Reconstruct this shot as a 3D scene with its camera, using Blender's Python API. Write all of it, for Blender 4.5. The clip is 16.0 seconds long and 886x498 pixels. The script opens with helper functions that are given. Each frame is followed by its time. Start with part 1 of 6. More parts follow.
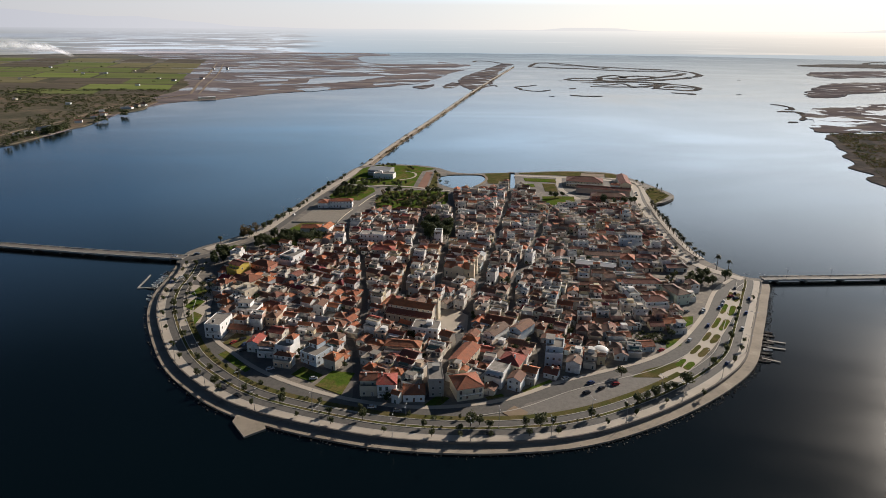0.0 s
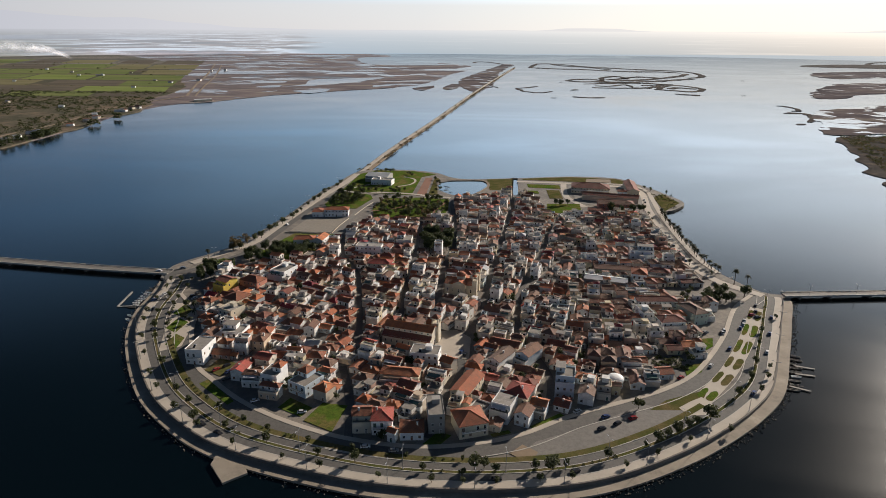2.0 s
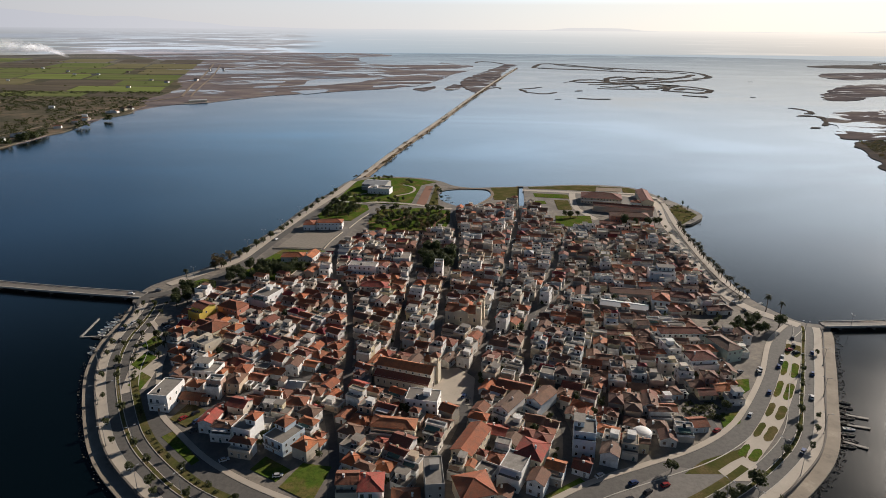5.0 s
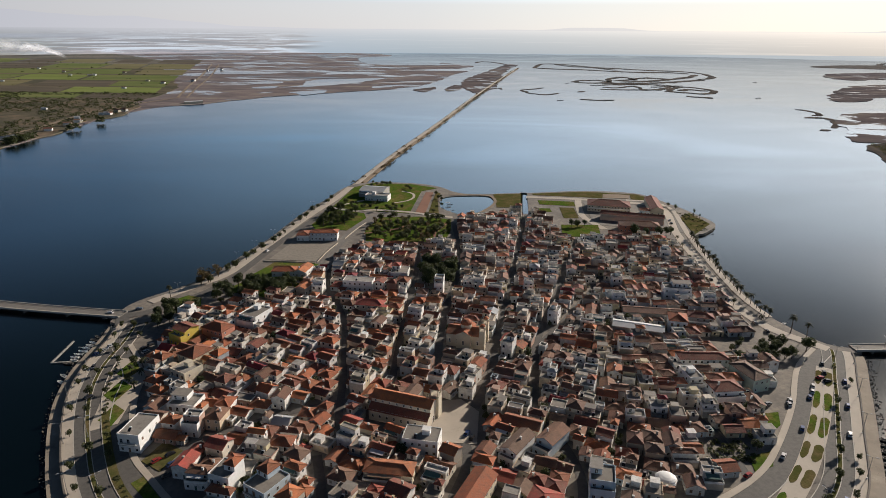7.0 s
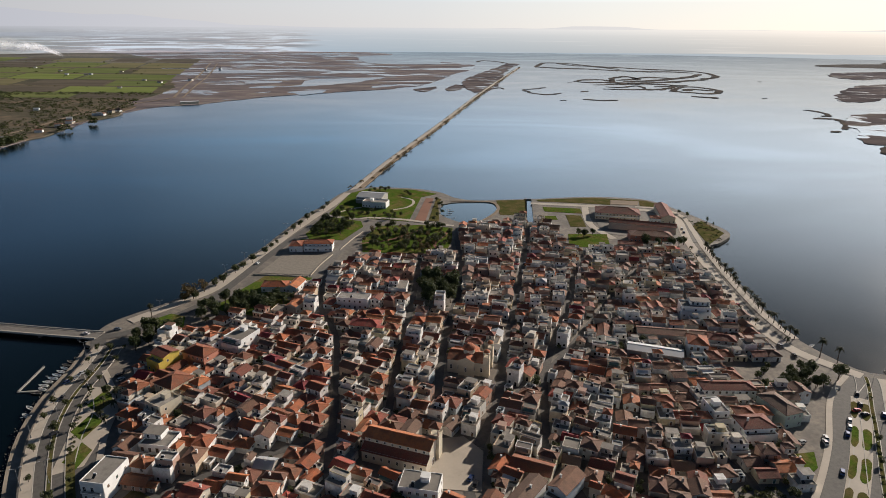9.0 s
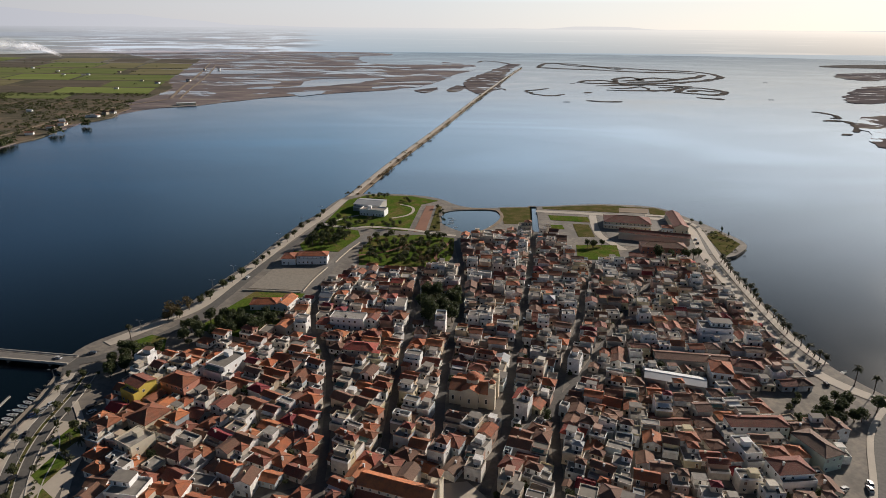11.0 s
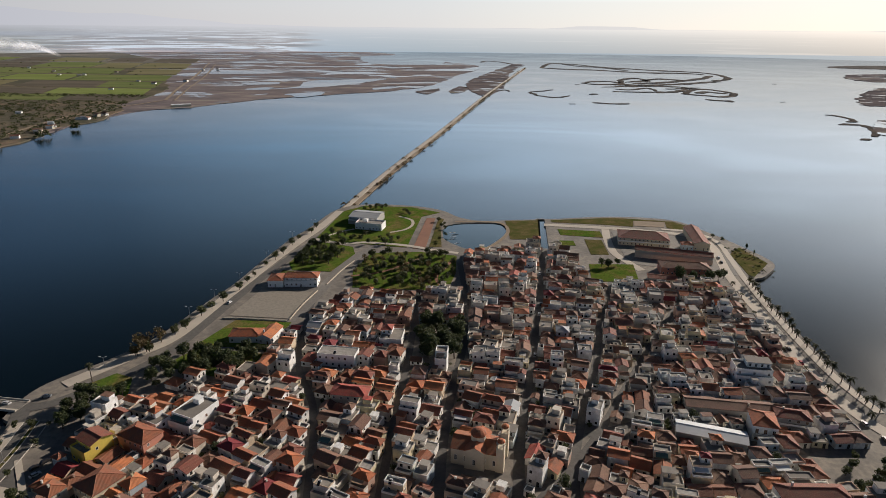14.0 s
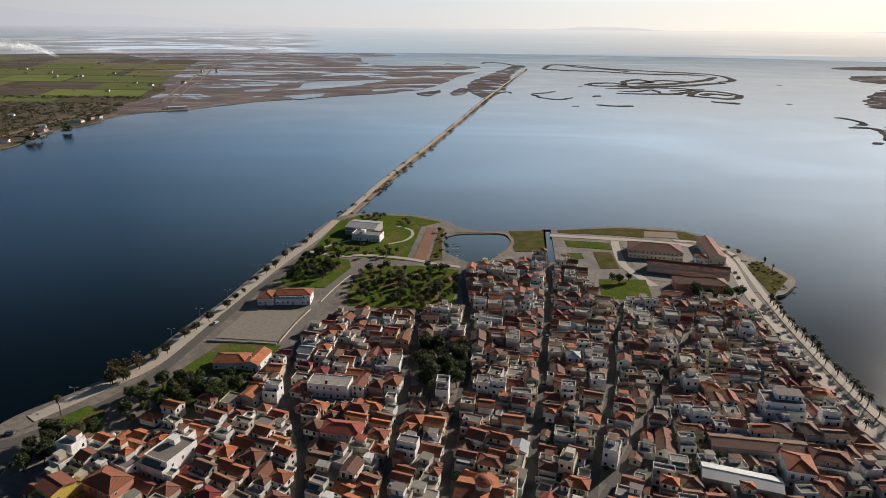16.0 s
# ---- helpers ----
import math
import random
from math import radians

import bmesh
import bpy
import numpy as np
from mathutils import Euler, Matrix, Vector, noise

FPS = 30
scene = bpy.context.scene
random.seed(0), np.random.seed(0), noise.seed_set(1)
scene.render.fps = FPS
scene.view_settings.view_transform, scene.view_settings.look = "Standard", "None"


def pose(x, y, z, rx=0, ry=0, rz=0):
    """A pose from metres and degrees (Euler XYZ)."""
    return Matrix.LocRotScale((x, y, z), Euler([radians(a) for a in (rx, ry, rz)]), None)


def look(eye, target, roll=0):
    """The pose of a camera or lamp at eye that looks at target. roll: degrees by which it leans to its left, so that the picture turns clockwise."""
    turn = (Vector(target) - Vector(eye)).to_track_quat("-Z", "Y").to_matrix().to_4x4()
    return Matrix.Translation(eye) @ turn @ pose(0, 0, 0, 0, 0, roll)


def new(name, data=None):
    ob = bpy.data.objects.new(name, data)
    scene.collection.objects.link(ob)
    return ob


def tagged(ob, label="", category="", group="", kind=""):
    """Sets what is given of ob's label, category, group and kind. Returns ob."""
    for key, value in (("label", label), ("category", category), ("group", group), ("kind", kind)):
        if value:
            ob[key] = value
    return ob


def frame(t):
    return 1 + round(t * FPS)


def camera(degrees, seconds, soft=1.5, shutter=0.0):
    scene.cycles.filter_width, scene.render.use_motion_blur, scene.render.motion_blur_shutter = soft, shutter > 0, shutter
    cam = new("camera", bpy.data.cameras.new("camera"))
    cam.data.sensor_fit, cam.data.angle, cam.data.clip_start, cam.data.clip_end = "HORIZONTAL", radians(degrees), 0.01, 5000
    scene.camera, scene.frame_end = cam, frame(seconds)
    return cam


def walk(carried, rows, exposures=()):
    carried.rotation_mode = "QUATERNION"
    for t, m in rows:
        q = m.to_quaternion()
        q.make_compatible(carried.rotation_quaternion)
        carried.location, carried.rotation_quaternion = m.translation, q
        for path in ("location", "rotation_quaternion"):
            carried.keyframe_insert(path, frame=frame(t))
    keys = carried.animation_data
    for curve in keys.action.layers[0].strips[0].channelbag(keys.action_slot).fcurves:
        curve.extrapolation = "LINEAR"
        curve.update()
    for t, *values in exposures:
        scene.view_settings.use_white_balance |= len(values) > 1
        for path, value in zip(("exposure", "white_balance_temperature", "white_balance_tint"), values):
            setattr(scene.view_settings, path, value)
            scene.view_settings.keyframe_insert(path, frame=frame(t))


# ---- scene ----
cam = camera(71.0, 16.0, 0.75)
PATH = [
    (0, (0.834, -2.621, 166.998), (0.83, -0.735, 166.332), 0.4),
    (0.5, (0.67, 4.473, 166.947), (0.666, 6.359, 166.281), 0.4),
    (1, (0.629, 11.658, 166.905), (0.625, 13.544, 166.24), 0.4),
    (1.5, (0.625, 18.695, 166.851), (0.621, 20.581, 166.185), 0.4),
    (2, (0.639, 25.823, 166.851), (0.634, 27.71, 166.187), 0.3),
    (2.5, (0.615, 33.031, 166.847), (0.61, 34.917, 166.183), 0.3),
    (3, (0.752, 40.47, 166.775), (0.745, 42.357, 166.111), 0.3),
    (3.5, (0.911, 47.768, 166.782), (0.903, 49.654, 166.118), 0.3),
    (4, (0.966, 55.118, 166.866), (0.958, 57.004, 166.202), 0.3),
    (4.2, (0.964, 58.029, 166.868), (0.954, 59.915, 166.203), 0.4),
    (6.5, (0.443, 90.825, 167.036), (0.434, 92.711, 166.37), 0.4),
    (7, (0.323, 98.1, 167.145), (0.313, 99.985, 166.479), 0.4),
    (7.5, (0.366, 105.086, 167.302), (0.355, 106.971, 166.634), 0.4),
    (8, (0.328, 112.397, 167.435), (0.317, 114.282, 166.767), 0.4),
    (8.5, (0.296, 119.623, 167.434), (0.284, 121.508, 166.765), 0.4),
    (9, (-0.017, 126.922, 167.588), (-0.029, 128.806, 166.918), 0.4),
    (9.2, (-0.149, 129.706, 167.603), (-0.161, 131.591, 166.935), 0.5),
    (11.5, (-0.555, 162.497, 167.407), (-0.571, 164.381, 166.737), 0.4),
    (12, (-0.69, 169.598, 167.552), (-0.707, 171.482, 166.882), 0.4),
    (12.5, (-0.717, 176.38, 167.719), (-0.735, 178.264, 167.049), 0.5),
    (13, (-0.557, 183.387, 167.779), (-0.576, 185.271, 167.108), 0.5),
    (13.5, (-0.579, 190.657, 167.787), (-0.599, 192.541, 167.115), 0.5),
    (14, (-0.662, 197.821, 167.846), (-0.683, 199.705, 167.175), 0.5),
    (14.5, (-0.65, 204.717, 167.838), (-0.672, 206.601, 167.167), 0.5),
    (15, (-0.692, 211.553, 167.894), (-0.714, 213.437, 167.224), 0.5),
    (15.5, (-0.866, 218.509, 168.01), (-0.889, 220.394, 167.341), 0.4),
    (16, (-1.198, 225.369, 168.15), (-1.222, 227.254, 167.481), 0.5),
]
walk(cam, [(t, look(eye, target, roll)) for t, eye, target, roll in PATH], [(0.0, 0.33, 5850, 12), (4.0, 0.27, 5850, 12), (16.0, 0.19, 5850, 12)])

# ---- world, sun, exposure ----
SUN_AZ, SUN_EL = 46.0, 22.0
world = bpy.data.worlds.new("world")
scene.world = world
world.use_nodes = True
wn = world.node_tree.nodes
sky = wn.new("ShaderNodeTexSky")
sky.sky_type = "NISHITA"
sky.sun_disc = False
sky.sun_elevation = radians(SUN_EL)
sky.sun_rotation = radians(SUN_AZ)
sky.air_density = 1.0
sky.dust_density = 0.3
sky.ozone_density = 2.5
wn["Background"].inputs["Strength"].default_value = 0.015
world.node_tree.links.new(sky.outputs[0], wn["Background"].inputs["Color"])
sun_data = bpy.data.lights.new("sun", "SUN")
sun_data.energy = 5.0
sun_data.angle = radians(0.6)
sun_data.color = (1.0, 0.84, 0.64)
sun = new("sun", sun_data)
sun_dir = Vector((math.sin(radians(SUN_AZ)) * math.cos(radians(SUN_EL)),
                  math.cos(radians(SUN_AZ)) * math.cos(radians(SUN_EL)), math.sin(radians(SUN_EL))))
sun.matrix_world = look(sun_dir * 500, (0, 0, 0))


# ---- materials ----
class Mat:
    """A node material in the making."""

    def __init__(self, name, rough=0.8, metal=0.0, ior=1.45):
        self.m = bpy.data.materials.new(name)
        self.m.use_nodes = True
        self.t = self.m.node_tree
        self.b = self.t.nodes["Principled BSDF"]
        self.b.inputs["Roughness"].default_value = rough
        self.b.inputs["Metallic"].default_value = metal
        self.b.inputs["IOR"].default_value = ior

    def node(self, kind, **inputs):
        n = self.t.nodes.new(kind)
        for k, v in inputs.items():
            self.put(n.inputs[k.replace("_", " ")], v)
        return n

    def put(self, socket, v):
        if isinstance(v, bpy.types.NodeSocket):
            self.t.links.new(v, socket)
        else:
            socket.default_value = v

    def coords(self, scale=(1, 1, 1), local=False, rot=0.0):
        c = self.t.nodes.new("ShaderNodeTexCoord") if local else self.t.nodes.new("ShaderNodeNewGeometry")
        mp = self.t.nodes.new("ShaderNodeMapping")
        mp.inputs["Scale"].default_value = scale
        mp.inputs["Rotation"].default_value = (0, 0, radians(rot))
        self.t.links.new(c.outputs["Object" if local else "Position"], mp.inputs["Vector"])
        return mp.outputs[0]

    def noise(self, vec, scale, detail=4.0, rough=0.6, dist=0.0):
        n = self.node("ShaderNodeTexNoise", Vector=vec, Scale=scale, Detail=detail, Roughness=rough, Distortion=dist)
        return n.outputs["Fac"]

    def ramp(self, fac, stops, hard=False):
        n = self.t.nodes.new("ShaderNodeValToRGB")
        el = n.color_ramp.elements
        while len(el) < len(stops):
            el.new(0.5)
        for e, (p, c) in zip(el, stops):
            e.position = p
            e.color = (*c, 1) if isinstance(c, tuple) else (c, c, c, 1)
        n.color_ramp.interpolation = "CONSTANT" if hard else "LINEAR"
        self.put(n.inputs["Fac"], fac)
        return n.outputs["Color"]

    def mix(self, fac, a, b, mode="MIX"):
        n = self.t.nodes.new("ShaderNodeMix")
        n.data_type = "RGBA"
        n.blend_type = mode
        for s, v in ((n.inputs[0], fac), (n.inputs[6], a), (n.inputs[7], b)):
            if isinstance(v, tuple) and len(v) == 3:
                v = (*v, 1)
            self.put(s, v)
        return n.outputs[2]

    def rand(self):
        tone = self.t.nodes.new("ShaderNodeAttribute")
        tone.attribute_name = "tone"
        add = self.t.nodes.new("ShaderNodeMath")
        add.operation = "ADD"
        self.put(add.inputs[0], self.t.nodes.new("ShaderNodeObjectInfo").outputs["Random"])
        self.put(add.inputs[1], tone.outputs["Fac"])
        wrap = self.t.nodes.new("ShaderNodeMath")
        wrap.operation = "FRACT"
        self.put(wrap.inputs[0], add.outputs[0])
        return wrap.outputs[0]

    def island(self):
        return self.t.nodes.new("ShaderNodeNewGeometry").outputs["Random Per Island"]

    def color(self, v):
        self.put(self.b.inputs["Base Color"], (*v, 1) if isinstance(v, tuple) else v)
        return self

    def rough(self, v):
        self.put(self.b.inputs["Roughness"], v)
        return self

    def bump(self, height, strength=0.4, dist=0.05):
        n = self.node("ShaderNodeBump", Strength=strength, Distance=dist, Height=height)
        self.put(self.b.inputs["Normal"], n.outputs[0])
        return self


def plain(name, rgb, rough=0.7, metal=0.0, grain=1.5, vary=0.25, relief=0.2):
    """A surface of one colour with stains at two scales and fine relief."""
    k = Mat(name, rough, metal)
    v = k.coords()
    a = k.noise(v, grain, 6)
    b = k.noise(v, grain * 0.12, 3)
    dark = tuple(c * (1 - vary) for c in rgb)
    light = tuple(min(1, c * (1 + vary)) for c in rgb)
    c = k.mix(k.ramp(b, [(0.3, 0.0), (0.7, 1.0)]), dark, light)
    c = k.mix(k.ramp(a, [(0.35, 0.0), (0.65, 1.0)]), c, rgb)
    return k.color(c).bump(a, relief, 0.03).m


# water: dark lagoon with ripples, and calm slicks on a large scale
k = Mat("lagoon_water", 0.06, 0.0, 1.33)
v = k.coords()
slick = k.noise(k.coords((0.0014, 0.0026, 1), rot=35), 1.0, 5, 0.55, 1.6)
k.color(k.mix(k.noise(v, 0.006, 3), (0.0014, 0.0036, 0.0052), (0.002, 0.0065, 0.0085)))
k.rough(k.ramp(slick, [(0.36, 0.19), (0.50, 0.165), (0.60, 0.13), (0.70, 0.07)]))
ripple = k.noise(v, 0.55, 3)
k.bump(ripple, 0.10, 0.25)
WATER = k.m

k = Mat("pond_water", 0.05, 0.0, 1.33)
v = k.coords()
k.color(k.mix(k.noise(v, 0.05, 3), (0.012, 0.026, 0.030), (0.018, 0.034, 0.036)))
k.bump(k.noise(v, 0.8, 3), 0.06, 0.2)
POND = k.m

# worn town ground: packed earth, concrete and patches of asphalt
k = Mat("town_ground", 0.9)
v = k.coords()
c = k.ramp(k.noise(v, 0.05, 5), [(0.35, (0.155, 0.135, 0.115)), (0.5, (0.215, 0.190, 0.160)), (0.65, (0.27, 0.235, 0.19))])
c = k.mix(k.ramp(k.noise(v, 0.35, 6), [(0.40, 0.0), (0.62, 0.6)]), c, (0.12, 0.11, 0.10))
k.color(c).bump(k.noise(v, 1.2, 5), 0.3, 0.05)
GROUND = k.m

def asphalt(name, a, b):
    k = Mat(name, 0.85)
    v = k.coords()
    c = k.mix(k.noise(v, 0.06, 4), a, b)
    c = k.mix(k.ramp(k.noise(v, 0.5, 6, 0.7), [(0.42, 0.0), (0.60, 0.5)]), c, tuple(x * 0.7 for x in a))
    return k.color(c).bump(k.noise(v, 3.0, 4), 0.15, 0.02).m

ASPHALT = asphalt("asphalt", (0.105, 0.098, 0.090), (0.150, 0.139, 0.125))
ASPHALT_LOT = asphalt("worn_asphalt", (0.165, 0.153, 0.138), (0.23, 0.21, 0.185))
YARD = asphalt("bare_yard", (0.25, 0.22, 0.18), (0.31, 0.275, 0.225))
STREET = asphalt("town_street", (0.085, 0.080, 0.076), (0.130, 0.120, 0.110))
PAVING = plain("paving", (0.46, 0.405, 0.335), 0.85, 0, 0.9, 0.16)
QUAY = plain("quay_concrete", (0.30, 0.255, 0.20), 0.9, 0, 0.6, 0.40, 0.5)
WALL_STONE = plain("sea_wall_stone", (0.16, 0.14, 0.12), 0.9, 0, 1.2, 0.3, 0.5)
DIRT = plain("dry_earth", (0.24, 0.18, 0.12), 0.95, 0, 0.5, 0.25, 0.5)
RED_EARTH = plain("red_earth", (0.24, 0.115, 0.07), 0.95, 0, 0.6, 0.2, 0.4)
CONCRETE = plain("concrete", (0.34, 0.32, 0.29), 0.85, 0, 0.8, 0.25)
KERB = plain("kerb", (0.46, 0.43, 0.38), 0.8, 0, 1.0, 0.15)
METAL = plain("galvanised_metal", (0.30, 0.30, 0.30), 0.5, 0.6, 2.0, 0.15, 0.05)
DARK_METAL = plain("dark_metal", (0.07, 0.07, 0.075), 0.5, 0.4, 2.0, 0.2, 0.05)
ROCK = plain("shore_rock", (0.12, 0.105, 0.085), 0.95, 0, 1.0, 0.35, 0.6)
WOOD = plain("boat_wood", (0.10, 0.085, 0.07), 0.7, 0, 2.0, 0.3, 0.2)
AWNING = plain("faded_awning", (0.42, 0.30, 0.20), 0.9, 0, 1.2, 0.2, 0.1)
AWNING_GREEN = plain("green_awning", (0.10, 0.17, 0.15), 0.9, 0, 1.2, 0.2, 0.1)
WHITE = plain("white_paint", (0.78, 0.77, 0.74), 0.6, 0, 0.8, 0.08, 0.05)
RUBBER = plain("rubber", (0.02, 0.02, 0.02), 0.8, 0, 4.0, 0.2, 0.05)
SHEET_WHITE = plain("white_sheet_roof", (0.60, 0.61, 0.62), 0.75, 0.0, 0.7, 0.15, 0.1)
SHEET_RED = plain("red_sheet_roof", (0.20, 0.030, 0.034), 0.8, 0.0, 0.7, 0.2, 0.1)
SHEET_GREY = plain("grey_sheet_roof", (0.36, 0.37, 0.38), 0.75, 0.0, 0.7, 0.2, 0.1)

k = Mat("grass", 0.95)
k.b.inputs["Specular IOR Level"].default_value = 0.0
v = k.coords()
c = k.ramp(k.noise(v, 0.09, 5), [(0.38, (0.185, 0.150, 0.056)), (0.50, (0.112, 0.155, 0.026)), (0.66, (0.082, 0.150, 0.022))])
c = k.mix(k.ramp(k.noise(v, 0.7, 6, 0.7), [(0.40, 0.0), (0.65, 0.7)]), c, (0.045, 0.066, 0.016))
k.color(c).bump(k.noise(v, 2.5, 5), 0.6, 0.15)
GRASS = k.m

k = Mat("dry_grass", 0.95)
k.b.inputs["Specular IOR Level"].default_value = 0.0
v = k.coords()
c = k.ramp(k.noise(v, 0.12, 5), [(0.35, (0.19, 0.145, 0.075)), (0.5, (0.125, 0.115, 0.042)), (0.65, (0.085, 0.100, 0.030))])
c = k.mix(k.ramp(k.noise(v, 0.9, 6, 0.7), [(0.40, 0.0), (0.65, 0.6)]), c, (0.07, 0.065, 0.030))
k.color(c).bump(k.noise(v, 2.5, 5), 0.6, 0.15)
DRYGRASS = k.m


def roof_tiles(name, stops):
    k = Mat(name, 0.85)
    v = k.coords(local=True)
    w = k.coords()
    base = k.ramp(k.rand(), stops)
    c = k.mix(k.ramp(k.noise(w, 0.35, 5, 0.65), [(0.42, 0.0), (0.68, 0.62)]), base, (0.115, 0.075, 0.052))
    c = k.mix(k.ramp(k.noise(w, 2.6, 4, 0.7), [(0.45, 0.0), (0.75, 0.45)]), c, (0.36, 0.20, 0.115))
    wave = k.node("ShaderNodeTexWave", Vector=v, Scale=1.3, Distortion=0.6, Detail=1.0)
    wave.bands_direction = "DIAGONAL"
    return k.color(c).bump(k.mix(0.5, wave.outputs["Color"], k.noise(w, 3.0, 3)), 0.6, 0.10).m


TILES = roof_tiles("terracotta_tiles", [(0.0, (0.502, 0.146, 0.053)), (0.25, (0.330, 0.098, 0.045)), (0.5, (0.238, 0.081, 0.042)),
                                        (0.72, (0.594, 0.201, 0.073)), (0.86, (0.198, 0.076, 0.044)), (1.0, (0.436, 0.073, 0.057))])
OLD_TILES = roof_tiles("weathered_tiles", [(0.0, (0.196, 0.095, 0.062)), (0.3, (0.133, 0.066, 0.047)), (0.6, (0.231, 0.122, 0.078)), (0.8, (0.168, 0.112, 0.083)),
                                           (1.0, (0.210, 0.076, 0.052))])
DARK_TILES = roof_tiles("maroon_tiles", [(0.0, (0.189, 0.055, 0.040)), (1.0, (0.227, 0.069, 0.046))])

k = Mat("plaster", 0.85)
w = k.coords()
base = k.ramp(k.rand(), [(0.0, (0.80, 0.78, 0.74)), (0.20, (0.58, 0.51, 0.42)), (0.30, (0.68, 0.62, 0.52)), (0.42, (0.82, 0.81, 0.79)),
                         (0.58, (0.36, 0.33, 0.29)), (0.66, (0.60, 0.47, 0.33)), (0.75, (0.78, 0.75, 0.70)), (0.85, (0.46, 0.29, 0.22)),
                         (0.91, (0.42, 0.48, 0.52)), (0.95, (0.60, 0.52, 0.33))], hard=True)
c = k.mix(k.ramp(k.noise(w, 0.5, 6, 0.7), [(0.40, 0.0), (0.70, 0.55)]), base, (0.33, 0.29, 0.24))
k.color(c).bump(k.noise(w, 2.0, 5), 0.25, 0.04)
PLASTER = k.m


def plaster(name, rgb):
    k = Mat(name, 0.85)
    w = k.coords()
    c = k.mix(k.ramp(k.noise(w, 0.5, 6, 0.7), [(0.42, 0.0), (0.72, 0.35)]), rgb, tuple(x * 0.6 for x in rgb))
    return k.color(c).bump(k.noise(w, 2.0, 5), 0.2, 0.04).m


P_WHITE = plaster("white_plaster", (0.82, 0.81, 0.78))
P_YELLOW = plaster("yellow_plaster", (0.74, 0.56, 0.10))
P_PINK = plaster("salmon_plaster", (0.58, 0.26, 0.18))
P_CREAM = plaster("cream_plaster", (0.62, 0.55, 0.42))
P_GREEN = plaster("pale_green_plaster", (0.50, 0.56, 0.46))
P_BLUE = plaster("pale_blue_plaster", (0.56, 0.63, 0.68))
P_GREY = plaster("grey_plaster", (0.36, 0.34, 0.31))
P_STONE = plaster("pale_stone", (0.52, 0.46, 0.37))

# flat concrete roofs, patched and weather-stained
k = Mat("flat_roof", 0.9)
w = k.coords()
base = k.ramp(k.rand(), [(0.0, (0.30, 0.27, 0.23)), (0.3, (0.21, 0.19, 0.165)), (0.6, (0.37, 0.345, 0.31)), (0.85, (0.17, 0.15, 0.13)), (1.0, (0.52, 0.50, 0.47))])
c = k.mix(k.ramp(k.noise(w, 0.4, 6, 0.7), [(0.40, 0.0), (0.66, 0.65)]), base, (0.17, 0.15, 0.13))
k.color(c).bump(k.noise(w, 1.5, 5), 0.3, 0.05)
FLAT = k.m

k = Mat("window_glass", 0.08, 0.0, 1.5)
w = k.coords()
k.color(k.mix(k.noise(w, 0.9, 2), (0.018, 0.020, 0.024), (0.06, 0.055, 0.05)))
GLASS = k.m
k = Mat("shutter", 0.6)
k.color(k.ramp(k.rand(), [(0.0, (0.16, 0.09, 0.05)), (0.4, (0.08, 0.05, 0.035)), (0.6, (0.30, 0.28, 0.25)), (0.8, (0.06, 0.09, 0.07))], hard=True))
SHUTTER = k.m


def foliage(name, a, b, c3):
    k = Mat(name, 0.75)
    w = k.coords()
    c = k.ramp(k.island(), [(0.0, a), (0.5, b), (1.0, c3)])
    c = k.mix(k.ramp(k.rand(), [(0.0, 0.0), (1.0, 0.35)]), c, tuple(x * 0.55 for x in a))
    c = k.mix(k.ramp(k.noise(w, 0.8, 3), [(0.4, 0.0), (0.65, 0.4)]), c, tuple(x * 0.6 for x in b))
    k.color(c)
    tr = k.node("ShaderNodeBsdfTranslucent", Color=c)
    mx = k.node("ShaderNodeMixShader", Fac=0.4)
    k.t.links.new(k.b.outputs[0], mx.inputs[1])
    k.t.links.new(tr.outputs[0], mx.inputs[2])
    k.t.links.new(mx.outputs[0], k.t.nodes["Material Output"].inputs[0])
    return k.m


LEAF = foliage("olive_leaves", (0.050, 0.062, 0.022), (0.090, 0.104, 0.034), (0.140, 0.140, 0.056))
LEAF_PINE = foliage("pine_needles", (0.042, 0.060, 0.022), (0.078, 0.096, 0.032), (0.120, 0.130, 0.050))
LEAF_DRY = foliage("dry_leaves", (0.110, 0.078, 0.030), (0.165, 0.110, 0.042), (0.090, 0.086, 0.030))
LEAF_PALM = foliage("palm_fronds", (0.038, 0.046, 0.017), (0.066, 0.070, 0.026), (0.098, 0.086, 0.040))
BARK = plain("bark", (0.10, 0.075, 0.055), 0.9, 0, 3.0, 0.3, 0.5)

# far plain: scrub and olive groves near the shore, strips of green field behind, grey-brown land beyond; colours lifted
# to stand in for distance haze
k = Mat("plain_land", 0.95)
k.b.inputs["Specular IOR Level"].default_value = 0.0
v = k.coords()
fields = k.ramp(k.noise(k.coords((0.0030, 0.0075, 1), rot=-10), 0.8, 3), [(0.40, (0.100, 0.098, 0.072)), (0.62, (0.170, 0.140, 0.100))])
scrub = k.ramp(k.noise(v, 0.010, 8, 0.75), [(0.38, (0.090, 0.090, 0.066)), (0.5, (0.145, 0.126, 0.094)), (0.62, (0.220, 0.165, 0.120))])
sep = k.node("ShaderNodeSeparateXYZ", Vector=v)


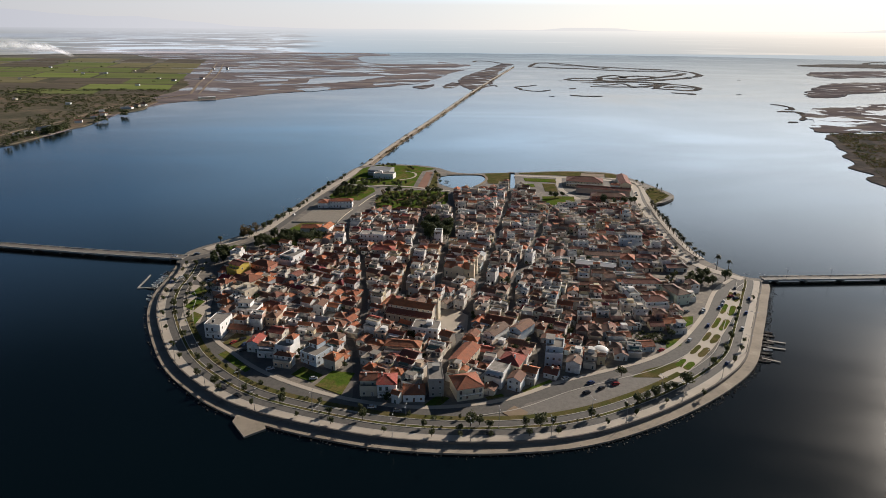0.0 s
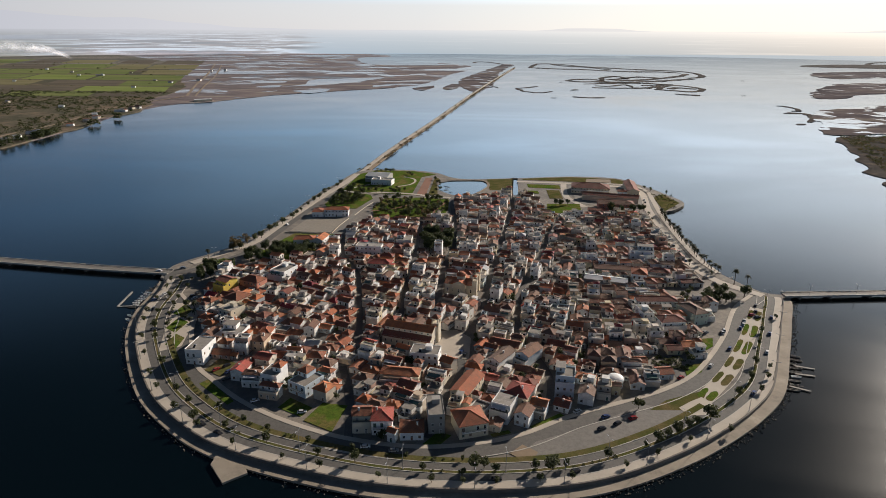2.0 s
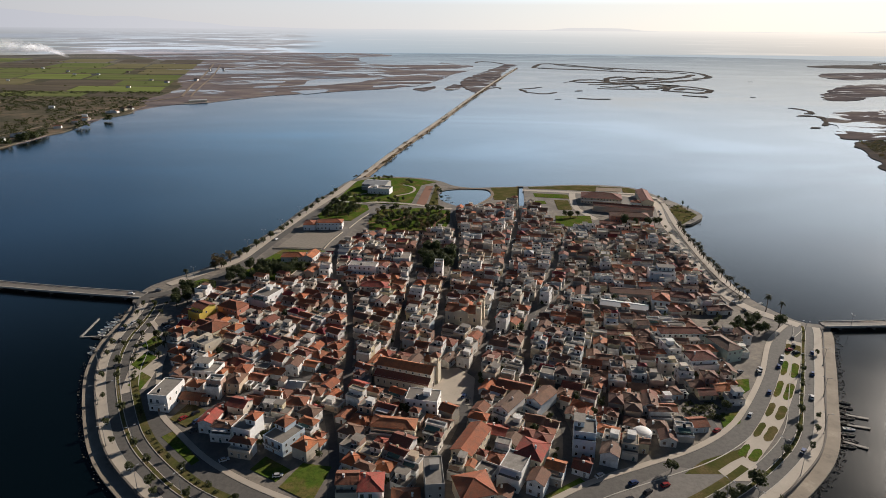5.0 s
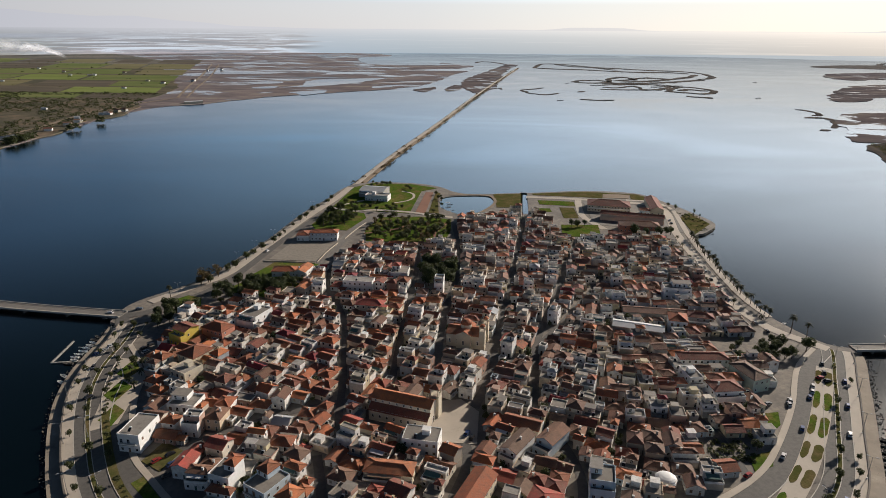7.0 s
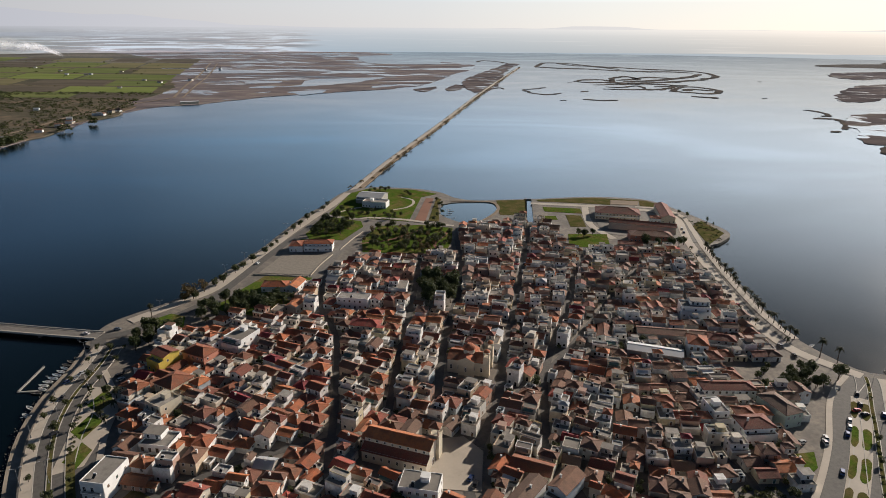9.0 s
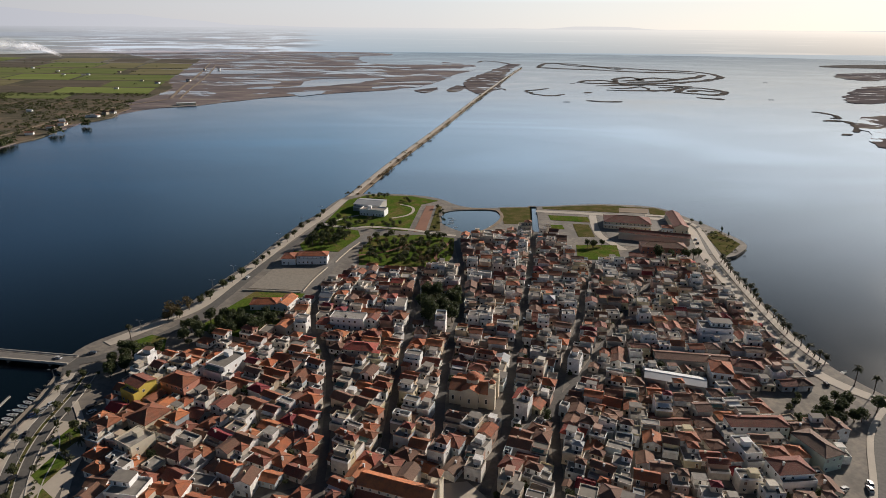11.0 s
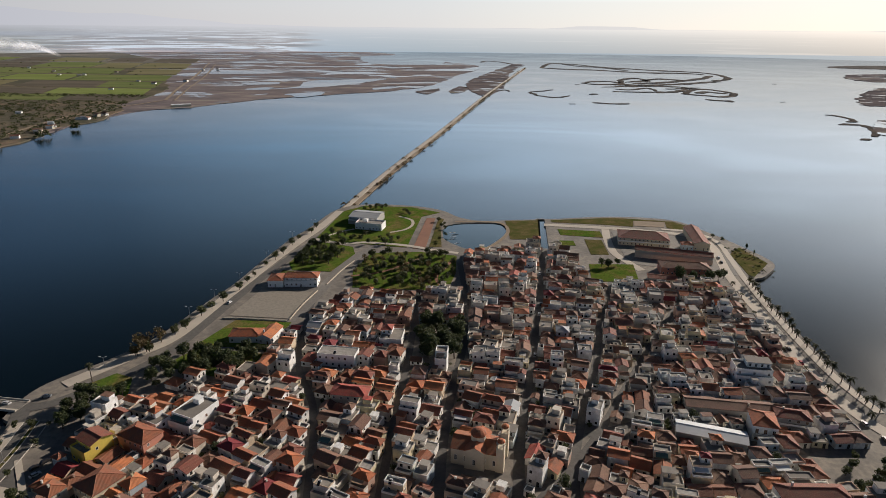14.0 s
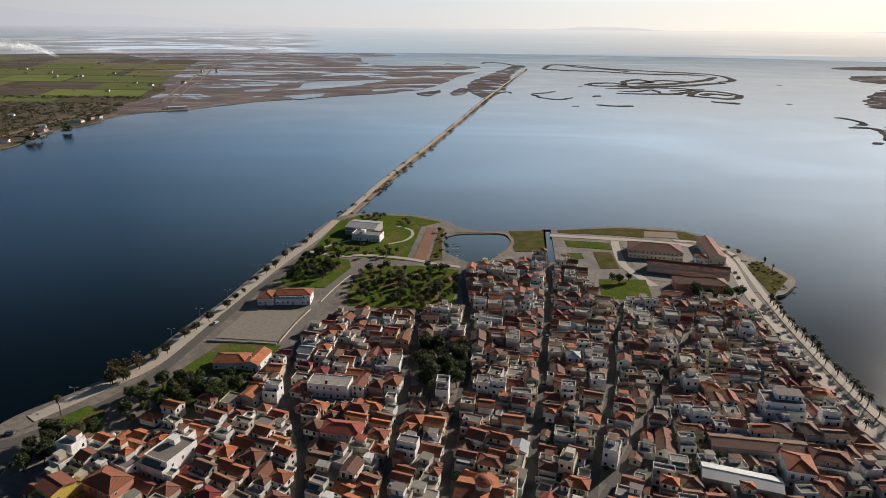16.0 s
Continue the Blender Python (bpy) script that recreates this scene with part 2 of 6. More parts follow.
def rise(k, base, noise_value, spread, lo, hi):
    n = k.t.nodes.new("ShaderNodeMath")
    n.operation = "MULTIPLY_ADD"
    k.put(n.inputs[0], noise_value)
    n.inputs[1].default_value = spread
    k.put(n.inputs[2], base)
    m = k.node("ShaderNodeMapRange", Value=n.outputs[0])
    m.inputs["From Min"].default_value = lo
    m.inputs["From Max"].default_value = hi
    return m.outputs[0]


c = k.mix(rise(k, sep.outputs["Y"], k.noise(v, 0.003, 4), 500.0, 1850.0, 1900.0), scrub, fields)
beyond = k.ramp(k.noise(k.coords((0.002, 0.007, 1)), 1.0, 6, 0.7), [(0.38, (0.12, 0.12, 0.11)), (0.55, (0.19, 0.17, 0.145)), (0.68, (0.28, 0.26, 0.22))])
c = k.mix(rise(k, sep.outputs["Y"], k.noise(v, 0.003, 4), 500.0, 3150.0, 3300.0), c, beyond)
k.color(k.mix(k.ramp(k.noise(v, 0.03, 6, 0.8), [(0.48, 0.0), (0.62, 0.7)]), c, (0.085, 0.085, 0.062)))
k.bump(k.noise(v, 0.08, 6, 0.8), 0.6, 2.0)
PLAIN = k.m

# salt marsh: brown glasswort flats cut by shallow brackish water, wetter further out; tone lifts the mud colours in
# place of haze
def marsh(name, wet, sx=0.0016, sy=0.0062, tone=1.0, far_wet=None):
    k = Mat(name, 0.9)
    k.b.inputs["Specular IOR Level"].default_value = 0.0
    v = k.coords()
    mud = k.ramp(k.noise(k.coords((0.006, 0.012, 1)), 1.0, 8, 0.75), [(p, tuple(x * tone for x in c)) for p, c in (
        (0.34, (0.048, 0.044, 0.046)), (0.45, (0.078, 0.068, 0.069)), (0.54, (0.102, 0.085, 0.083)), (0.62, (0.138, 0.124, 0.106)), (0.70, (0.074, 0.071, 0.064)))])
    pool = k.noise(k.coords((sx, sy, 1)), 1.0, 6, 0.62, 0.6)
    mask = k.ramp(pool, [(wet, 0.0), (wet + 0.012, 1.0)])
    if far_wet:
        y = k.node("ShaderNodeSeparateXYZ", Vector=v).outputs["Y"]
        mask = k.mix(rise(k, y, k.noise(v, 0.002, 3), 500.0, 2550.0, 2750.0), mask, k.ramp(pool, [(far_wet, 0.0), (far_wet + 0.012, 1.0)]))
    k.color(k.mix(mask, mud, (0.03, 0.036, 0.038)))
    k.rough(k.ramp(mask, [(0.0, 0.95), (1.0, 0.12)]))
    k.put(k.b.inputs["Specular IOR Level"], k.ramp(mask, [(0.0, 0.0), (1.0, 0.5)]))
    return k.m


MARSH = marsh("salt_marsh", 0.600, 0.0034, 0.0080, 2.2, 0.525)
REED = marsh("reed_flat", 0.585, 0.010, 0.022, 1.6)

def field(name, a, b):
    k = Mat(name, 0.95)
    k.b.inputs["Specular IOR Level"].default_value = 0.0
    v = k.coords((0.004, 0.016, 1), rot=-8)
    c = k.mix(k.ramp(k.noise(v, 1.0, 4, 0.6), [(0.38, 0.0), (0.62, 1.0)]), a, b)
    return k.color(c).bump(k.noise(k.coords(), 0.3, 4), 0.4, 0.3).m


FIELDS = [field("young_wheat", (0.165, 0.205, 0.062), (0.215, 0.250, 0.085)), field("meadow", (0.135, 0.165, 0.062), (0.180, 0.195, 0.080)),
          field("stubble_field", (0.170, 0.160, 0.085), (0.215, 0.190, 0.110)), field("ploughed_field", (0.110, 0.098, 0.078), (0.150, 0.128, 0.100))]

k = Mat("scrub_land", 0.95)
k.b.inputs["Specular IOR Level"].default_value = 0.0
v = k.coords()
c = k.ramp(k.noise(v, 0.03, 7, 0.75), [(0.38, (0.075, 0.074, 0.068)), (0.52, (0.120, 0.106, 0.098)), (0.66, (0.200, 0.165, 0.130))])
k.color(c).bump(k.noise(v, 0.15, 6, 0.8), 0.8, 1.5)
SCRUB = k.m
MARSH_EAST = marsh("brackish_flat", 0.525, 0.0085, 0.0110, 1.6)


# ---- mesh helpers ----
from mathutils.geometry import tessellate_polygon

def mesh_of(name, verts, faces, mats, index=None):
    me = bpy.data.meshes.new(name)
    me.from_pydata(verts, [], faces)
    for m in mats if isinstance(mats, (list, tuple)) else [mats]:
        me.materials.append(m)
    if index is not None:
        me.polygons.foreach_set("material_index", index)
    me.update()
    return me


class Build:
    """Vertices and faces with material slots, gathered for one mesh."""

    def __init__(self):
        self.v, self.f, self.i = [], [], []

    def face(self, pts, mat=0):
        n = len(self.v)
        self.v.extend(pts)
        self.f.append(tuple(range(n, n + len(pts))))
        self.i.append(mat)

    def box(self, x0, y0, z0, x1, y1, z1, mat=0, m=None, taper=0.0):
        n = len(self.v)
        t = taper
        pts = [(x0, y0, z0), (x1, y0, z0), (x1, y1, z0), (x0, y1, z0),
               (x0 + t, y0 + t, z1), (x1 - t, y0 + t, z1), (x1 - t, y1 - t, z1), (x0 + t, y1 - t, z1)]
        if m is not None:
            pts = [tuple(m @ Vector(p)) for p in pts]
        self.v.extend(pts)
        for q in ((3, 2, 1, 0), (4, 5, 6, 7), (0, 1, 5, 4), (1, 2, 6, 5), (2, 3, 7, 6), (3, 0, 4, 7)):
            self.f.append(tuple(n + j for j in q))
            self.i.append(mat)

    def tube(self, a, b, r0, r1, sides=6, mat=0):
        a, b = Vector(a), Vector(b)
        q = (b - a).to_track_quat("Z", "Y")
        n = len(self.v)
        for p, r in ((a, r0), (b, r1)):
            for s in range(sides):
                u = 2 * math.pi * s / sides
                self.v.append(tuple(p + q @ Vector((r * math.cos(u), r * math.sin(u), 0))))
        for s in range(sides):
            self.f.append((n + s, n + (s + 1) % sides, n + sides + (s + 1) % sides, n + sides + s))
            self.i.append(mat)
        self.f.append(tuple(n + sides + s for s in range(sides)))
        self.i.append(mat)
        self.f.append(tuple(n + s for s in reversed(range(sides))))
        self.i.append(mat)

    def dome(self, c, r, rz, mat=0, sides=12, rings=4):
        n = len(self.v)
        for j in range(rings):
            e = 0.5 * math.pi * j / rings
            for s in range(sides):
                u = 2 * math.pi * s / sides
                self.v.append((c[0] + r * math.cos(e) * math.cos(u), c[1] + r * math.cos(e) * math.sin(u), c[2] + rz * math.sin(e)))
        self.v.append((c[0], c[1], c[2] + rz))
        for j in range(rings - 1):
            for s in range(sides):
                s2 = (s + 1) % sides
                self.f.append((n + j * sides + s, n + j * sides + s2, n + (j + 1) * sides + s2, n + (j + 1) * sides + s))
                self.i.append(mat)
        for s in range(sides):
            self.f.append((n + (rings - 1) * sides + s, n + (rings - 1) * sides + (s + 1) % sides, n + rings * sides))
            self.i.append(mat)

    def mesh(self, name, mats):
        return mesh_of(name, self.v, self.f, mats, self.i)


def part(name, me, parent, label="", m=None, kind=""):
    ob = new(name, me)
    ob.parent = parent
    if m is not None:
        ob.matrix_basis = m
    return tagged(ob, label, kind=kind)


def spline(pts, step=4.0, closed=False):
    """A smooth curve through the points, as points about step metres apart."""
    P = [Vector((*p, 0)) if len(p) == 2 else Vector(p) for p in pts]
    n = len(P)
    out = []
    for i in range(n if closed else n - 1):
        if closed:
            a, b, c, d = P[i - 1], P[i], P[(i + 1) % n], P[(i + 2) % n]
        else:
            a, b, c, d = P[max(i - 1, 0)], P[i], P[i + 1], P[min(i + 2, n - 1)]
        k = max(1, int((c - b).length / step))
        for j in range(k):
            t = j / k
            out.append(0.5 * ((2 * b) + (c - a) * t + (2 * a - 5 * b + 4 * c - d) * t * t + (3 * b - a - 3 * c + d) * t ** 3))
    if not closed:
        out.append(P[-1])
    return out


def normals(line):
    res = []
    for i in range(len(line)):
        d = line[min(i + 1, len(line) - 1)] - line[max(i - 1, 0)]
        res.append(Vector((-d.y, d.x, 0)).normalized())
    return res


def offset(line, d):
    return [p + n * d for p, n in zip(line, normals(line))]


def strip(name, left, right, z, mat, thick=0.0):
    """A band between two lines of equal length; with thickness it has sides too."""
    b = Build()
    for i in range(len(left) - 1):
        l0, l1, r0, r1 = left[i], left[i + 1], right[i], right[i + 1]
        b.face([(r0.x, r0.y, z), (r1.x, r1.y, z), (l1.x, l1.y, z), (l0.x, l0.y, z)])
        if thick:
            b.face([(r0.x, r0.y, z - thick), (r1.x, r1.y, z - thick), (r1.x, r1.y, z), (r0.x, r0.y, z)])
            b.face([(l1.x, l1.y, z - thick), (l0.x, l0.y, z - thick), (l0.x, l0.y, z), (l1.x, l1.y, z)])
    if thick:
        for l, r in ((left[0], right[0]), (right[-1], left[-1])):
            b.face([(l.x, l.y, z - thick), (r.x, r.y, z - thick), (r.x, r.y, z), (l.x, l.y, z)])
    return b.mesh(name, mat)


def road(name, pts, width, z, mat, label, category="road", thick=0.0):
    line = spline(pts, 5)
    return tagged(new(name, strip(name, offset(line, width / 2), offset(line, -width / 2), z, mat, thick)), label, category, kind="structure")


def sheet_mesh(name, outer, z, mat, holes=(), skirt=0.0, skirt_mat=None):
    """A flat sheet with an outline and holes; skirt: how far its rim drops."""
    loops = [[Vector((p[0], p[1], 0)) for p in lp] for lp in (outer, *holes)]
    tris = tessellate_polygon(loops)
    flat = [p for lp in loops for p in lp]
    b = Build()
    b.v = [(p.x, p.y, z) for p in flat]
    for t in tris:
        p = [flat[i] for i in t]
        up = (p[1] - p[0]).cross(p[2] - p[0]).z > 0
        b.f.append(tuple(t) if up else tuple(reversed(t)))
        b.i.append(0)
    if skirt:
        for lp in loops:
            for i in range(len(lp)):
                p, q = lp[i], lp[(i + 1) % len(lp)]
                b.face([(p.x, p.y, z - skirt), (q.x, q.y, z - skirt), (q.x, q.y, z), (p.x, p.y, z)], 1 if skirt_mat else 0)
    return b.mesh(name, [mat, skirt_mat] if skirt_mat else [mat])


def inside(p, poly):
    x, y = p[0], p[1]
    hit = False
    for i in range(len(poly)):
        x0, y0 = poly[i - 1][0], poly[i - 1][1]
        x1, y1 = poly[i][0], poly[i][1]
        if (y0 > y) != (y1 > y) and x < (x1 - x0) * (y - y0) / (y1 - y0) + x0:
            hit = not hit
    return hit


def rough_line(pts, step, amp, scale, closed=True, seed=0.0):
    """A smooth outline with an uneven edge."""
    line = spline(pts, step, closed)
    res = []
    for p in line:
        w = noise.noise_vector(Vector((p.x / scale, p.y / scale, seed))) + 0.5 * noise.noise_vector(Vector((p.x / scale * 2.7, p.y / scale * 2.7, seed + 5)))
        res.append(Vector((p.x + amp * w.x, p.y + amp * w.y, 0)))
    return res


# ---- water, ground and far shores ----
QUAY_Z, TOWN_Z = 0.9, 2.2
b = Build()
for i in range(-5, 5):
    for j in range(-5, 5):
        b.face([(i * 1000, j * 1000, 0), (i * 1000 + 1000, j * 1000, 0), (i * 1000 + 1000, j * 1000 + 1000, 0), (i * 1000, j * 1000 + 1000, 0)])
tagged(new("water", b.mesh("water", WATER)), "dark calm lagoon water with pale slicks", "water", kind="structure")

SHORE = [(-200, 452), (-195, 405), (-192, 375), (-183, 345), (-166, 312), (-146, 281), (-126, 260), (-103, 242), (-75, 229), (-31, 216),
         (8, 212), (43, 214), (66, 219), (90, 229), (118, 245), (146, 266), (168, 289), (189, 325), (211, 365), (229, 402),
         (214, 412), (201, 443), (200, 475), (205, 540), (213, 602), (226, 614), (245, 641), (237, 679), (226, 710), (205, 750),
         (152, 760), (92, 750), (60, 746), (28, 742), (8, 752), (-8, 774), (-36, 789), (-84, 793), (-110, 772), (-123, 716),
         (-133, 681), (-141, 634), (-147, 590), (-154, 561), (-166, 508), (-180, 483)]
shore = spline(SHORE, 4, True)
start_front = min(range(len(shore)), key=lambda i: (shore[i] - Vector((-197, 425, 0))).length)
end_front = min(range(len(shore)), key=lambda i: (shore[i] - Vector((228, 400, 0))).length)
front = shore[start_front:end_front + 1]
inner_front = offset(front, 6.0)
rest = shore[end_front + 1:] + shore[:start_front]
pond_line = rough_line([(-5, 690), (-5, 722), (8, 733), (30, 735), (48, 731), (47, 704), (38, 682), (26, 664), (12, 666)], 4, 1.2, 9)
canal_line = [Vector(p + (0,)) for p in ((73, 668), (79, 668), (87, 751), (79, 751))]
tagged(new("ground", sheet_mesh("ground", inner_front + rest, TOWN_Z - 0.3, GROUND, [pond_line, canal_line], 2.6, WALL_STONE)),
       "worn earth and concrete ground of the islet", "ground", kind="structure")
tagged(new("quay", strip("quay", offset(front, 6.2), offset(front, 0.6), QUAY_Z, QUAY, 1.6)), "low concrete quay along the water", "quay", kind="structure")
tagged(new("sea_wall", strip("sea_wall", offset(front, 6.6), offset(front, 5.9), TOWN_Z + 0.35, WALL_STONE, 2.2)),
       "dark stone sea wall above the quay", "wall", kind="structure")
tagged(new("promenade", strip("promenade", offset(front, 10.9), offset(front, 6.6), TOWN_Z, PAVING, 0.5)), "pale paved promenade", "pavement", kind="structure")
tagged(new("boulevard", strip("boulevard", offset(front, 21.6), offset(front, 10.9), TOWN_Z - 0.12, ASPHALT)), "worn grey asphalt boulevard round the islet", "road", kind="structure")
tagged(new("median", strip("median", offset(front, 17.0), offset(front, 15.4), TOWN_Z - 0.02, DRYGRASS, 0.2)), "narrow weedy median of the boulevard", "median", kind="structure")
tagged(new("verge", strip("verge", offset(front[24:-40], 25.0), offset(front[24:-40], 21.6), TOWN_Z, DRYGRASS, 0.3)), "green verge with shrubs", "grass", kind="structure")
for d in (10.9, 15.3, 17.1, 21.6):
    tagged(new("kerb", strip("kerb", offset(front, d + 0.16), offset(front, d - 0.16), TOWN_Z + 0.04, KERB, 0.3)), "pale concrete kerb of the boulevard", "kerb", kind="structure")
tagged(new("pond_water", sheet_mesh("pond_water", offset(pond_line, 0.0), 1.35, POND)), "still dark harbour basin", "water", kind="structure")

tagged(new("canal_water", sheet_mesh("canal_water", canal_line, 0.8, POND)), "narrow still canal", "water", kind="structure")
road("road", [(-196, 440), (-178, 400), (-158, 372), (-150, 346), (-134, 310), (-117, 291), (-96, 272), (-70, 256), (-40, 244), (-5, 239),
              (31, 246), (60, 262), (85, 273), (109, 284), (130, 299), (146, 317), (167, 346), (188, 381), (212, 405)], 7.5, TOWN_Z - 0.16, ASPHALT,
     "inner asphalt road past the houses")
inner = spline([(-178, 400), (-158, 372), (-150, 346), (-134, 310), (-117, 291), (-96, 272), (-70, 256), (-40, 244), (-5, 239),
                (31, 246), (60, 262), (85, 273), (109, 284), (130, 299), (146, 317), (167, 346), (188, 381), (208, 402)], 4)
tagged(new("pavement", strip("pavement", offset(inner, 6.4), offset(inner, 3.8), TOWN_Z - 0.06, PAVING, 0.2)), "pale pavement along the house fronts", "pavement", kind="structure")
tagged(new("kerb", strip("kerb", offset(inner, -3.75), offset(inner, -4.2), TOWN_Z - 0.04, KERB, 0.2)), "pale concrete kerb of the inner road", "kerb", kind="structure")
islands = spline([(118, 276), (124, 282), (144, 304), (162, 328), (178, 352), (198, 385)], 4)
tagged(new("pavement", strip("pavement", offset(islands, 3.4), offset(islands, -4.8), TOWN_Z - 0.09, PAVING, 0.15)), "pale paved strip between the roads", "pavement", kind="structure")
road("road", [(-215, 444), (-190, 440), (-176, 452), (-162, 470), (-151, 493), (-145, 523), (-138, 566), (-128, 615), (-119, 652), (-109, 691),
              (-103, 725), (-101, 762)], 6.5, TOWN_Z - 0.10, ASPHALT, "lakeside road lined with trees")
road("pavement", [(-188, 459), (-168, 488), (-155, 511), (-146, 561), (-141, 590), (-133, 634), (-123, 681), (-114, 719), (-106, 768)], 7.5, TOWN_Z - 0.04, PAVING,
     "pale lakeside footway", "pavement", 0.2)
road("road", [(212, 405), (192, 430), (186, 462), (188, 500), (193, 548), (200, 613), (213, 680), (203, 704), (177, 715), (138, 724), (84, 732)], 7.0, TOWN_Z - 0.10, PAVING,
     "worn road along the east shore")
road("pavement", [(199, 445), (196, 480), (201, 548), (208, 604), (216, 650), (221, 690), (210, 716), (186, 722)], 4.5, TOWN_Z - 0.05, PAVING, "pale east shore footway", "pavement", 0.2)
for street_no, (pts, w) in enumerate((([(77, 668), (70, 640), (59, 573), (48, 510), (39, 462), (30, 416), (25, 380), (14, 345)], 4.6),
               ([(6, 650), (10, 580), (9, 517), (3, 470), (-2, 424), (-4, 372)], 4.2),
               ([(112, 600), (100, 560), (91, 538), (78, 490), (62, 443), (50, 400), (42, 340)], 3.8),
               ([(150, 570), (116, 514), (88, 466), (61, 420), (34, 385)], 3.6),
               ([(-88, 560), (-84, 520), (-78, 480), (-62, 440), (-52, 380), (-46, 320)], 3.6),
               ([(-20, 570), (-22, 488), (-25, 417), (-26, 370)], 3.6),
               ([(-145, 448), (-118, 458), (-88, 470), (-40, 478), (9, 480)], 3.6),
               ([(150, 450), (100, 440), (60, 425)], 3.4),
               
               ([(4, 340), (10, 310), (2, 280), (-6, 250)], 4.2),
               ([(50, 275), (54, 300), (48, 330)], 4.0),
               ([(120, 295), (118, 330), (105, 350), (80, 372)], 3.6),
               ([(-120, 300), (-98, 322), (-70, 340), (-40, 352)], 3.8),
               ([(-40, 250), (-44, 280), (-52, 310)], 4.0))):
    road("street", pts, w, TOWN_Z - 0.26 + 0.008 * street_no, STREET, "narrow grey town street", "street")


def patch(name, pts, z, mat, label, category, amp=0.6, thick=0.25):
    return tagged(new(name, sheet_mesh(name, rough_line(pts, 3, amp, 6), z, mat, (), thick)), label, category, kind="structure")


def square(pts, step=4):
    """Straight-sided outline as dense points."""
    res = []
    for i in range(len(pts)):
        p, q = Vector((*pts[i], 0)), Vector((*pts[(i + 1) % len(pts)], 0))
        n = max(1, int((q - p).length / step))
        res += [p.lerp(q, j / n) for j in range(n)]
    return res


def lawn(pts, mat=GRASS, z=TOWN_Z - 0.08, name="lawn", label="patchy green lawn", category="grass"):
    return tagged(new(name, sheet_mesh(name, square(pts), z, mat, (), 0.2)), label, category, kind="structure")


lawn([(26, 233), (50, 233), (96, 252), (122, 272), (94, 276), (62, 258), (40, 248)], ASPHALT_LOT, TOWN_Z - 0.14, "parking_lot", "wide worn asphalt parking lot", "parking lot")
lawn([(28, 240), (36, 234), (40, 241), (34, 246)], DIRT, TOWN_Z - 0.11, "dirt_patch", "bare earth patch beside the parking lot", "dirt")
lawn([(96, 272), (118, 272), (130, 290), (106, 280)], DRYGRASS)
for a, c in ((0.0, 0.10), (0.15, 0.26), (0.31, 0.42), (0.47, 0.62), (0.67, 0.80), (0.84, 0.97)):
    ln = spline([(124, 282), (144, 304), (162, 328), (178, 352), (196, 382)], 2)
    seg = ln[int(a * len(ln)):int(c * len(ln)) + 1]
    for o0, o1 in ((0.5, 3.1), (-4.4, -1.0)):
        half = len(seg) // 2
        left, right = offset(seg, o1), offset(seg, o0)
        ends = [p.lerp(q, 0.5) for p, q in ((left[0], right[0]), (left[-1], right[-1]))]
        leaf = [ends[0], right[max(1, half // 2)], right[half], right[max(half + 1, len(seg) - 2)], ends[1], left[max(half + 1, len(seg) - 2)], left[half], left[1]]
        tagged(new("lawn", sheet_mesh("lawn", spline([(p.x, p.y) for p in leaf], 1, True), TOWN_Z - 0.02, DRYGRASS if a in (0.15, 0.31, 0.84) else GRASS, (), 0.25)),
               "small kerbed lawn between the roads", "grass", kind="structure")
lawn([(112, 268), (120, 268), (127, 277), (124, 283), (117, 279), (110, 274)], PAVING, TOWN_Z - 0.05, "pavement", "pale concrete apron beside the lawns", "pavement")
lawn([(124, 302), (133, 306), (138, 316), (126, 312)])
lawn([(140, 326), (150, 334), (154, 344), (142, 342)])
lawn([(40, 256), (56, 266), (54, 269), (39, 259)])
lawn([(22, 251), (30, 254), (29, 256), (21, 253)])
lawn([(-2, 244), (4, 252), (-2, 254), (-8, 246)])
lawn([(-62, 262), (-48, 254), (-44, 274), (-56, 276)])
lawn([(-76, 272), (-64, 265), (-60, 272), (-72, 280)])
lawn([(-122, 305), (-112, 299), (-108, 312), (-118, 318)], DRYGRASS)
lawn([(-172, 388), (-152, 384), (-144, 330), (-154, 324), (-160, 345)], PAVING, TOWN_Z - 0.105, "pavement", "pale paved walk between the west lawns", "pavement")
for p in (((-166, 372), (-158, 366), (-155, 378), (-164, 385)), ((-162, 352), (-154, 346), (-152, 360), (-160, 366)), ((-154, 332), (-146, 328), (-146, 340), (-153, 345))):
    lawn(p)
lawn([(-120, 292), (-100, 274), (-98, 277), (-117, 296)])
# the park, its paths and the fields at the north end
lawn([(-66, 584), (-2, 580), (4, 612), (5, 648), (-24, 656), (-62, 652), (-70, 612)], GRASS)
lawn([(-120, 628), (-114, 614), (-86, 612), (-74, 650), (-78, 666), (-110, 678), (-114, 660)], GRASS)
lawn([(-112, 682), (-35, 666), (-27, 752), (-10, 767), (-38, 784), (-84, 788), (-102, 768)], GRASS)
lawn([(-30, 664), (-20, 664), (-14, 748), (-22, 748)], RED_EARTH, TOWN_Z - 0.05, "red_path", "reddish earth walk beside the lawn", "path")
lawn([(-17, 668), (-7, 668), (-9, 728), (-6, 744), (-11, 750)], DRYGRASS)
lawn([(50, 690), (74, 690), (80, 745), (50, 742)], DRYGRASS)
road("path", [(14, 655), (26, 662), (42, 688), (50, 712), (46, 734), (28, 738), (4, 738)], 3.0, TOWN_Z - 0.03, DIRT, "tan gravel path round the basin", "path", 0.2)
lawn([(94, 703), (129, 697), (130, 714), (94, 719)], GRASS)
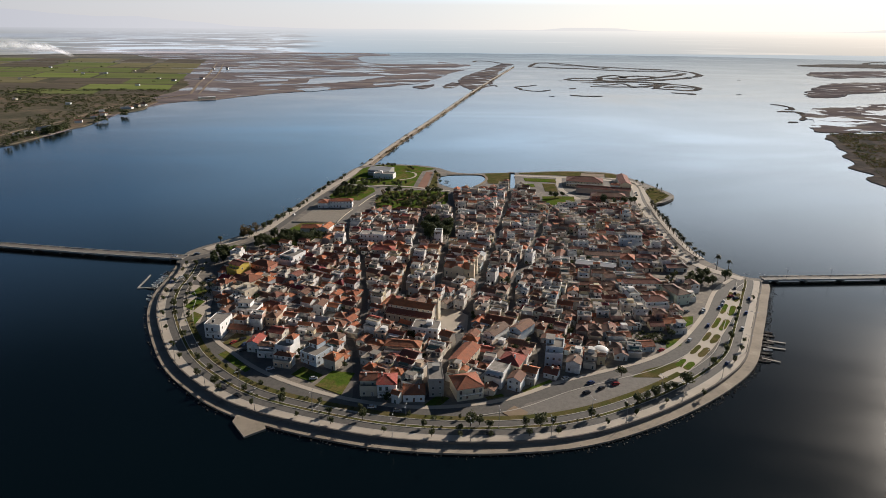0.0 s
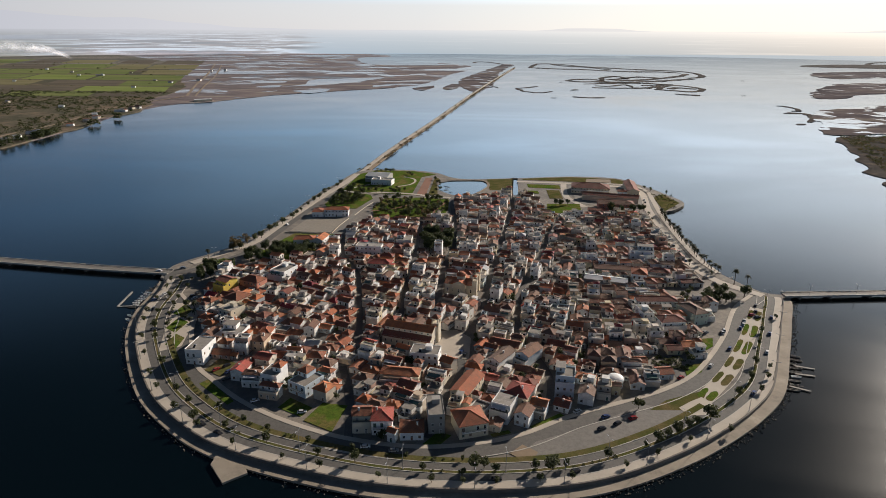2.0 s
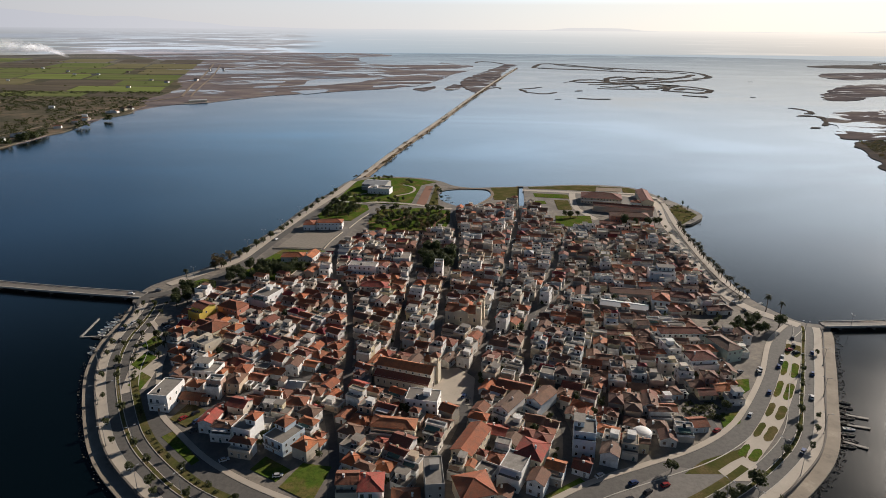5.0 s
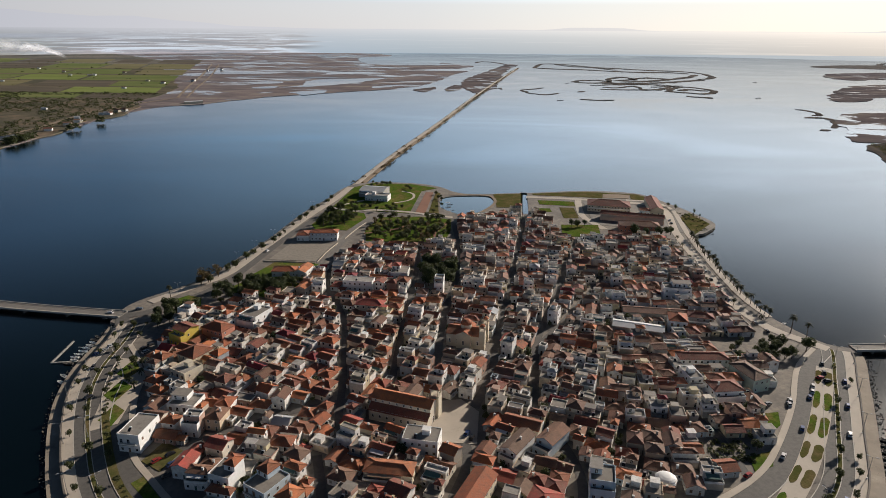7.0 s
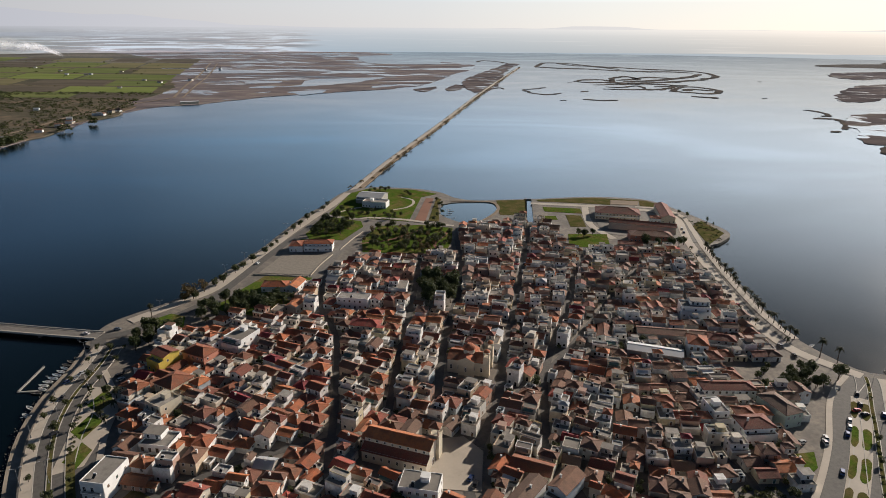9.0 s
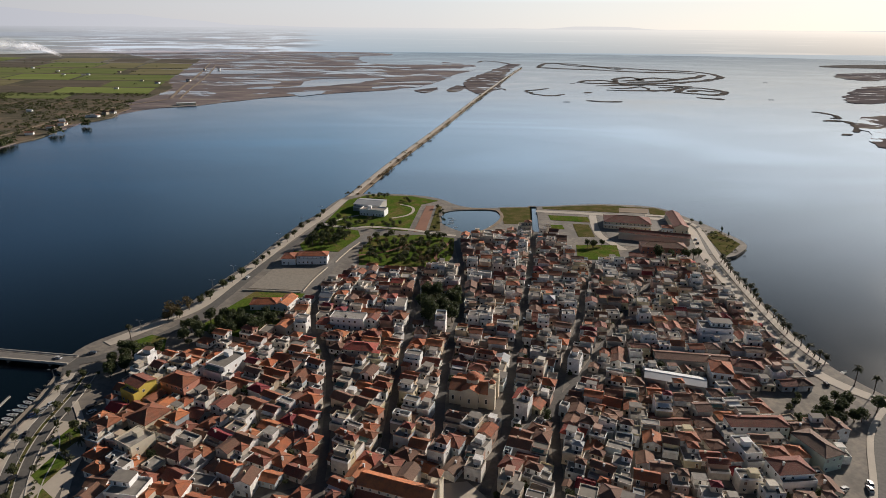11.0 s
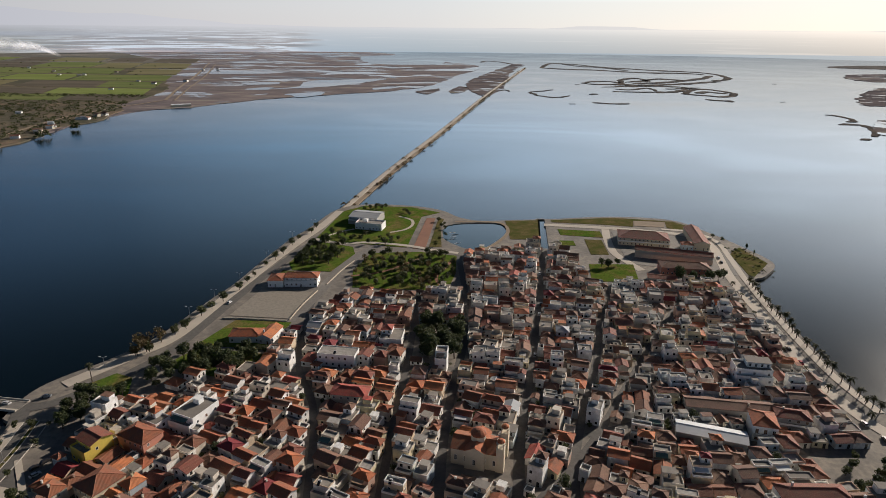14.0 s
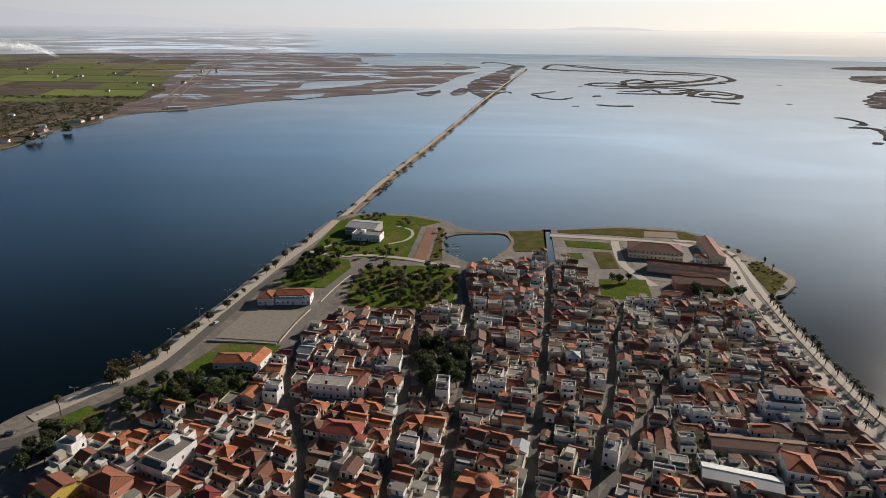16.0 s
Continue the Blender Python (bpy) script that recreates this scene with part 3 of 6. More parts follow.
lawn([(164, 731), (190, 728), (196, 744), (168, 747)], DIRT, TOWN_Z - 0.04, "ball_court", "bare tan ball court by the shore", "court")
lawn([(110, 655), (124, 655), (126, 690), (112, 692)], DRYGRASS, TOWN_Z - 0.11)
lawn([(134, 636), (212, 612), (216, 660), (210, 700), (140, 716)], ASPHALT_LOT, TOWN_Z - 0.15, "barracks_yard", "worn pale yard round the barracks", "yard")
road("road", [(136, 720), (131, 690), (129, 660), (134, 640), (140, 622)], 6.5, TOWN_Z - 0.09, PAVING, "pale lane beside the barracks")
road("road", [(-96, 526), (-92, 548), (-86, 580), (-79, 618), (-68, 652), (-56, 672)], 8.0, TOWN_Z - 0.09, ASPHALT_LOT, "pale lane between school and park")
road("path", [(-112, 684), (-86, 673), (-70, 677), (-37, 671), (-12, 660), (6, 654)], 4.5, TOWN_Z - 0.03, PAVING, "pale paved walk between the lawns", "path", 0.2)
road("path", [(-106, 690), (-92, 706), (-84, 712)], 2.6, TOWN_Z - 0.035, PAVING, "narrow pale path to the hall", "path", 0.2)
road("path", [(-52, 704), (-40, 712), (-34, 726), (-36, 742), (-48, 752)], 2.6, TOWN_Z - 0.035, PAVING, "narrow pale path across the lawn", "path", 0.2)
road("path", [(-70, 604), (-50, 612), (-34, 628), (-24, 640)], 2.4, TOWN_Z - 0.045, RED_EARTH, "worn earth path through the park", "path", 0.2)
road("path", [(-6, 588), (-10, 604), (-4, 622), (2, 640)], 2.6, TOWN_Z - 0.04, RED_EARTH, "worn earth path through the park", "path", 0.2)
lawn([(88, 676), (102, 676), (102, 688), (90, 688)], GRASS)
lawn([(92, 740), (139, 734), (163, 729), (168, 748), (196, 745), (192, 726), (206, 720), (214, 730), (203, 746), (152, 756), (92, 746)], DRYGRASS)
lawn([(99, 600), (132, 600), (137, 634), (104, 634)], GRASS)
lawn([(-140, 500), (-100, 498), (-94, 530), (-128, 532)], GRASS)
lawn([(-134, 538), (-98, 535), (-92, 574), (-126, 578)], YARD, TOWN_Z - 0.06, "school_yard", "bare concrete sports yard by the school", "yard")
lawn([(-148, 478), (-104, 464), (-100, 492), (-138, 497)], GRASS)
lawn([(-180, 456), (-152, 448), (-158, 466), (-168, 470)], GRASS, TOWN_Z - 0.055)
lawn([(-122, 596), (-112, 604), (-112, 612), (-121, 614)], DRYGRASS, TOWN_Z - 0.12)
lawn([(214, 608), (240, 640), (234, 676), (220, 660)], DRYGRASS)
lawn([(-8, 320), (14, 318), (16, 342), (8, 352), (-4, 350)], PAVING, TOWN_Z - 0.1, "plaza", "pale paved church plaza", "plaza")

for pts in ([(-137, 534), (-118, 533), (-97, 531)], [(-96, 533), (-93, 555), (-88, 577)], [(-84, 588), (-78, 615), (-72, 634)]):
    road("yard_wall", pts, 0.35, TOWN_Z + 0.6, P_STONE, "low pale stone wall of the yard", "wall", 1.0)
# far shores, in the flat hazy distance
COAST = [(-2600, 300), (-900, 620), (-690, 830), (-655, 960), (-652, 1080), (-664, 1250), (-650, 1487), (-570, 1568), (-470, 1720), (-311, 1869),
         (-156, 1999), (-60, 2190), (20, 2600), (120, 3060), (60, 3400), (-300, 3900), (-900, 4900), (-4900, 4900), (-4900, 300)]
coast = rough_line(COAST, 30, 14, 70)
plain_cut = [(-4900, 300), (-2600, 300), (-900, 620), (-690, 830), (-655, 960), (-652, 1080), (-664, 1250), (-660, 1430), (-740, 1650), (-800, 2000), (-1150, 2700),
             (-1500, 3500), (-2600, 4900), (-4900, 4900)]
tagged(new("far_marsh", sheet_mesh("far_marsh", coast, 0.7, MARSH, (), 1.2)), "brown salt marsh cut by shallow pools", "marsh", kind="structure")
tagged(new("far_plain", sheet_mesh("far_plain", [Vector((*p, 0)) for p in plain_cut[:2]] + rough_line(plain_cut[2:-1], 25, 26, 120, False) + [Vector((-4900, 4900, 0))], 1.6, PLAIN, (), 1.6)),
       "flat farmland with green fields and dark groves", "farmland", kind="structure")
for pts in ([(-520, 2007), (-456, 2079), (-463, 2290), (-340, 2370), (-230, 2415), (-270, 2270), (-351, 2111), (-442, 2030)],
            [(-433, 1857), (-353, 1925), (-345, 1835), (-386, 1795)], [(-581, 2002), (-530, 2051), (-512, 1990), (-561, 1962)],
            [(-215, 2010), (-160, 2080), (-175, 2110), (-230, 2060)], [(-620, 2120), (-545, 2160), (-560, 2230), (-640, 2200)],
            [(-330, 3300), (-60, 3350), (-60, 3900), (-180, 4300), (-520, 4200), (-480, 3650)], [(-900, 2560), (-700, 2600), (-640, 2720), (-880, 2700)]):
    tagged(new("marsh_pool", sheet_mesh("marsh_pool", rough_line(pts, 12, 12, 45, True, 3.0), 0.9, WATER)), "pale brackish pool in the marsh", "pool", kind="structure")
for pts, w in (([(-677, 1690), (-780, 2020), (-900, 2440), (-1150, 3250)], 7), ([(-655, 1690), (-750, 2020), (-865, 2440), (-1100, 3200)], 5),
               ([(-690, 860), (-720, 1040), (-712, 1180), (-735, 1420), (-680, 1680)], 5)):
    road("farm_track", pts, w, 1.9, DIRT, "pale straight farm track", "road", 0.3)
# strips of field, row behind row, on the plain west of the track
fr = random.Random(21)
for row, (y0, y1) in enumerate(((1660, 1785), (1800, 1960), (1985, 2180), (2210, 2450), (2490, 2780), (2830, 3190), (3260, 3620))):
    right = -735 - (y0 - 1640) * 0.30
    x = right
    while x > -2700:
        w = fr.uniform(150, 330)
        skew = -0.32
        if not (row < 2 and x < -1150 and fr.random() < 0.6):
            lawn([(x - w + 8, y0 + fr.uniform(-8, 8) - (x - w - right) * 0.04), (x, y0 - (x - right) * 0.04), (x + (y1 - y0) * skew, y1 - (x - right) * 0.04), (x - w + 8 + (y1 - y0) * skew, y1 - (x - w - right) * 0.04)],
                 fr.choice((FIELDS[0], FIELDS[0], FIELDS[1], FIELDS[1], FIELDS[2], FIELDS[3]) if row < 5 else (FIELDS[1], FIELDS[2], FIELDS[3], FIELDS[3])), 1.8, "field", "flat green field on the plain", "field")
        x -= w + fr.choice((4, 6, 40))

road("causeway", [(-104, 760, 0), (-95, 822, 0), (-71, 971, 0), (-14, 1280, 0), (87, 1853, 0), (198, 2440, 0), (322, 3075, 0)], 12, 1.0, DIRT,
     "long straight causeway bank across the lagoon", "causeway", 1.6)
road("causeway_road", [(-106, 755, 0), (-97, 822, 0), (-73, 971, 0), (-16, 1280, 0), (85, 1853, 0), (196, 2440, 0), (320, 3075, 0)], 5.5, 1.25, PAVING,
     "pale road along the causeway", "road", 0.3)
for i, (pts, mat, lab) in enumerate((
        ([(47, 2151), (70, 2420), (139, 2725), (240, 3160), (300, 3400), (353, 3364), (270, 2994), (175, 2315), (125, 1960), (80, 1880)], REED, "reed-covered flat at the end of the causeway"),
        ([(-99, 1954), (-38, 2065), (-50, 1930), (-66, 1910)], REED, "small reed islet by the causeway"),
        ([(-12, 1947), (20, 2140), (42, 2100), (30, 1968)], REED, "small reed islet by the shore"),
        ([(508, 690), (530, 760), (556, 845), (610, 960), (650, 1060), (760, 1090), (1100, 1100), (1900, 1000), (2400, 300), (900, 200), (560, 450)], SCRUB, "scrubby brown mainland shore"),
        ([(658, 1110), (725, 1240), (760, 1330), (802, 1410), (887, 1479), (979, 1542), (1300, 1560), (1700, 1400), (1600, 1130), (800, 1110)], MARSH_EAST, "low marsh island with pools"),
        ([(988, 1731), (1050, 1850), (1107, 1941), (1220, 2090), (1406, 2244), (1800, 2260), (1700, 2050), (1222, 1860), (1073, 1735)], REED, "flat dark marsh island"),
        ([(1471, 2494), (1639, 2852), (2300, 2960), (2300, 2600), (1726, 2549)], REED, "distant flat marsh island"),
        ([(1900, 3300), (2300, 3600), (3600, 3400), (3400, 2900)], SCRUB, "distant low shore"))):
    tagged(new("islet", sheet_mesh("islet", rough_line(pts, 14, 16, 55, True, i * 2.0), 0.8, mat, (), 1.2)), lab, "islet", kind="structure")
def reef(pts, w, seed):
    """A long low reed bank, wider along the current than across it."""
    ln = rough_line(pts, 10, 7, 34, False, seed)
    n, nr = len(ln), normals(ln)
    wid = [w * 0.8 * (0.5 + 0.9 * abs(noise.noise(Vector((j * 0.25, seed, 0))))) * min(1, 0.3 + 8 * min(j, n - 1 - j) / n) for j in range(n)]
    half = [Vector((q.x * min(9, d * 0.3), q.y * d / 2, 0)) for q, d in zip(nr, wid)]
    return tagged(new("reed_islet", strip("reed_islet", [p + q for p, q in zip(ln, half)], [p - q for p, q in zip(ln, half)], 0.7, SCRUB, 1.0)),
                  "long thin reed islet in the lagoon", "islet", kind="structure")


reef([(406, 3140), (504, 3050), (623, 3008), (721, 2909), (823, 2853), (940, 2850), (1004, 2777)], 120, 1.0)
reef([(406, 3140), (497, 3492), (606, 3458), (697, 3230), (800, 3115), (895, 3009), (997, 2948), (1055, 2850), (1040, 2657), (981, 2511), (922, 2478)], 130, 2.0)
reef([(560, 3470), (600, 3300), (680, 3200), (760, 3000)], 110, 3.0)
reef([(1002, 2713), (932, 2587), (797, 2438), (692, 2353), (597, 2319)], 100, 4.0)
reef([(930, 2440), (803, 2343), (709, 2287), (626, 2256), (519, 2256)], 80, 5.0)
reef([(424, 2299), (477, 2375), (537, 2382), (558, 2315), (500, 2266), (430, 2290)], 60, 6.0)
reef([(560, 2320), (596, 2464), (671, 2554), (680, 2440), (654, 2421), (590, 2365)], 75, 7.0)
reef([(660, 2420), (740, 2520), (820, 2470)], 70, 8.0)
reef([(461, 2170), (498, 2185), (576, 2209), (669, 2219), (721, 2165), (660, 2060), (624, 2027), (540, 2019), (461, 2028)], 52, 9.0)
reef([(488, 2102), (526, 2088), (595, 2151), (593, 2059)], 45, 10.0)
reef([(640, 2120), (690, 2140), (760, 2180)], 45, 11.0)
reef([(648, 1980), (718, 2108), (771, 2113), (790, 1992), (731, 1910), (687, 1936), (640, 1985)], 60, 12.0)
reef([(690, 2000), (735, 2040), (770, 1990)], 70, 13.0)
reef([(655, 1838), (682, 1807), (710, 1796)], 50, 14.0)
reef([(295, 2064), (245, 2010), (220, 1986), (237, 1878), (278, 1853), (316, 1901)], 30, 15.0)
reef([(343, 1738), (380, 1717), (429, 1721)], 30, 16.0)
reef([(276, 1708), (295, 1709)], 34, 17.0)
reef([(374, 1937), (400, 1955)], 30, 18.0)
reef([(397, 2252), (412, 2254)], 40, 19.0)
reef([(115, 1976), (153, 2049), (165, 1998)], 22, 20.0)
reef([(150, 3560), (190, 3700), (260, 3600), (300, 3420)], 70, 21.0)
reef([(1068, 2351), (1086, 2352)], 26, 22.0)
reef([(820, 1793), (834, 1794)], 16, 23.0)
reef([(794, 1543), (809, 1520), (800, 1451), (775, 1440)], 30, 24.0)
reef([(735, 1406), (779, 1398), (752, 1311), (713, 1258)], 30, 25.0)
reef([(675, 1224), (693, 1233)], 26, 26.0)
reef([(2079, 3408), (2077, 3253), (2438, 3751), (2656, 3916)], 90, 27.0)

# hazy rim of sea, flats, faint mountains and low sky at the edge of sight, haze and daylight painted into its emission
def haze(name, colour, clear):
    """An emission that carries painted haze and skylight; clear: light from behind comes through it."""
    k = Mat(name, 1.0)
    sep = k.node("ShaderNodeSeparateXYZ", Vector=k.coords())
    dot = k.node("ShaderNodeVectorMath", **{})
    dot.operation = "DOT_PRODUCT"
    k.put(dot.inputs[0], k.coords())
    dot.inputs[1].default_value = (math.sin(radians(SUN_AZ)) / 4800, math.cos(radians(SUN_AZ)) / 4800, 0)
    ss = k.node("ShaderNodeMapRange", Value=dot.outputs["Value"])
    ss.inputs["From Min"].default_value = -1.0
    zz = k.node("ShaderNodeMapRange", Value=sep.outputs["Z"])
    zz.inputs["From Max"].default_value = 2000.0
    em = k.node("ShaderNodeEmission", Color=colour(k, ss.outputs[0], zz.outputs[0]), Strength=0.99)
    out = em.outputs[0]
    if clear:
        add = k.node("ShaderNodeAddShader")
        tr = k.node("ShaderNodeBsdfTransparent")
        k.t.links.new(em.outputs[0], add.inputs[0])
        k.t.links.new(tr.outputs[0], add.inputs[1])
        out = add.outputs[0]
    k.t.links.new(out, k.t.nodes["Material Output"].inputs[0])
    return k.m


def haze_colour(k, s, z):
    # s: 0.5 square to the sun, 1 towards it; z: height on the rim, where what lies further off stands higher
    # sea colours include the light on the water, brighter towards the sun
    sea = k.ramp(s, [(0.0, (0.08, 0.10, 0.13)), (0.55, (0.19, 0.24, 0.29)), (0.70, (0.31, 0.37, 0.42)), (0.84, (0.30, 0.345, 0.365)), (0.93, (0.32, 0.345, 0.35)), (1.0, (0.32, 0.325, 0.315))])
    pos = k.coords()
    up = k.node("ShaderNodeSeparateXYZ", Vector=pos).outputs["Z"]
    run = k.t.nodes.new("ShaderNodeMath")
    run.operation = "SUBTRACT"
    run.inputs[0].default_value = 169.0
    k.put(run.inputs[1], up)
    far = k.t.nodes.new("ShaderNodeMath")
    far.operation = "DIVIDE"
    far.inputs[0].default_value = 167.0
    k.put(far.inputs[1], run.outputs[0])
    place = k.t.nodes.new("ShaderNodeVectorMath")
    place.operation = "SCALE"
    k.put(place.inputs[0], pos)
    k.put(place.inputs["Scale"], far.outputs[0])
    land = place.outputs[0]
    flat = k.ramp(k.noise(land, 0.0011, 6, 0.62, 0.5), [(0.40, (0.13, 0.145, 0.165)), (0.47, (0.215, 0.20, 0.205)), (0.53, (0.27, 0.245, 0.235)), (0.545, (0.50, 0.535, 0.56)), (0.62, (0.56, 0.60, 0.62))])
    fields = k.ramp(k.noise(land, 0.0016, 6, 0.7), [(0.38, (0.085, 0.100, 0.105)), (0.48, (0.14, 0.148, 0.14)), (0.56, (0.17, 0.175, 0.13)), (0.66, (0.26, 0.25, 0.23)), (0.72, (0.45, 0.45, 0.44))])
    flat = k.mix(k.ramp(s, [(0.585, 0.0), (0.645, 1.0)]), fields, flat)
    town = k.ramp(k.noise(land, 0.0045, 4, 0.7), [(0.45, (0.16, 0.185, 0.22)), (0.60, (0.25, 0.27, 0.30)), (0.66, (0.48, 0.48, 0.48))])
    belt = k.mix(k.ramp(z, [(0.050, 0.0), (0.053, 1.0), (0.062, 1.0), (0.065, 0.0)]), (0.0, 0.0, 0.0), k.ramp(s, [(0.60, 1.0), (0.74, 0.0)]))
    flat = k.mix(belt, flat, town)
    # veil: painted distance haze, thicker the further off the land or sea lies
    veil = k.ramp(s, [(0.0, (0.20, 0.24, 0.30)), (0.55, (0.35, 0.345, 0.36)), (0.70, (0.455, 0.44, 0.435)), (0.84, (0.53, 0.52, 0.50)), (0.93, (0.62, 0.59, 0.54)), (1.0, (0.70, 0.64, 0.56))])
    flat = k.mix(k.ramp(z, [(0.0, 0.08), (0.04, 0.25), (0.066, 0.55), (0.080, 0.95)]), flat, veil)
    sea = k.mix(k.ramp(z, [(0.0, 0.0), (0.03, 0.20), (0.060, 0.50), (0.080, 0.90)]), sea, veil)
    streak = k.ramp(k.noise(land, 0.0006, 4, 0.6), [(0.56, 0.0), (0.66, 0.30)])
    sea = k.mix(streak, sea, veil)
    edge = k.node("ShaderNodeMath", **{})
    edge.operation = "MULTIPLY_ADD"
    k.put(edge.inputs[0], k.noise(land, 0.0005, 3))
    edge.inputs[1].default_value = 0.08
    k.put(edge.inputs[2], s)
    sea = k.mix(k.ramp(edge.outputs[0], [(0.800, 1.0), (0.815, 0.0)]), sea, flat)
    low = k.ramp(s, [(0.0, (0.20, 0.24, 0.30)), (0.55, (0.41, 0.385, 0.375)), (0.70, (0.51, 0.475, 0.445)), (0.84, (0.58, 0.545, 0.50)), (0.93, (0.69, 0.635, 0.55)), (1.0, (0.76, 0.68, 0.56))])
    # high: glow above the view, added for the water to mirror
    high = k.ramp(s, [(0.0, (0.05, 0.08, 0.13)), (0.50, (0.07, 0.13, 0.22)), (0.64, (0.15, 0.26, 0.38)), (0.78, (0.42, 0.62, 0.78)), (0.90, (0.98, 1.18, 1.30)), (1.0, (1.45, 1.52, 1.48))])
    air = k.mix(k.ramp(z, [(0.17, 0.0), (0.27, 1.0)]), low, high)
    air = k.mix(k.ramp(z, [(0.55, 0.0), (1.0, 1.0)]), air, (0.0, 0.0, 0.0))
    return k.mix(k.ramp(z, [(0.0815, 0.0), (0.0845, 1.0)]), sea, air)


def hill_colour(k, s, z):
    # mountains as seen through haze, painted near the colour of the low sky
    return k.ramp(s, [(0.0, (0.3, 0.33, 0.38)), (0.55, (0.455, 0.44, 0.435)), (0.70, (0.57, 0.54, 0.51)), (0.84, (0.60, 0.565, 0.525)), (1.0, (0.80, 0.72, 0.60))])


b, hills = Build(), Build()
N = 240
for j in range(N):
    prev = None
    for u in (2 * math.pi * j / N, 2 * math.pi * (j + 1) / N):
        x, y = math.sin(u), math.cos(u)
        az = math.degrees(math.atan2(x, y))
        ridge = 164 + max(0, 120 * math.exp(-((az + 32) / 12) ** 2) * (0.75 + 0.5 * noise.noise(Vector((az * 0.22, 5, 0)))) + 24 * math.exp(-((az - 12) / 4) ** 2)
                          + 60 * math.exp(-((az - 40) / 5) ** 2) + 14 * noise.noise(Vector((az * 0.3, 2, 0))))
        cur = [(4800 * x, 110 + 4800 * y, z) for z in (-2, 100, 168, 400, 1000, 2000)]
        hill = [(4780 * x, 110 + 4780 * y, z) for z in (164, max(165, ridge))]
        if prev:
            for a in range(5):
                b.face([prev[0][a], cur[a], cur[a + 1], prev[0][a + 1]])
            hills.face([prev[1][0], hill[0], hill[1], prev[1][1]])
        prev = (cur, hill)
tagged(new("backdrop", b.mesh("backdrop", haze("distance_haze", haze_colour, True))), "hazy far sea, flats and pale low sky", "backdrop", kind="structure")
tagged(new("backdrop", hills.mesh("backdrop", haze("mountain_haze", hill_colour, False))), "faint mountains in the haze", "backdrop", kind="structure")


# ---- houses ----
def panel(name, xs, zs, glazed, mats, y=-0.06):
    """A flat framed panel in one piece; glazed: which cells of its grid are of the second material."""
    nx, nz = len(xs), len(zs)
    verts = [(x, y, z) for z in zs for x in xs] + [(xs[0], 0.02, zs[0]), (xs[-1], 0.02, zs[0]), (xs[-1], 0.02, zs[-1]), (xs[0], 0.02, zs[-1])]
    faces, idx = [], []
    for j in range(nz - 1):
        for i in range(nx - 1):
            faces.append((j * nx + i, j * nx + i + 1, (j + 1) * nx + i + 1, (j + 1) * nx + i))
            idx.append(glazed.get((i, j), 0))
    o = nx * nz
    a, b, c, d = 0, nx - 1, nx * nz - 1, nx * (nz - 1)
    for f in ((a, o, o + 1, b), (b, o + 1, o + 2, c), (c, o + 2, o + 3, d), (d, o + 3, o, a)):
        faces.append(f)
        idx.append(0)
    return mesh_of(name, verts, faces, mats, idx)


WINDOW = panel("window", (-0.5, -0.42, -0.03, 0.03, 0.42, 0.5), (0, 0.06, 0.94, 1), {(1, 1): 1, (3, 1): 1}, [WHITE, GLASS])
SHUT = panel("window", (-0.5, -0.44, -0.02, 0.02, 0.44, 0.5), (0, 0.05, 0.95, 1), {(1, 1): 1, (3, 1): 1}, [P_GREY, SHUTTER])
DOOR = panel("door", (-0.5, -0.4, 0.4, 0.5), (0, 0.03, 0.72, 0.76, 0.96, 1), {(1, 1): 1, (1, 3): 2}, [WHITE, SHUTTER, GLASS])


def roof_build(w, d, h, kind, pitch, over=0.45):
    """A tiled roof with eaves, ridge and thickness, over walls of w by d that end at h."""
    b = Build()
    x, y, t = w / 2 + over, d / 2 + over, 0.18
    rise = pitch * min(w, d) / 2
    lo = h - pitch * over
    long_x = w >= d
    if kind == "hip":
        e = (w - d) / 2 if long_x else (d - w) / 2
        r0, r1 = ((-e, 0, h + rise), (e, 0, h + rise)) if long_x else ((0, -e, h + rise), (0, e, h + rise))
    else:
        r0, r1 = ((-x, 0, h + rise), (x, 0, h + rise)) if long_x else ((0, -y, h + rise), (0, y, h + rise))
    c = [(-x, -y, lo), (x, -y, lo), (x, y, lo), (-x, y, lo)]
    up = lambda p: (p[0], p[1], p[2] + t)
    if long_x:
        faces = [(c[0], c[1], r1, r0), (c[2], c[3], r0, r1)]
        ends = [(c[1], c[2], r1), (c[3], c[0], r0)]
    else:
        faces = [(c[1], c[2], r1, r0), (c[3], c[0], r0, r1)]
        ends = [(c[0], c[1], r0), (c[2], c[3], r1)]
    if kind == "hip":
        faces += ends
    for f in faces:
        b.face([up(p) for p in f])
        b.face(list(reversed(f)))
    for i in range(4):
        p, q = c[i], c[(i + 1) % 4]
        if kind == "hip" or (i % 2 == 0) == long_x:
            b.face([p, q, up(q), up(p)])
    if kind != "hip":
        for e in ends:
            b.face([e[0], e[2], up(e[2]), up(e[0])])
            b.face([e[2], e[1], up(e[1]), up(e[2])])
    b.tube(up(r0), up(r1), 0.16, 0.16, 5)
    if kind == "hip":
        for p, r in ((c[0], r0), (c[3], r0 if long_x else r1), (c[1], r1 if long_x else r0), (c[2], r1)):
            b.tube(up(p), up(r), 0.13, 0.13, 4)
    return b, rise


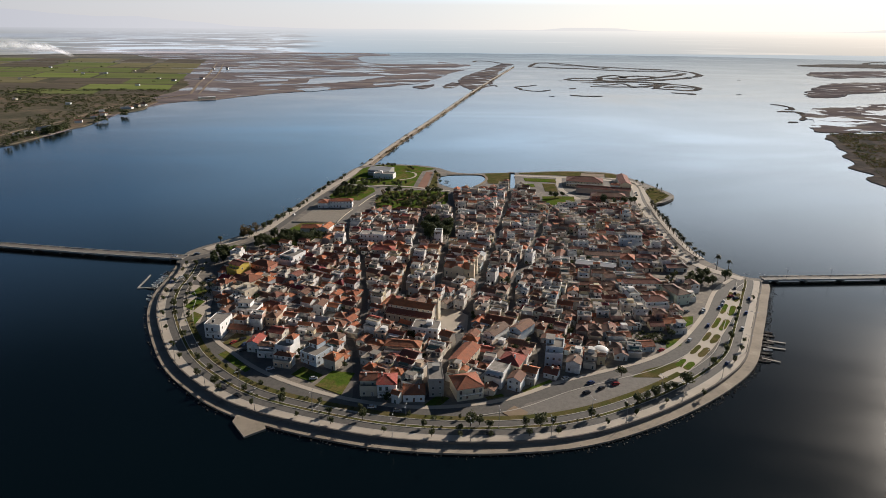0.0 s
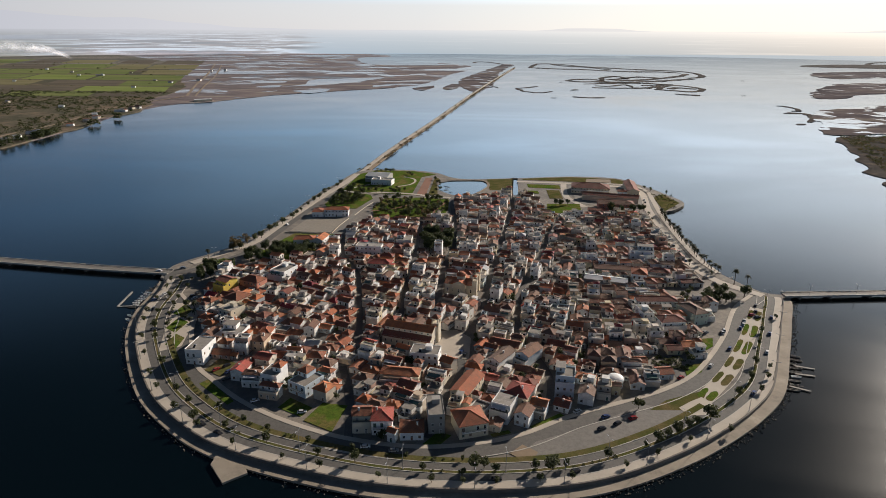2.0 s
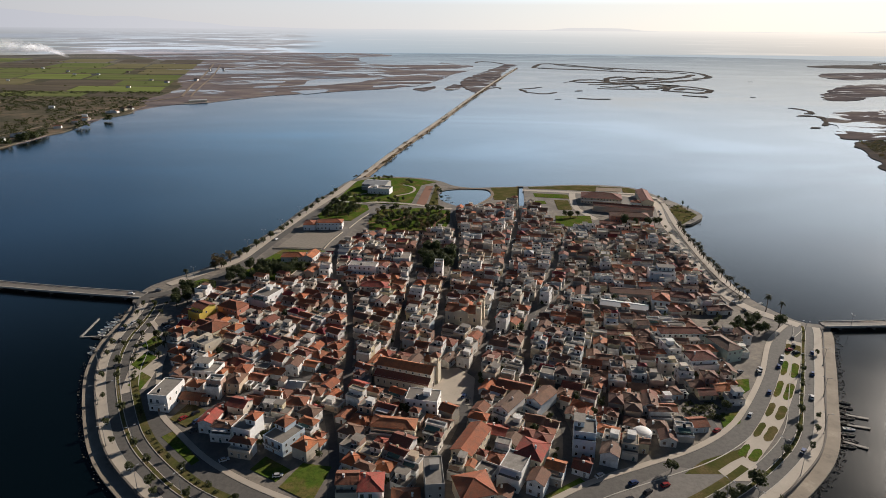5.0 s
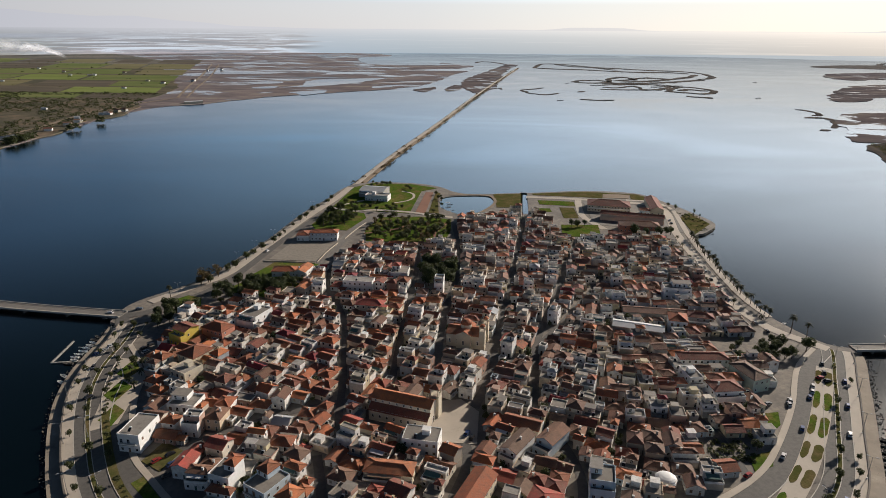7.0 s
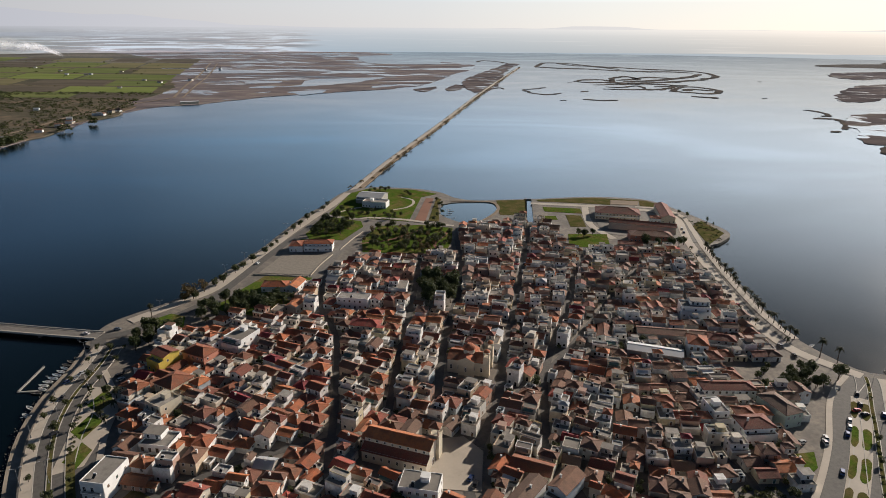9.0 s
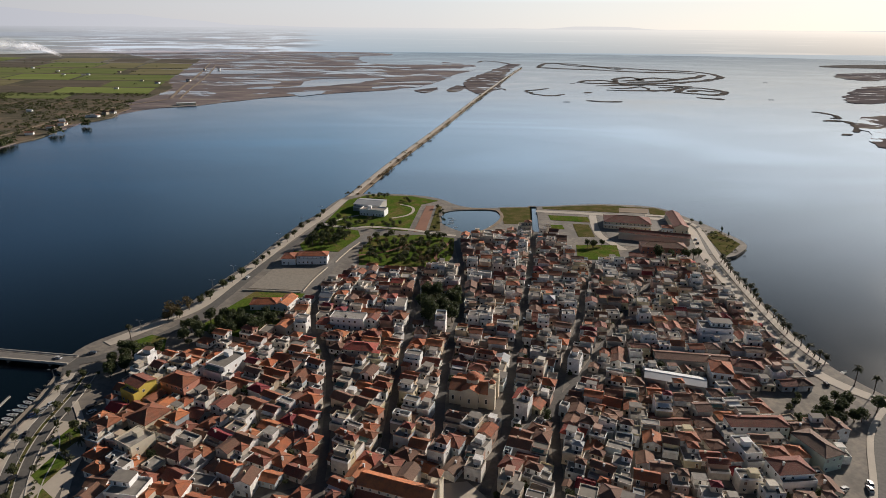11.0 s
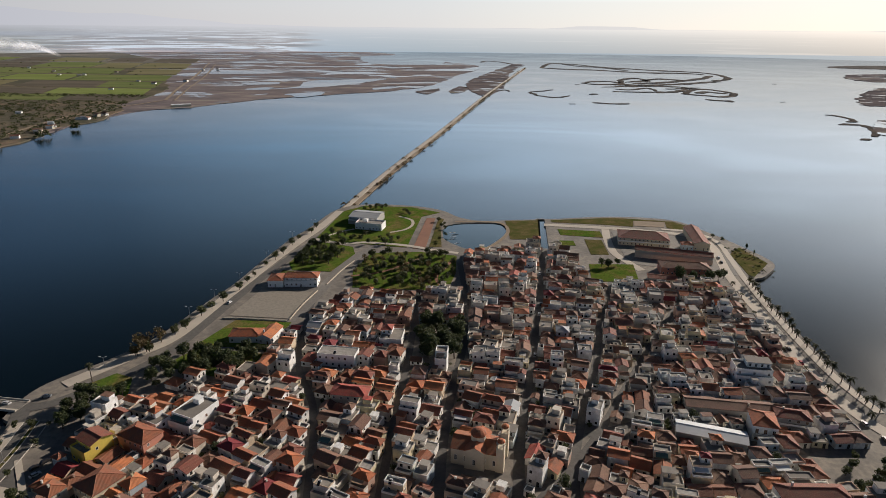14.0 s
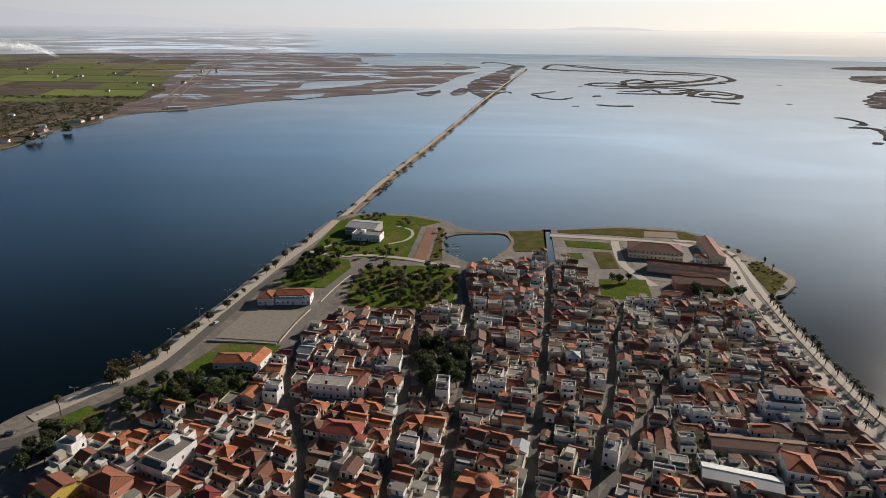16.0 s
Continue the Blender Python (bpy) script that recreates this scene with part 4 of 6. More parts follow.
def house(x, y, w, d, h, rz, roof="hip", wall=PLASTER, tile=TILES, label="", pitch=0.42, detail=True, balcony=False, name="house", group="houses of the town", rng=random, windows=True):
    """Walls with windows, doors and balconies under a tiled or flat roof. Its base is on the town ground."""
    terrace = rng.uniform(1.8, 3.0) if h > 5 and d > 5.6 and rng.random() < 0.42 else 0.0
    if terrace:
        d, balcony = d - terrace, False
    b = Build()
    b.box(-w / 2, -d / 2, -0.6, w / 2, d / 2, h)
    if roof == "gable":
        rise = pitch * min(w, d) / 2
        if w >= d:
            for s in (-1, 1):
                b.face([(s * w / 2, -s * d / 2, h), (s * w / 2, s * d / 2, h), (s * w / 2, 0, h + rise)])
        else:
            for s in (-1, 1):
                b.face([(s * w / 2, s * d / 2, h), (-s * w / 2, s * d / 2, h), (0, s * d / 2, h + rise)])
    ob = new(name, b.mesh("wall", wall))
    ob.matrix_basis = pose(x, y, TOWN_Z - 0.3, 0, 0, rz) @ Matrix.Translation((0, terrace / 2, 0))
    tagged(ob, label, "house", group)
    if terrace:
        b, lo = Build(), h - 2.75
        y0 = -d / 2 - terrace
        b.box(-w / 2 + 0.01, y0, -0.6, w / 2 - 0.01, -d / 2, lo)
        part("front_block", b.mesh("front_block", wall), ob)
        b = Build()
        b.box(-w / 2 + 0.16, y0 + 0.16, lo, w / 2 - 0.16, -d / 2, lo + 0.05)
        part("terrace", b.mesh("terrace", FLAT), ob, "open roof terrace")
        b = Build()
        b.box(-w / 2 + 0.01, y0, lo, w / 2 - 0.01, y0 + 0.14, lo + 0.95)
        for sx in (-1, 1):
            b.box(sx * (w / 2 - 0.08) - 0.07, y0 + 0.14, lo, sx * (w / 2 - 0.08) + 0.07, -d / 2, lo + 0.95)
        part("terrace_wall", b.mesh("terrace_wall", P_WHITE if rng.random() < 0.6 else wall), ob)
        if rng.random() < 0.4:
            b = Build()
            b.face([(-w * 0.4, -d / 2 - 0.05, lo + 2.5), (-w * 0.4, y0 + 0.3, lo + 2.15), (w * 0.3, y0 + 0.3, lo + 2.15), (w * 0.3, -d / 2 - 0.05, lo + 2.5)])
            b.face([(-w * 0.4, y0 + 0.3, lo + 2.15), (-w * 0.4, y0 + 0.3, lo + 1.9), (w * 0.3, y0 + 0.3, lo + 1.9), (w * 0.3, y0 + 0.3, lo + 2.15)])
            part("awning", b.mesh("awning", rng.choice((AWNING, SHEET_WHITE, AWNING_GREEN))), ob, "cloth awning over the terrace")
    if roof == "flat":
        b = Build()
        b.box(-w / 2 + 0.22, -d / 2 + 0.22, h, w / 2 - 0.22, d / 2 - 0.22, h + 0.06)
        part("flat_roof", b.mesh("flat_roof", FLAT), ob, "weather-stained concrete flat roof")
        p, q = 0.22, h + rng.uniform(0.3, 0.9)
        rim = [[(sx * (w / 2 - k), sy * (d / 2 - k), z) for sx, sy in ((-1, -1), (1, -1), (1, 1), (-1, 1))] for k, z in ((0, h), (0, q), (p, q), (p, h))]
        verts = [v for ring in rim for v in ring]
        part("parapet", mesh_of("parapet", verts, [(4 * a + i, 4 * a + (i + 1) % 4, 4 * a + 4 + (i + 1) % 4, 4 * a + 4 + i) for a in range(3) for i in range(4)], wall), ob)
        if windows and min(w, d) > 5.6 and rng.random() < 0.55:
            uw, ud = w * rng.uniform(0.45, 0.7), d * rng.uniform(0.45, 0.62)
            ux, uy = (w - uw) / 2 * rng.choice((-1, 1)), (d - ud) / 2
            b = Build()
            b.box(-uw / 2, -ud / 2, 0, uw / 2, ud / 2, 2.7)
            up = part("upper_room", b.mesh("upper_room", wall), ob, "set-back upper room", Matrix.Translation((ux, uy, h + 0.06)))
            if rng.random() < 0.55:
                rb, _ = roof_build(uw, ud, 2.7, "hip", 0.42, 0.35)
                part("upper_roof", rb.mesh("upper_roof", tile), up)
            else:
                b = Build()
                b.box(-uw / 2 - 0.35, -ud / 2 - 0.6, 2.7, uw / 2 + 0.35, ud / 2, 2.88)
                part("upper_roof", b.mesh("upper_roof", FLAT), up)
            for j in range(max(1, int(uw / 2.6))):
                part("window", WINDOW, up, "", Matrix.Translation((-uw / 2 + uw * (j + 0.5) / max(1, int(uw / 2.6)), -ud / 2, 0.3)) @ Matrix.Diagonal((1.1, 1, 1.9, 1)))
        elif min(w, d) > 5 and rng.random() < 0.6:
            b = Build()
            sx, sy = rng.uniform(-0.2, 0.2) * w, rng.uniform(-0.05, 0.25) * d
            b.box(sx - 1.6, sy - 1.5, h + 0.06, sx + 1.6, sy + 1.5, h + 2.4)
            b.box(sx - 1.8, sy - 1.7, h + 2.4, sx + 1.8, sy + 1.7, h + 2.55)
            part("stair_house", b.mesh("stair_house", wall), ob, "small rooftop stair house")
        if detail and rng.random() < 0.5:
            b = Build()
            sx, sy = rng.uniform(-0.3, 0.3) * w, -0.25 * d
            b.tube((sx - 0.6, sy, h + 1.3), (sx + 0.6, sy, h + 1.3), 0.28, 0.28, 8, 1)
            b.face([(sx - 0.6, sy - 0.2, h + 1.2), (sx + 0.6, sy - 0.2, h + 1.2), (sx + 0.6, sy - 1.6, h + 0.2), (sx - 0.6, sy - 1.6, h + 0.2)], 0)
            b.tube((sx - 0.5, sy, h), (sx - 0.5, sy, h + 1.2), 0.04, 0.04, 4, 1)
            b.tube((sx + 0.5, sy, h), (sx + 0.5, sy, h + 1.2), 0.04, 0.04, 4, 1)
            part("solar_heater", b.mesh("solar_heater", [GLASS, WHITE]), ob, "rooftop solar water heater")
    else:
        rb, rise = roof_build(w, d, h, roof, pitch)
        part("roof", rb.mesh("roof", tile), ob)
        if detail and rng.random() < 0.55:
            b = Build()
            cx, cy = rng.uniform(-0.3, 0.3) * w, rng.uniform(-0.25, 0.25) * d
            b.box(cx - 0.35, cy - 0.3, h, cx + 0.35, cy + 0.3, h + rise + 0.8)
            b.box(cx - 0.45, cy - 0.4, h + rise + 0.8, cx + 0.45, cy + 0.4, h + rise + 0.95)
            part("chimney", b.mesh("chimney", PLASTER), ob)
    if not windows:
        return ob
    floors = max(1, int(h / 2.9))
    fh = h / floors
    side = 1 if x < 20 else -1
    joined = Build()
    for fy, ln, m0 in ((0, w, pose(0, -d / 2, 0)), (1, d, pose(side * w / 2, 0, 0, 0, 0, 90 * side))):
        n = max(1, int(ln / (3.0 if fy == 0 else 4.0)))
        if fy == 1 and rng.random() < 0.3:
            continue
        for f in range(floors):
            for j in range(n):
                if rng.random() < 0.12:
                    continue
                u = -ln / 2 + ln * (j + 0.5) / n
                door = f == 0 and fy == 0 and j == n // 2
                tall = balcony and fy == 0 and f > 0
                ww, wh, z = (1.15, 2.2, 0.05) if door else ((1.3, 2.1, f * fh + 0.25) if tall else (1.1, 1.35, f * fh + 1.0))
                if terrace and fy == 0 and f < floors - 1:
                    m0 = pose(0, -d / 2 - terrace, 0)
                elif fy == 0:
                    m0 = pose(0, -d / 2, 0)
                m = m0 @ Matrix.Translation((u, 0, z)) @ Matrix.Diagonal((ww, 1, wh, 1))
                if detail:
                    part("door" if door else "window", DOOR if door else (SHUT if rng.random() < 0.35 else WINDOW), ob, "", m)
                else:
                    joined.box(-0.5, -0.05, 0, 0.5, 0.02, 1, 0, m)
    if joined.f:
        part("glazing", joined.mesh("glazing", GLASS), ob, "small dark windows", kind="stuff")
    if balcony:
        for f in range(1, floors):
            b = Build()
            z, w2 = f * fh + 0.1, w * 0.42
            b.box(-w2, -d / 2 - 1.3, z - 0.12, w2, -d / 2, z + 0.03)
            for x0, y0, x1, y1 in ((-w2, -d / 2 - 1.3, w2, -d / 2 - 1.25), (-w2, -d / 2 - 1.25, -w2 + 0.05, -d / 2), (w2 - 0.05, -d / 2 - 1.25, w2, -d / 2)):
                b.box(x0, y0, z + 0.85, x1, y1, z + 0.95, 1)
                b.box(x0, y0, z + 0.10, x1, y1, z + 0.55, 1)
            part("balcony", b.mesh("balcony", [CONCRETE, P_WHITE if wall is not PLASTER else METAL]), ob, "balcony with railing")
    return ob


TAKEN = []   # footprints: centre, half axes, corners, radius


def footprint(x, y, w, d, rz):
    c, s = math.cos(radians(rz)), math.sin(radians(rz))
    ax, ay = Vector((c, s)), Vector((-s, c))
    o = Vector((x, y))
    return (o, ax, ay, w / 2, d / 2, [o + ax * i * w / 2 + ay * j * d / 2 for i, j in ((-1, -1), (1, -1), (1, 1), (-1, 1))], math.hypot(w, d) / 2)


CELLS = {}


def clash(f):
    i, j = int(f[0].x // 30), int(f[0].y // 30)
    for a in (i - 1, i, i + 1):
        for c in (j - 1, j, j + 1):
            for g in CELLS.get((a, c), ()):
                if (f[0] - g[0]).length < f[6] + g[6] and not any(
                        max(p.dot(ax) for p in f[5]) <= min(p.dot(ax) for p in g[5]) + 0.05 or max(p.dot(ax) for p in g[5]) <= min(p.dot(ax) for p in f[5]) + 0.05
                        for ax in (f[1], f[2], g[1], g[2])):
                    return True
    return False


def take(f):
    CELLS.setdefault((int(f[0].x // 30), int(f[0].y // 30)), []).append(f)


def reserve(pts, w):
    ln = spline(pts, 6)
    for p, q in zip(ln, ln[1:]):
        d = q - p
        take(footprint((p.x + q.x) / 2, (p.y + q.y) / 2, d.length + 1, w, math.degrees(math.atan2(d.y, d.x))))


for pts, w in (([(77, 668), (70, 640), (59, 573), (48, 510), (39, 462), (30, 416), (25, 380), (14, 345)], 3.4),
               ([(6, 650), (10, 580), (9, 517), (3, 470), (-2, 424), (-4, 372)], 2.4),
               ([(112, 600), (100, 560), (91, 538), (78, 490), (62, 443), (50, 400), (42, 340)], 2.0),
               ([(150, 570), (116, 514), (88, 466), (61, 420), (34, 385)], 1.4),
               ([(-88, 560), (-84, 520), (-78, 480), (-62, 440), (-52, 380), (-46, 320)], 2.0),
               ([(-20, 570), (-22, 488), (-25, 417), (-26, 370)], 2.0),
               ([(-145, 448), (-118, 458), (-88, 470), (-40, 478), (9, 480)], 2.0),
               ([(150, 450), (100, 440), (60, 425)], 2.0),
               ([(4, 340), (10, 310), (2, 280), (-6, 250)], 4.2), ([(50, 275), (54, 300), (48, 330)], 4.0),
               ([(120, 295), (118, 330), (105, 350), (80, 372)], 3.4), ([(-120, 300), (-98, 322), (-70, 340), (-40, 352)], 3.6),
               ([(-40, 250), (-44, 280), (-52, 310)], 4.0)):
    reserve(pts, w)
for x, y, w, d in ((4, 334, 24, 34), (-4, 509, 28, 42), (120, 316, 26, 14), (-53, 266, 16, 20), (118, 616, 40, 36), (-70, 274, 12, 12), (-112, 308, 14, 14), (158, 352, 20, 22), (165, 405, 34, 26)):
    take(footprint(x, y, w, d, 0))

TOWN = [(-158, 432), (-160, 404), (-149, 378), (-137, 352), (-124, 322), (-104, 302), (-86, 283), (-62, 268), (-44, 252), (-14, 247), (12, 250), (36, 262),
        (66, 278), (104, 295), (136, 316), (142, 340), (165, 375), (172, 400), (178, 440), (179, 480), (182, 540), (186, 590), (166, 602),
        (140, 598), (100, 598), (98, 640), (86, 664), (62, 668), (40, 662), (14, 652), (10, 590), (-6, 574), (-70, 572), (-86, 534), (-92, 500), (-96, 476), (-130, 462), (-148, 446)]


def turn_at(x, y):
    """The way the houses face, from quarter to quarter."""
    back = min(1, max(0, (y - 400) / 110))
    east = min(1, max(0, (x - 70) / 40))
    frontal = -24 * (1 - east) + 2 * east if x > -60 or y > 350 else -12
    return (1 - back) * frontal + back * (-9 if x > -60 else -12)


def landmark(x, y, w, d, h, rz, roof="hip", wall=P_WHITE, tile=TILES, label="", pitch=0.42, balcony=False, windows=True, name="house", category="house"):
    take(footprint(x, y, w + 0.6, d + 0.6, rz))
    ob = house(x, y, w, d, h, rz, roof, wall, tile, label, pitch, True, balcony, name, "", random.Random(int(x * 7 + y)), windows)
    return tagged(ob, category=category)


landmark(-145, 407, 10, 12, 8.5, -30, "gable", P_YELLOW, DARK_TILES, "tall house with a bright yellow wall", 0.3, True)
landmark(-128, 413, 15, 10, 6.8, -25, "hip", P_PINK, TILES, "salmon house with orange hipped roof")
landmark(-112, 429, 12, 18, 8.0, -23, "flat", P_WHITE, TILES, "large white flat-roofed building")
landmark(-130, 385, 12, 13, 6.5, -28, "hip", P_CREAM, TILES, "cream house with orange hipped roof")
landmark(-128, 368, 11, 11, 6.5, -30, "flat", P_CREAM, TILES, "cream flat-roofed house with terrace", 0.4, True)
landmark(-128, 318, 9.5, 15, 8.4, -8, "flat", P_WHITE, TILES, "white four-storey block with corner balconies", 0.4, True)
landmark(-117, 340, 13, 10, 6.0, -8, "flat", P_WHITE, TILES, "white house with rooftop terrace", 0.4, True)
landmark(-66, 288, 11, 13, 6.0, -32, "flat", P_BLUE, TILES, "pale blue house with stepped terraces", 0.4, True)
landmark(-82, 291, 9, 10, 8.5, -18, "flat", P_WHITE, TILES, "white block with stacked balconies", 0.4, True)
landmark(-35, 258, 8, 10, 7.4, 2, "gable", P_CREAM, TILES, "three-storey house with bright red gable")
landmark(-26, 257, 9, 10, 7.4, 2, "hip", P_WHITE, TILES, "white three-storey house with red roof", 0.4, True)
landmark(-13, 253, 10, 9, 4.2, 2, "hip", P_WHITE, TILES, "low white house with red hipped roof")
landmark(-3, 261, 7, 16, 9.6, 5, "flat", P_GREY, TILES, "narrow grey apartment block", 0.4, False)
landmark(12, 257, 13, 13, 6.6, 16, "hip", P_CREAM, TILES, "corner house with broad orange roof", 0.42, True)
landmark(28, 268, 9, 14, 7.6, -26, "flat", P_WHITE, TILES, "white house with stepped balconies", 0.4, True)
landmark(36, 277, 11, 12, 7.6, -26, "hip", P_CREAM, TILES, "cream two-storey house with hipped roof")
landmark(59, 287, 9, 12, 10.5, -12, "flat", P_BLUE, TILES, "pale blue apartment block with balconies", 0.4, True)
landmark(12, 285, 9, 20, 6.2, -26, "gable", P_CREAM, TILES, "long house with orange gabled roof")
landmark(-21, 296, 19, 10, 5.2, -8, "hip", P_CREAM, TILES, "long house with broad hipped roof")
landmark(-9, 315.5, 15, 10, 7.2, -10, "flat", P_WHITE, TILES, "white town hall block with flat roof")
landmark(34, 327, 16, 8, 5.4, -22, "gable", P_STONE, TILES, "small stone church with tiled roof")
landmark(30, 312, 7, 18, 6.0, -36, "gable", P_WHITE, OLD_TILES, "long white row house with old tiles")
landmark(45, 317, 7.5, 17, 6.0, -40, "gable", P_BLUE, OLD_TILES, "long pale house with brown roof")
landmark(133, 354, 14, 12, 7.2, 6, "hip", P_WHITE, DARK_TILES, "white villa with dark red hipped roof", 0.4, True)
landmark(122, 367, 7, 14, 6.4, 6, "flat", P_WHITE, TILES, "white wing with rooftop terrace")
landmark(151, 369, 9.5, 17, 7.4, 18, "hip", P_GREEN, OLD_TILES, "pale green block with weathered roof", 0.36)
landmark(134, 385, 25, 8, 6.4, 0, "hip", P_WHITE, DARK_TILES, "long white house with maroon hipped roof")
landmark(112, 423, 28, 9, 4.5, -18, "gable", P_GREY, SHEET_WHITE, "long shed with white sheet roof", 0.25, False, False, "shed", "shed")
landmark(136, 428, 10, 12, 8.0, -14, "hip", P_WHITE, TILES, "white house with orange hipped roof", 0.42, True)
landmark(152, 434, 14, 10, 6.0, -14, "hip", P_GREY, DARK_TILES, "grey house with dark hipped roof", 0.4)
landmark(128, 444, 38, 9, 4.5, -8, "gable", P_GREY, OLD_TILES, "long low house with sheet and tile roof", 0.3)
landmark(150, 470, 17, 12, 9.0, -8, "flat", P_WHITE, TILES, "white apartment block with roof terrace", 0.4, True)
landmark(-46, 448, 17, 9, 6.5, -8, "hip", P_STONE, TILES, "stone house with orange twin roof")
landmark(-58, 484, 20, 9, 7.0, -8, "flat", P_WHITE, TILES, "white building with flat roof")
landmark(-32, 508, 12, 13, 4.8, -5, "flat", P_WHITE, TILES, "white hall with flat concrete roof")
landmark(-4, 478, 6, 9, 11.0, -6, "flat", P_WHITE, TILES, "slim white tower block")
# school, its annexe, the sports hall and the old barracks at the north end
landmark(-101, 590, 22, 12, 6.0, 2, "hip", P_WHITE, TILES, "white school with red tile roof", 0.36, False, True, "school", "school")
landmark(-118, 589, 10, 13, 5.0, 2, "hip", P_WHITE, TILES, "low wing of the school", 0.36, False, True, "school", "school")
landmark(-114, 509, 17, 10, 4.2, 2, "hip", P_WHITE, TILES, "low white nursery with orange roof", 0.4)
landmark(-101, 510, 8, 15, 4.4, -12, "gable", P_WHITE, TILES, "white nursery wing with orange gable", 0.4)
landmark(-70, 716, 24, 12, 5.4, -12, "flat", P_WHITE, TILES, "white hall with flat sheet roof", 0.4, False, True, "sports_hall", "hall")
landmark(-76, 736, 26, 24, 6.4, -12, "gable", P_GREY, SHEET_GREY, "sports hall with grey sheet roof", 0.16, False, False, "sports_hall", "hall")
landmark(159, 687, 40, 23, 5.8, -12, "hip", P_CREAM, DARK_TILES, "old barracks with maroon tile roof", 0.34, False, True, "barrack_hall", "barracks")
landmark(171, 648, 56, 12, 5.6, -17, "gable", P_CREAM, DARK_TILES, "long old barracks with maroon roof", 0.4, False, True, "barrack_hall", "barracks")
landmark(204, 690, 12, 46, 5.6, -9, "gable", P_CREAM, DARK_TILES, "long old barracks wing with maroon roof", 0.4, False, True, "barrack_hall", "barracks")
landmark(169, 619, 34, 14, 6.0, -7, "hip", P_PINK, OLD_TILES, "pinkish old hall with tile roof", 0.36, False, True, "barrack_hall", "barracks")
landmark(148, 602, 19, 8, 3.4, -14, "gable", P_STONE, DARK_TILES, "low stone outbuilding with dark tiles", 0.3)
landmark(190, 672, 9, 8, 4.5, -12, "hip", P_BLUE, TILES, "small pale house between the barracks", 0.4)
landmark(66, 668, 11, 10, 6.0, -8, "flat", P_CREAM, TILES, "cream block by the canal")


def church(x, y, rz):
    take(footprint(x, y, 32, 16, rz))
    take(footprint(x - 4, y - 10, 26, 7, rz))
    b = Build()
    b.box(-14, -4, -0.6, 14, 4, 9.5)
    b.box(-14, -7.5, -0.6, 14, -4, 5.6)
    b.box(-14, 4, -0.6, 14, 7.5, 5.6)
    for s in (-1, 1):
        b.face([(s * 14, -s * 4, 9.5), (s * 14, s * 4, 9.5), (s * 14, 0, 11.6)])
    b.tube((-14, 0, -0.6), (-14, 0, 7), 3.2, 3.2, 12)
    ob = tagged(new("church", b.mesh("wall", P_STONE)), "pale stone basilica church with tiled roofs", "church")
    ob.matrix_basis = pose(x, y, TOWN_Z - 0.3, 0, 0, rz)
    b, _ = roof_build(28, 8, 9.5, "gable", 0.5, 0.4)
    part("nave_roof", b.mesh("nave_roof", TILES), ob, "orange tiled nave roof")
    for s in (-1, 1):
        b = Build()
        b.face([(-14.3, s * 8.0, 5.3), (14.3, s * 8.0, 5.3), (14.3, s * 4.0, 7.4), (-14.3, s * 4.0, 7.4)][::s])
        b.face([(-14.3, s * 8.0, 5.1), (14.3, s * 8.0, 5.1), (14.3, s * 8.0, 5.3), (-14.3, s * 8.0, 5.3)])
        part("aisle_roof", b.mesh("aisle_roof", DARK_TILES), ob, "dark tiled aisle roof")
    b = Build()
    b.dome((-14, 0, 7), 3.4, 1.6)
    part("apse_roof", b.mesh("apse_roof", TILES), ob)
    for j in range(8):
        for yy, z, hh in ((-7.5, 1.8, 1.8), (-4, 7.7, 1.2)):
            part("window", WINDOW, ob, "", Matrix.Translation((-12 + j * 3.4, yy, z)) @ Matrix.Diagonal((1.0, 1, hh, 1)))
    part("door", DOOR, ob, "", pose(14, 0, 0, 0, 0, 90) @ Matrix.Diagonal((2.4, 1, 3.4, 1)))
    b = Build()
    b.box(11, -12.4 + 16, -0.6, 15.2, -8.2 + 16, 11)
    b.box(10.8, 3.4, 11, 15.4, 8.0, 11.4)
    for px in (11.1, 14.5):
        for py in (3.7, 7.1):
            b.box(px, py, 11.4, px + 0.6, py + 0.6, 14.2)
    b.box(10.8, 3.4, 14.2, 15.4, 8.0, 14.6)
    tw = part("bell_tower", b.mesh("bell_tower", P_CREAM), ob, "cream bell tower with open belfry")
    b = Build()
    for p, q in (((10.7, 3.3), (15.5, 3.3)), ((15.5, 3.3), (15.5, 8.1)), ((15.5, 8.1), (10.7, 8.1)), ((10.7, 8.1), (10.7, 3.3))):
        b.face([(*p, 14.6), (*q, 14.6), (13.1, 5.7, 16.6)])
    part("tower_roof", b.mesh("tower_roof", TILES), tw)
    return ob


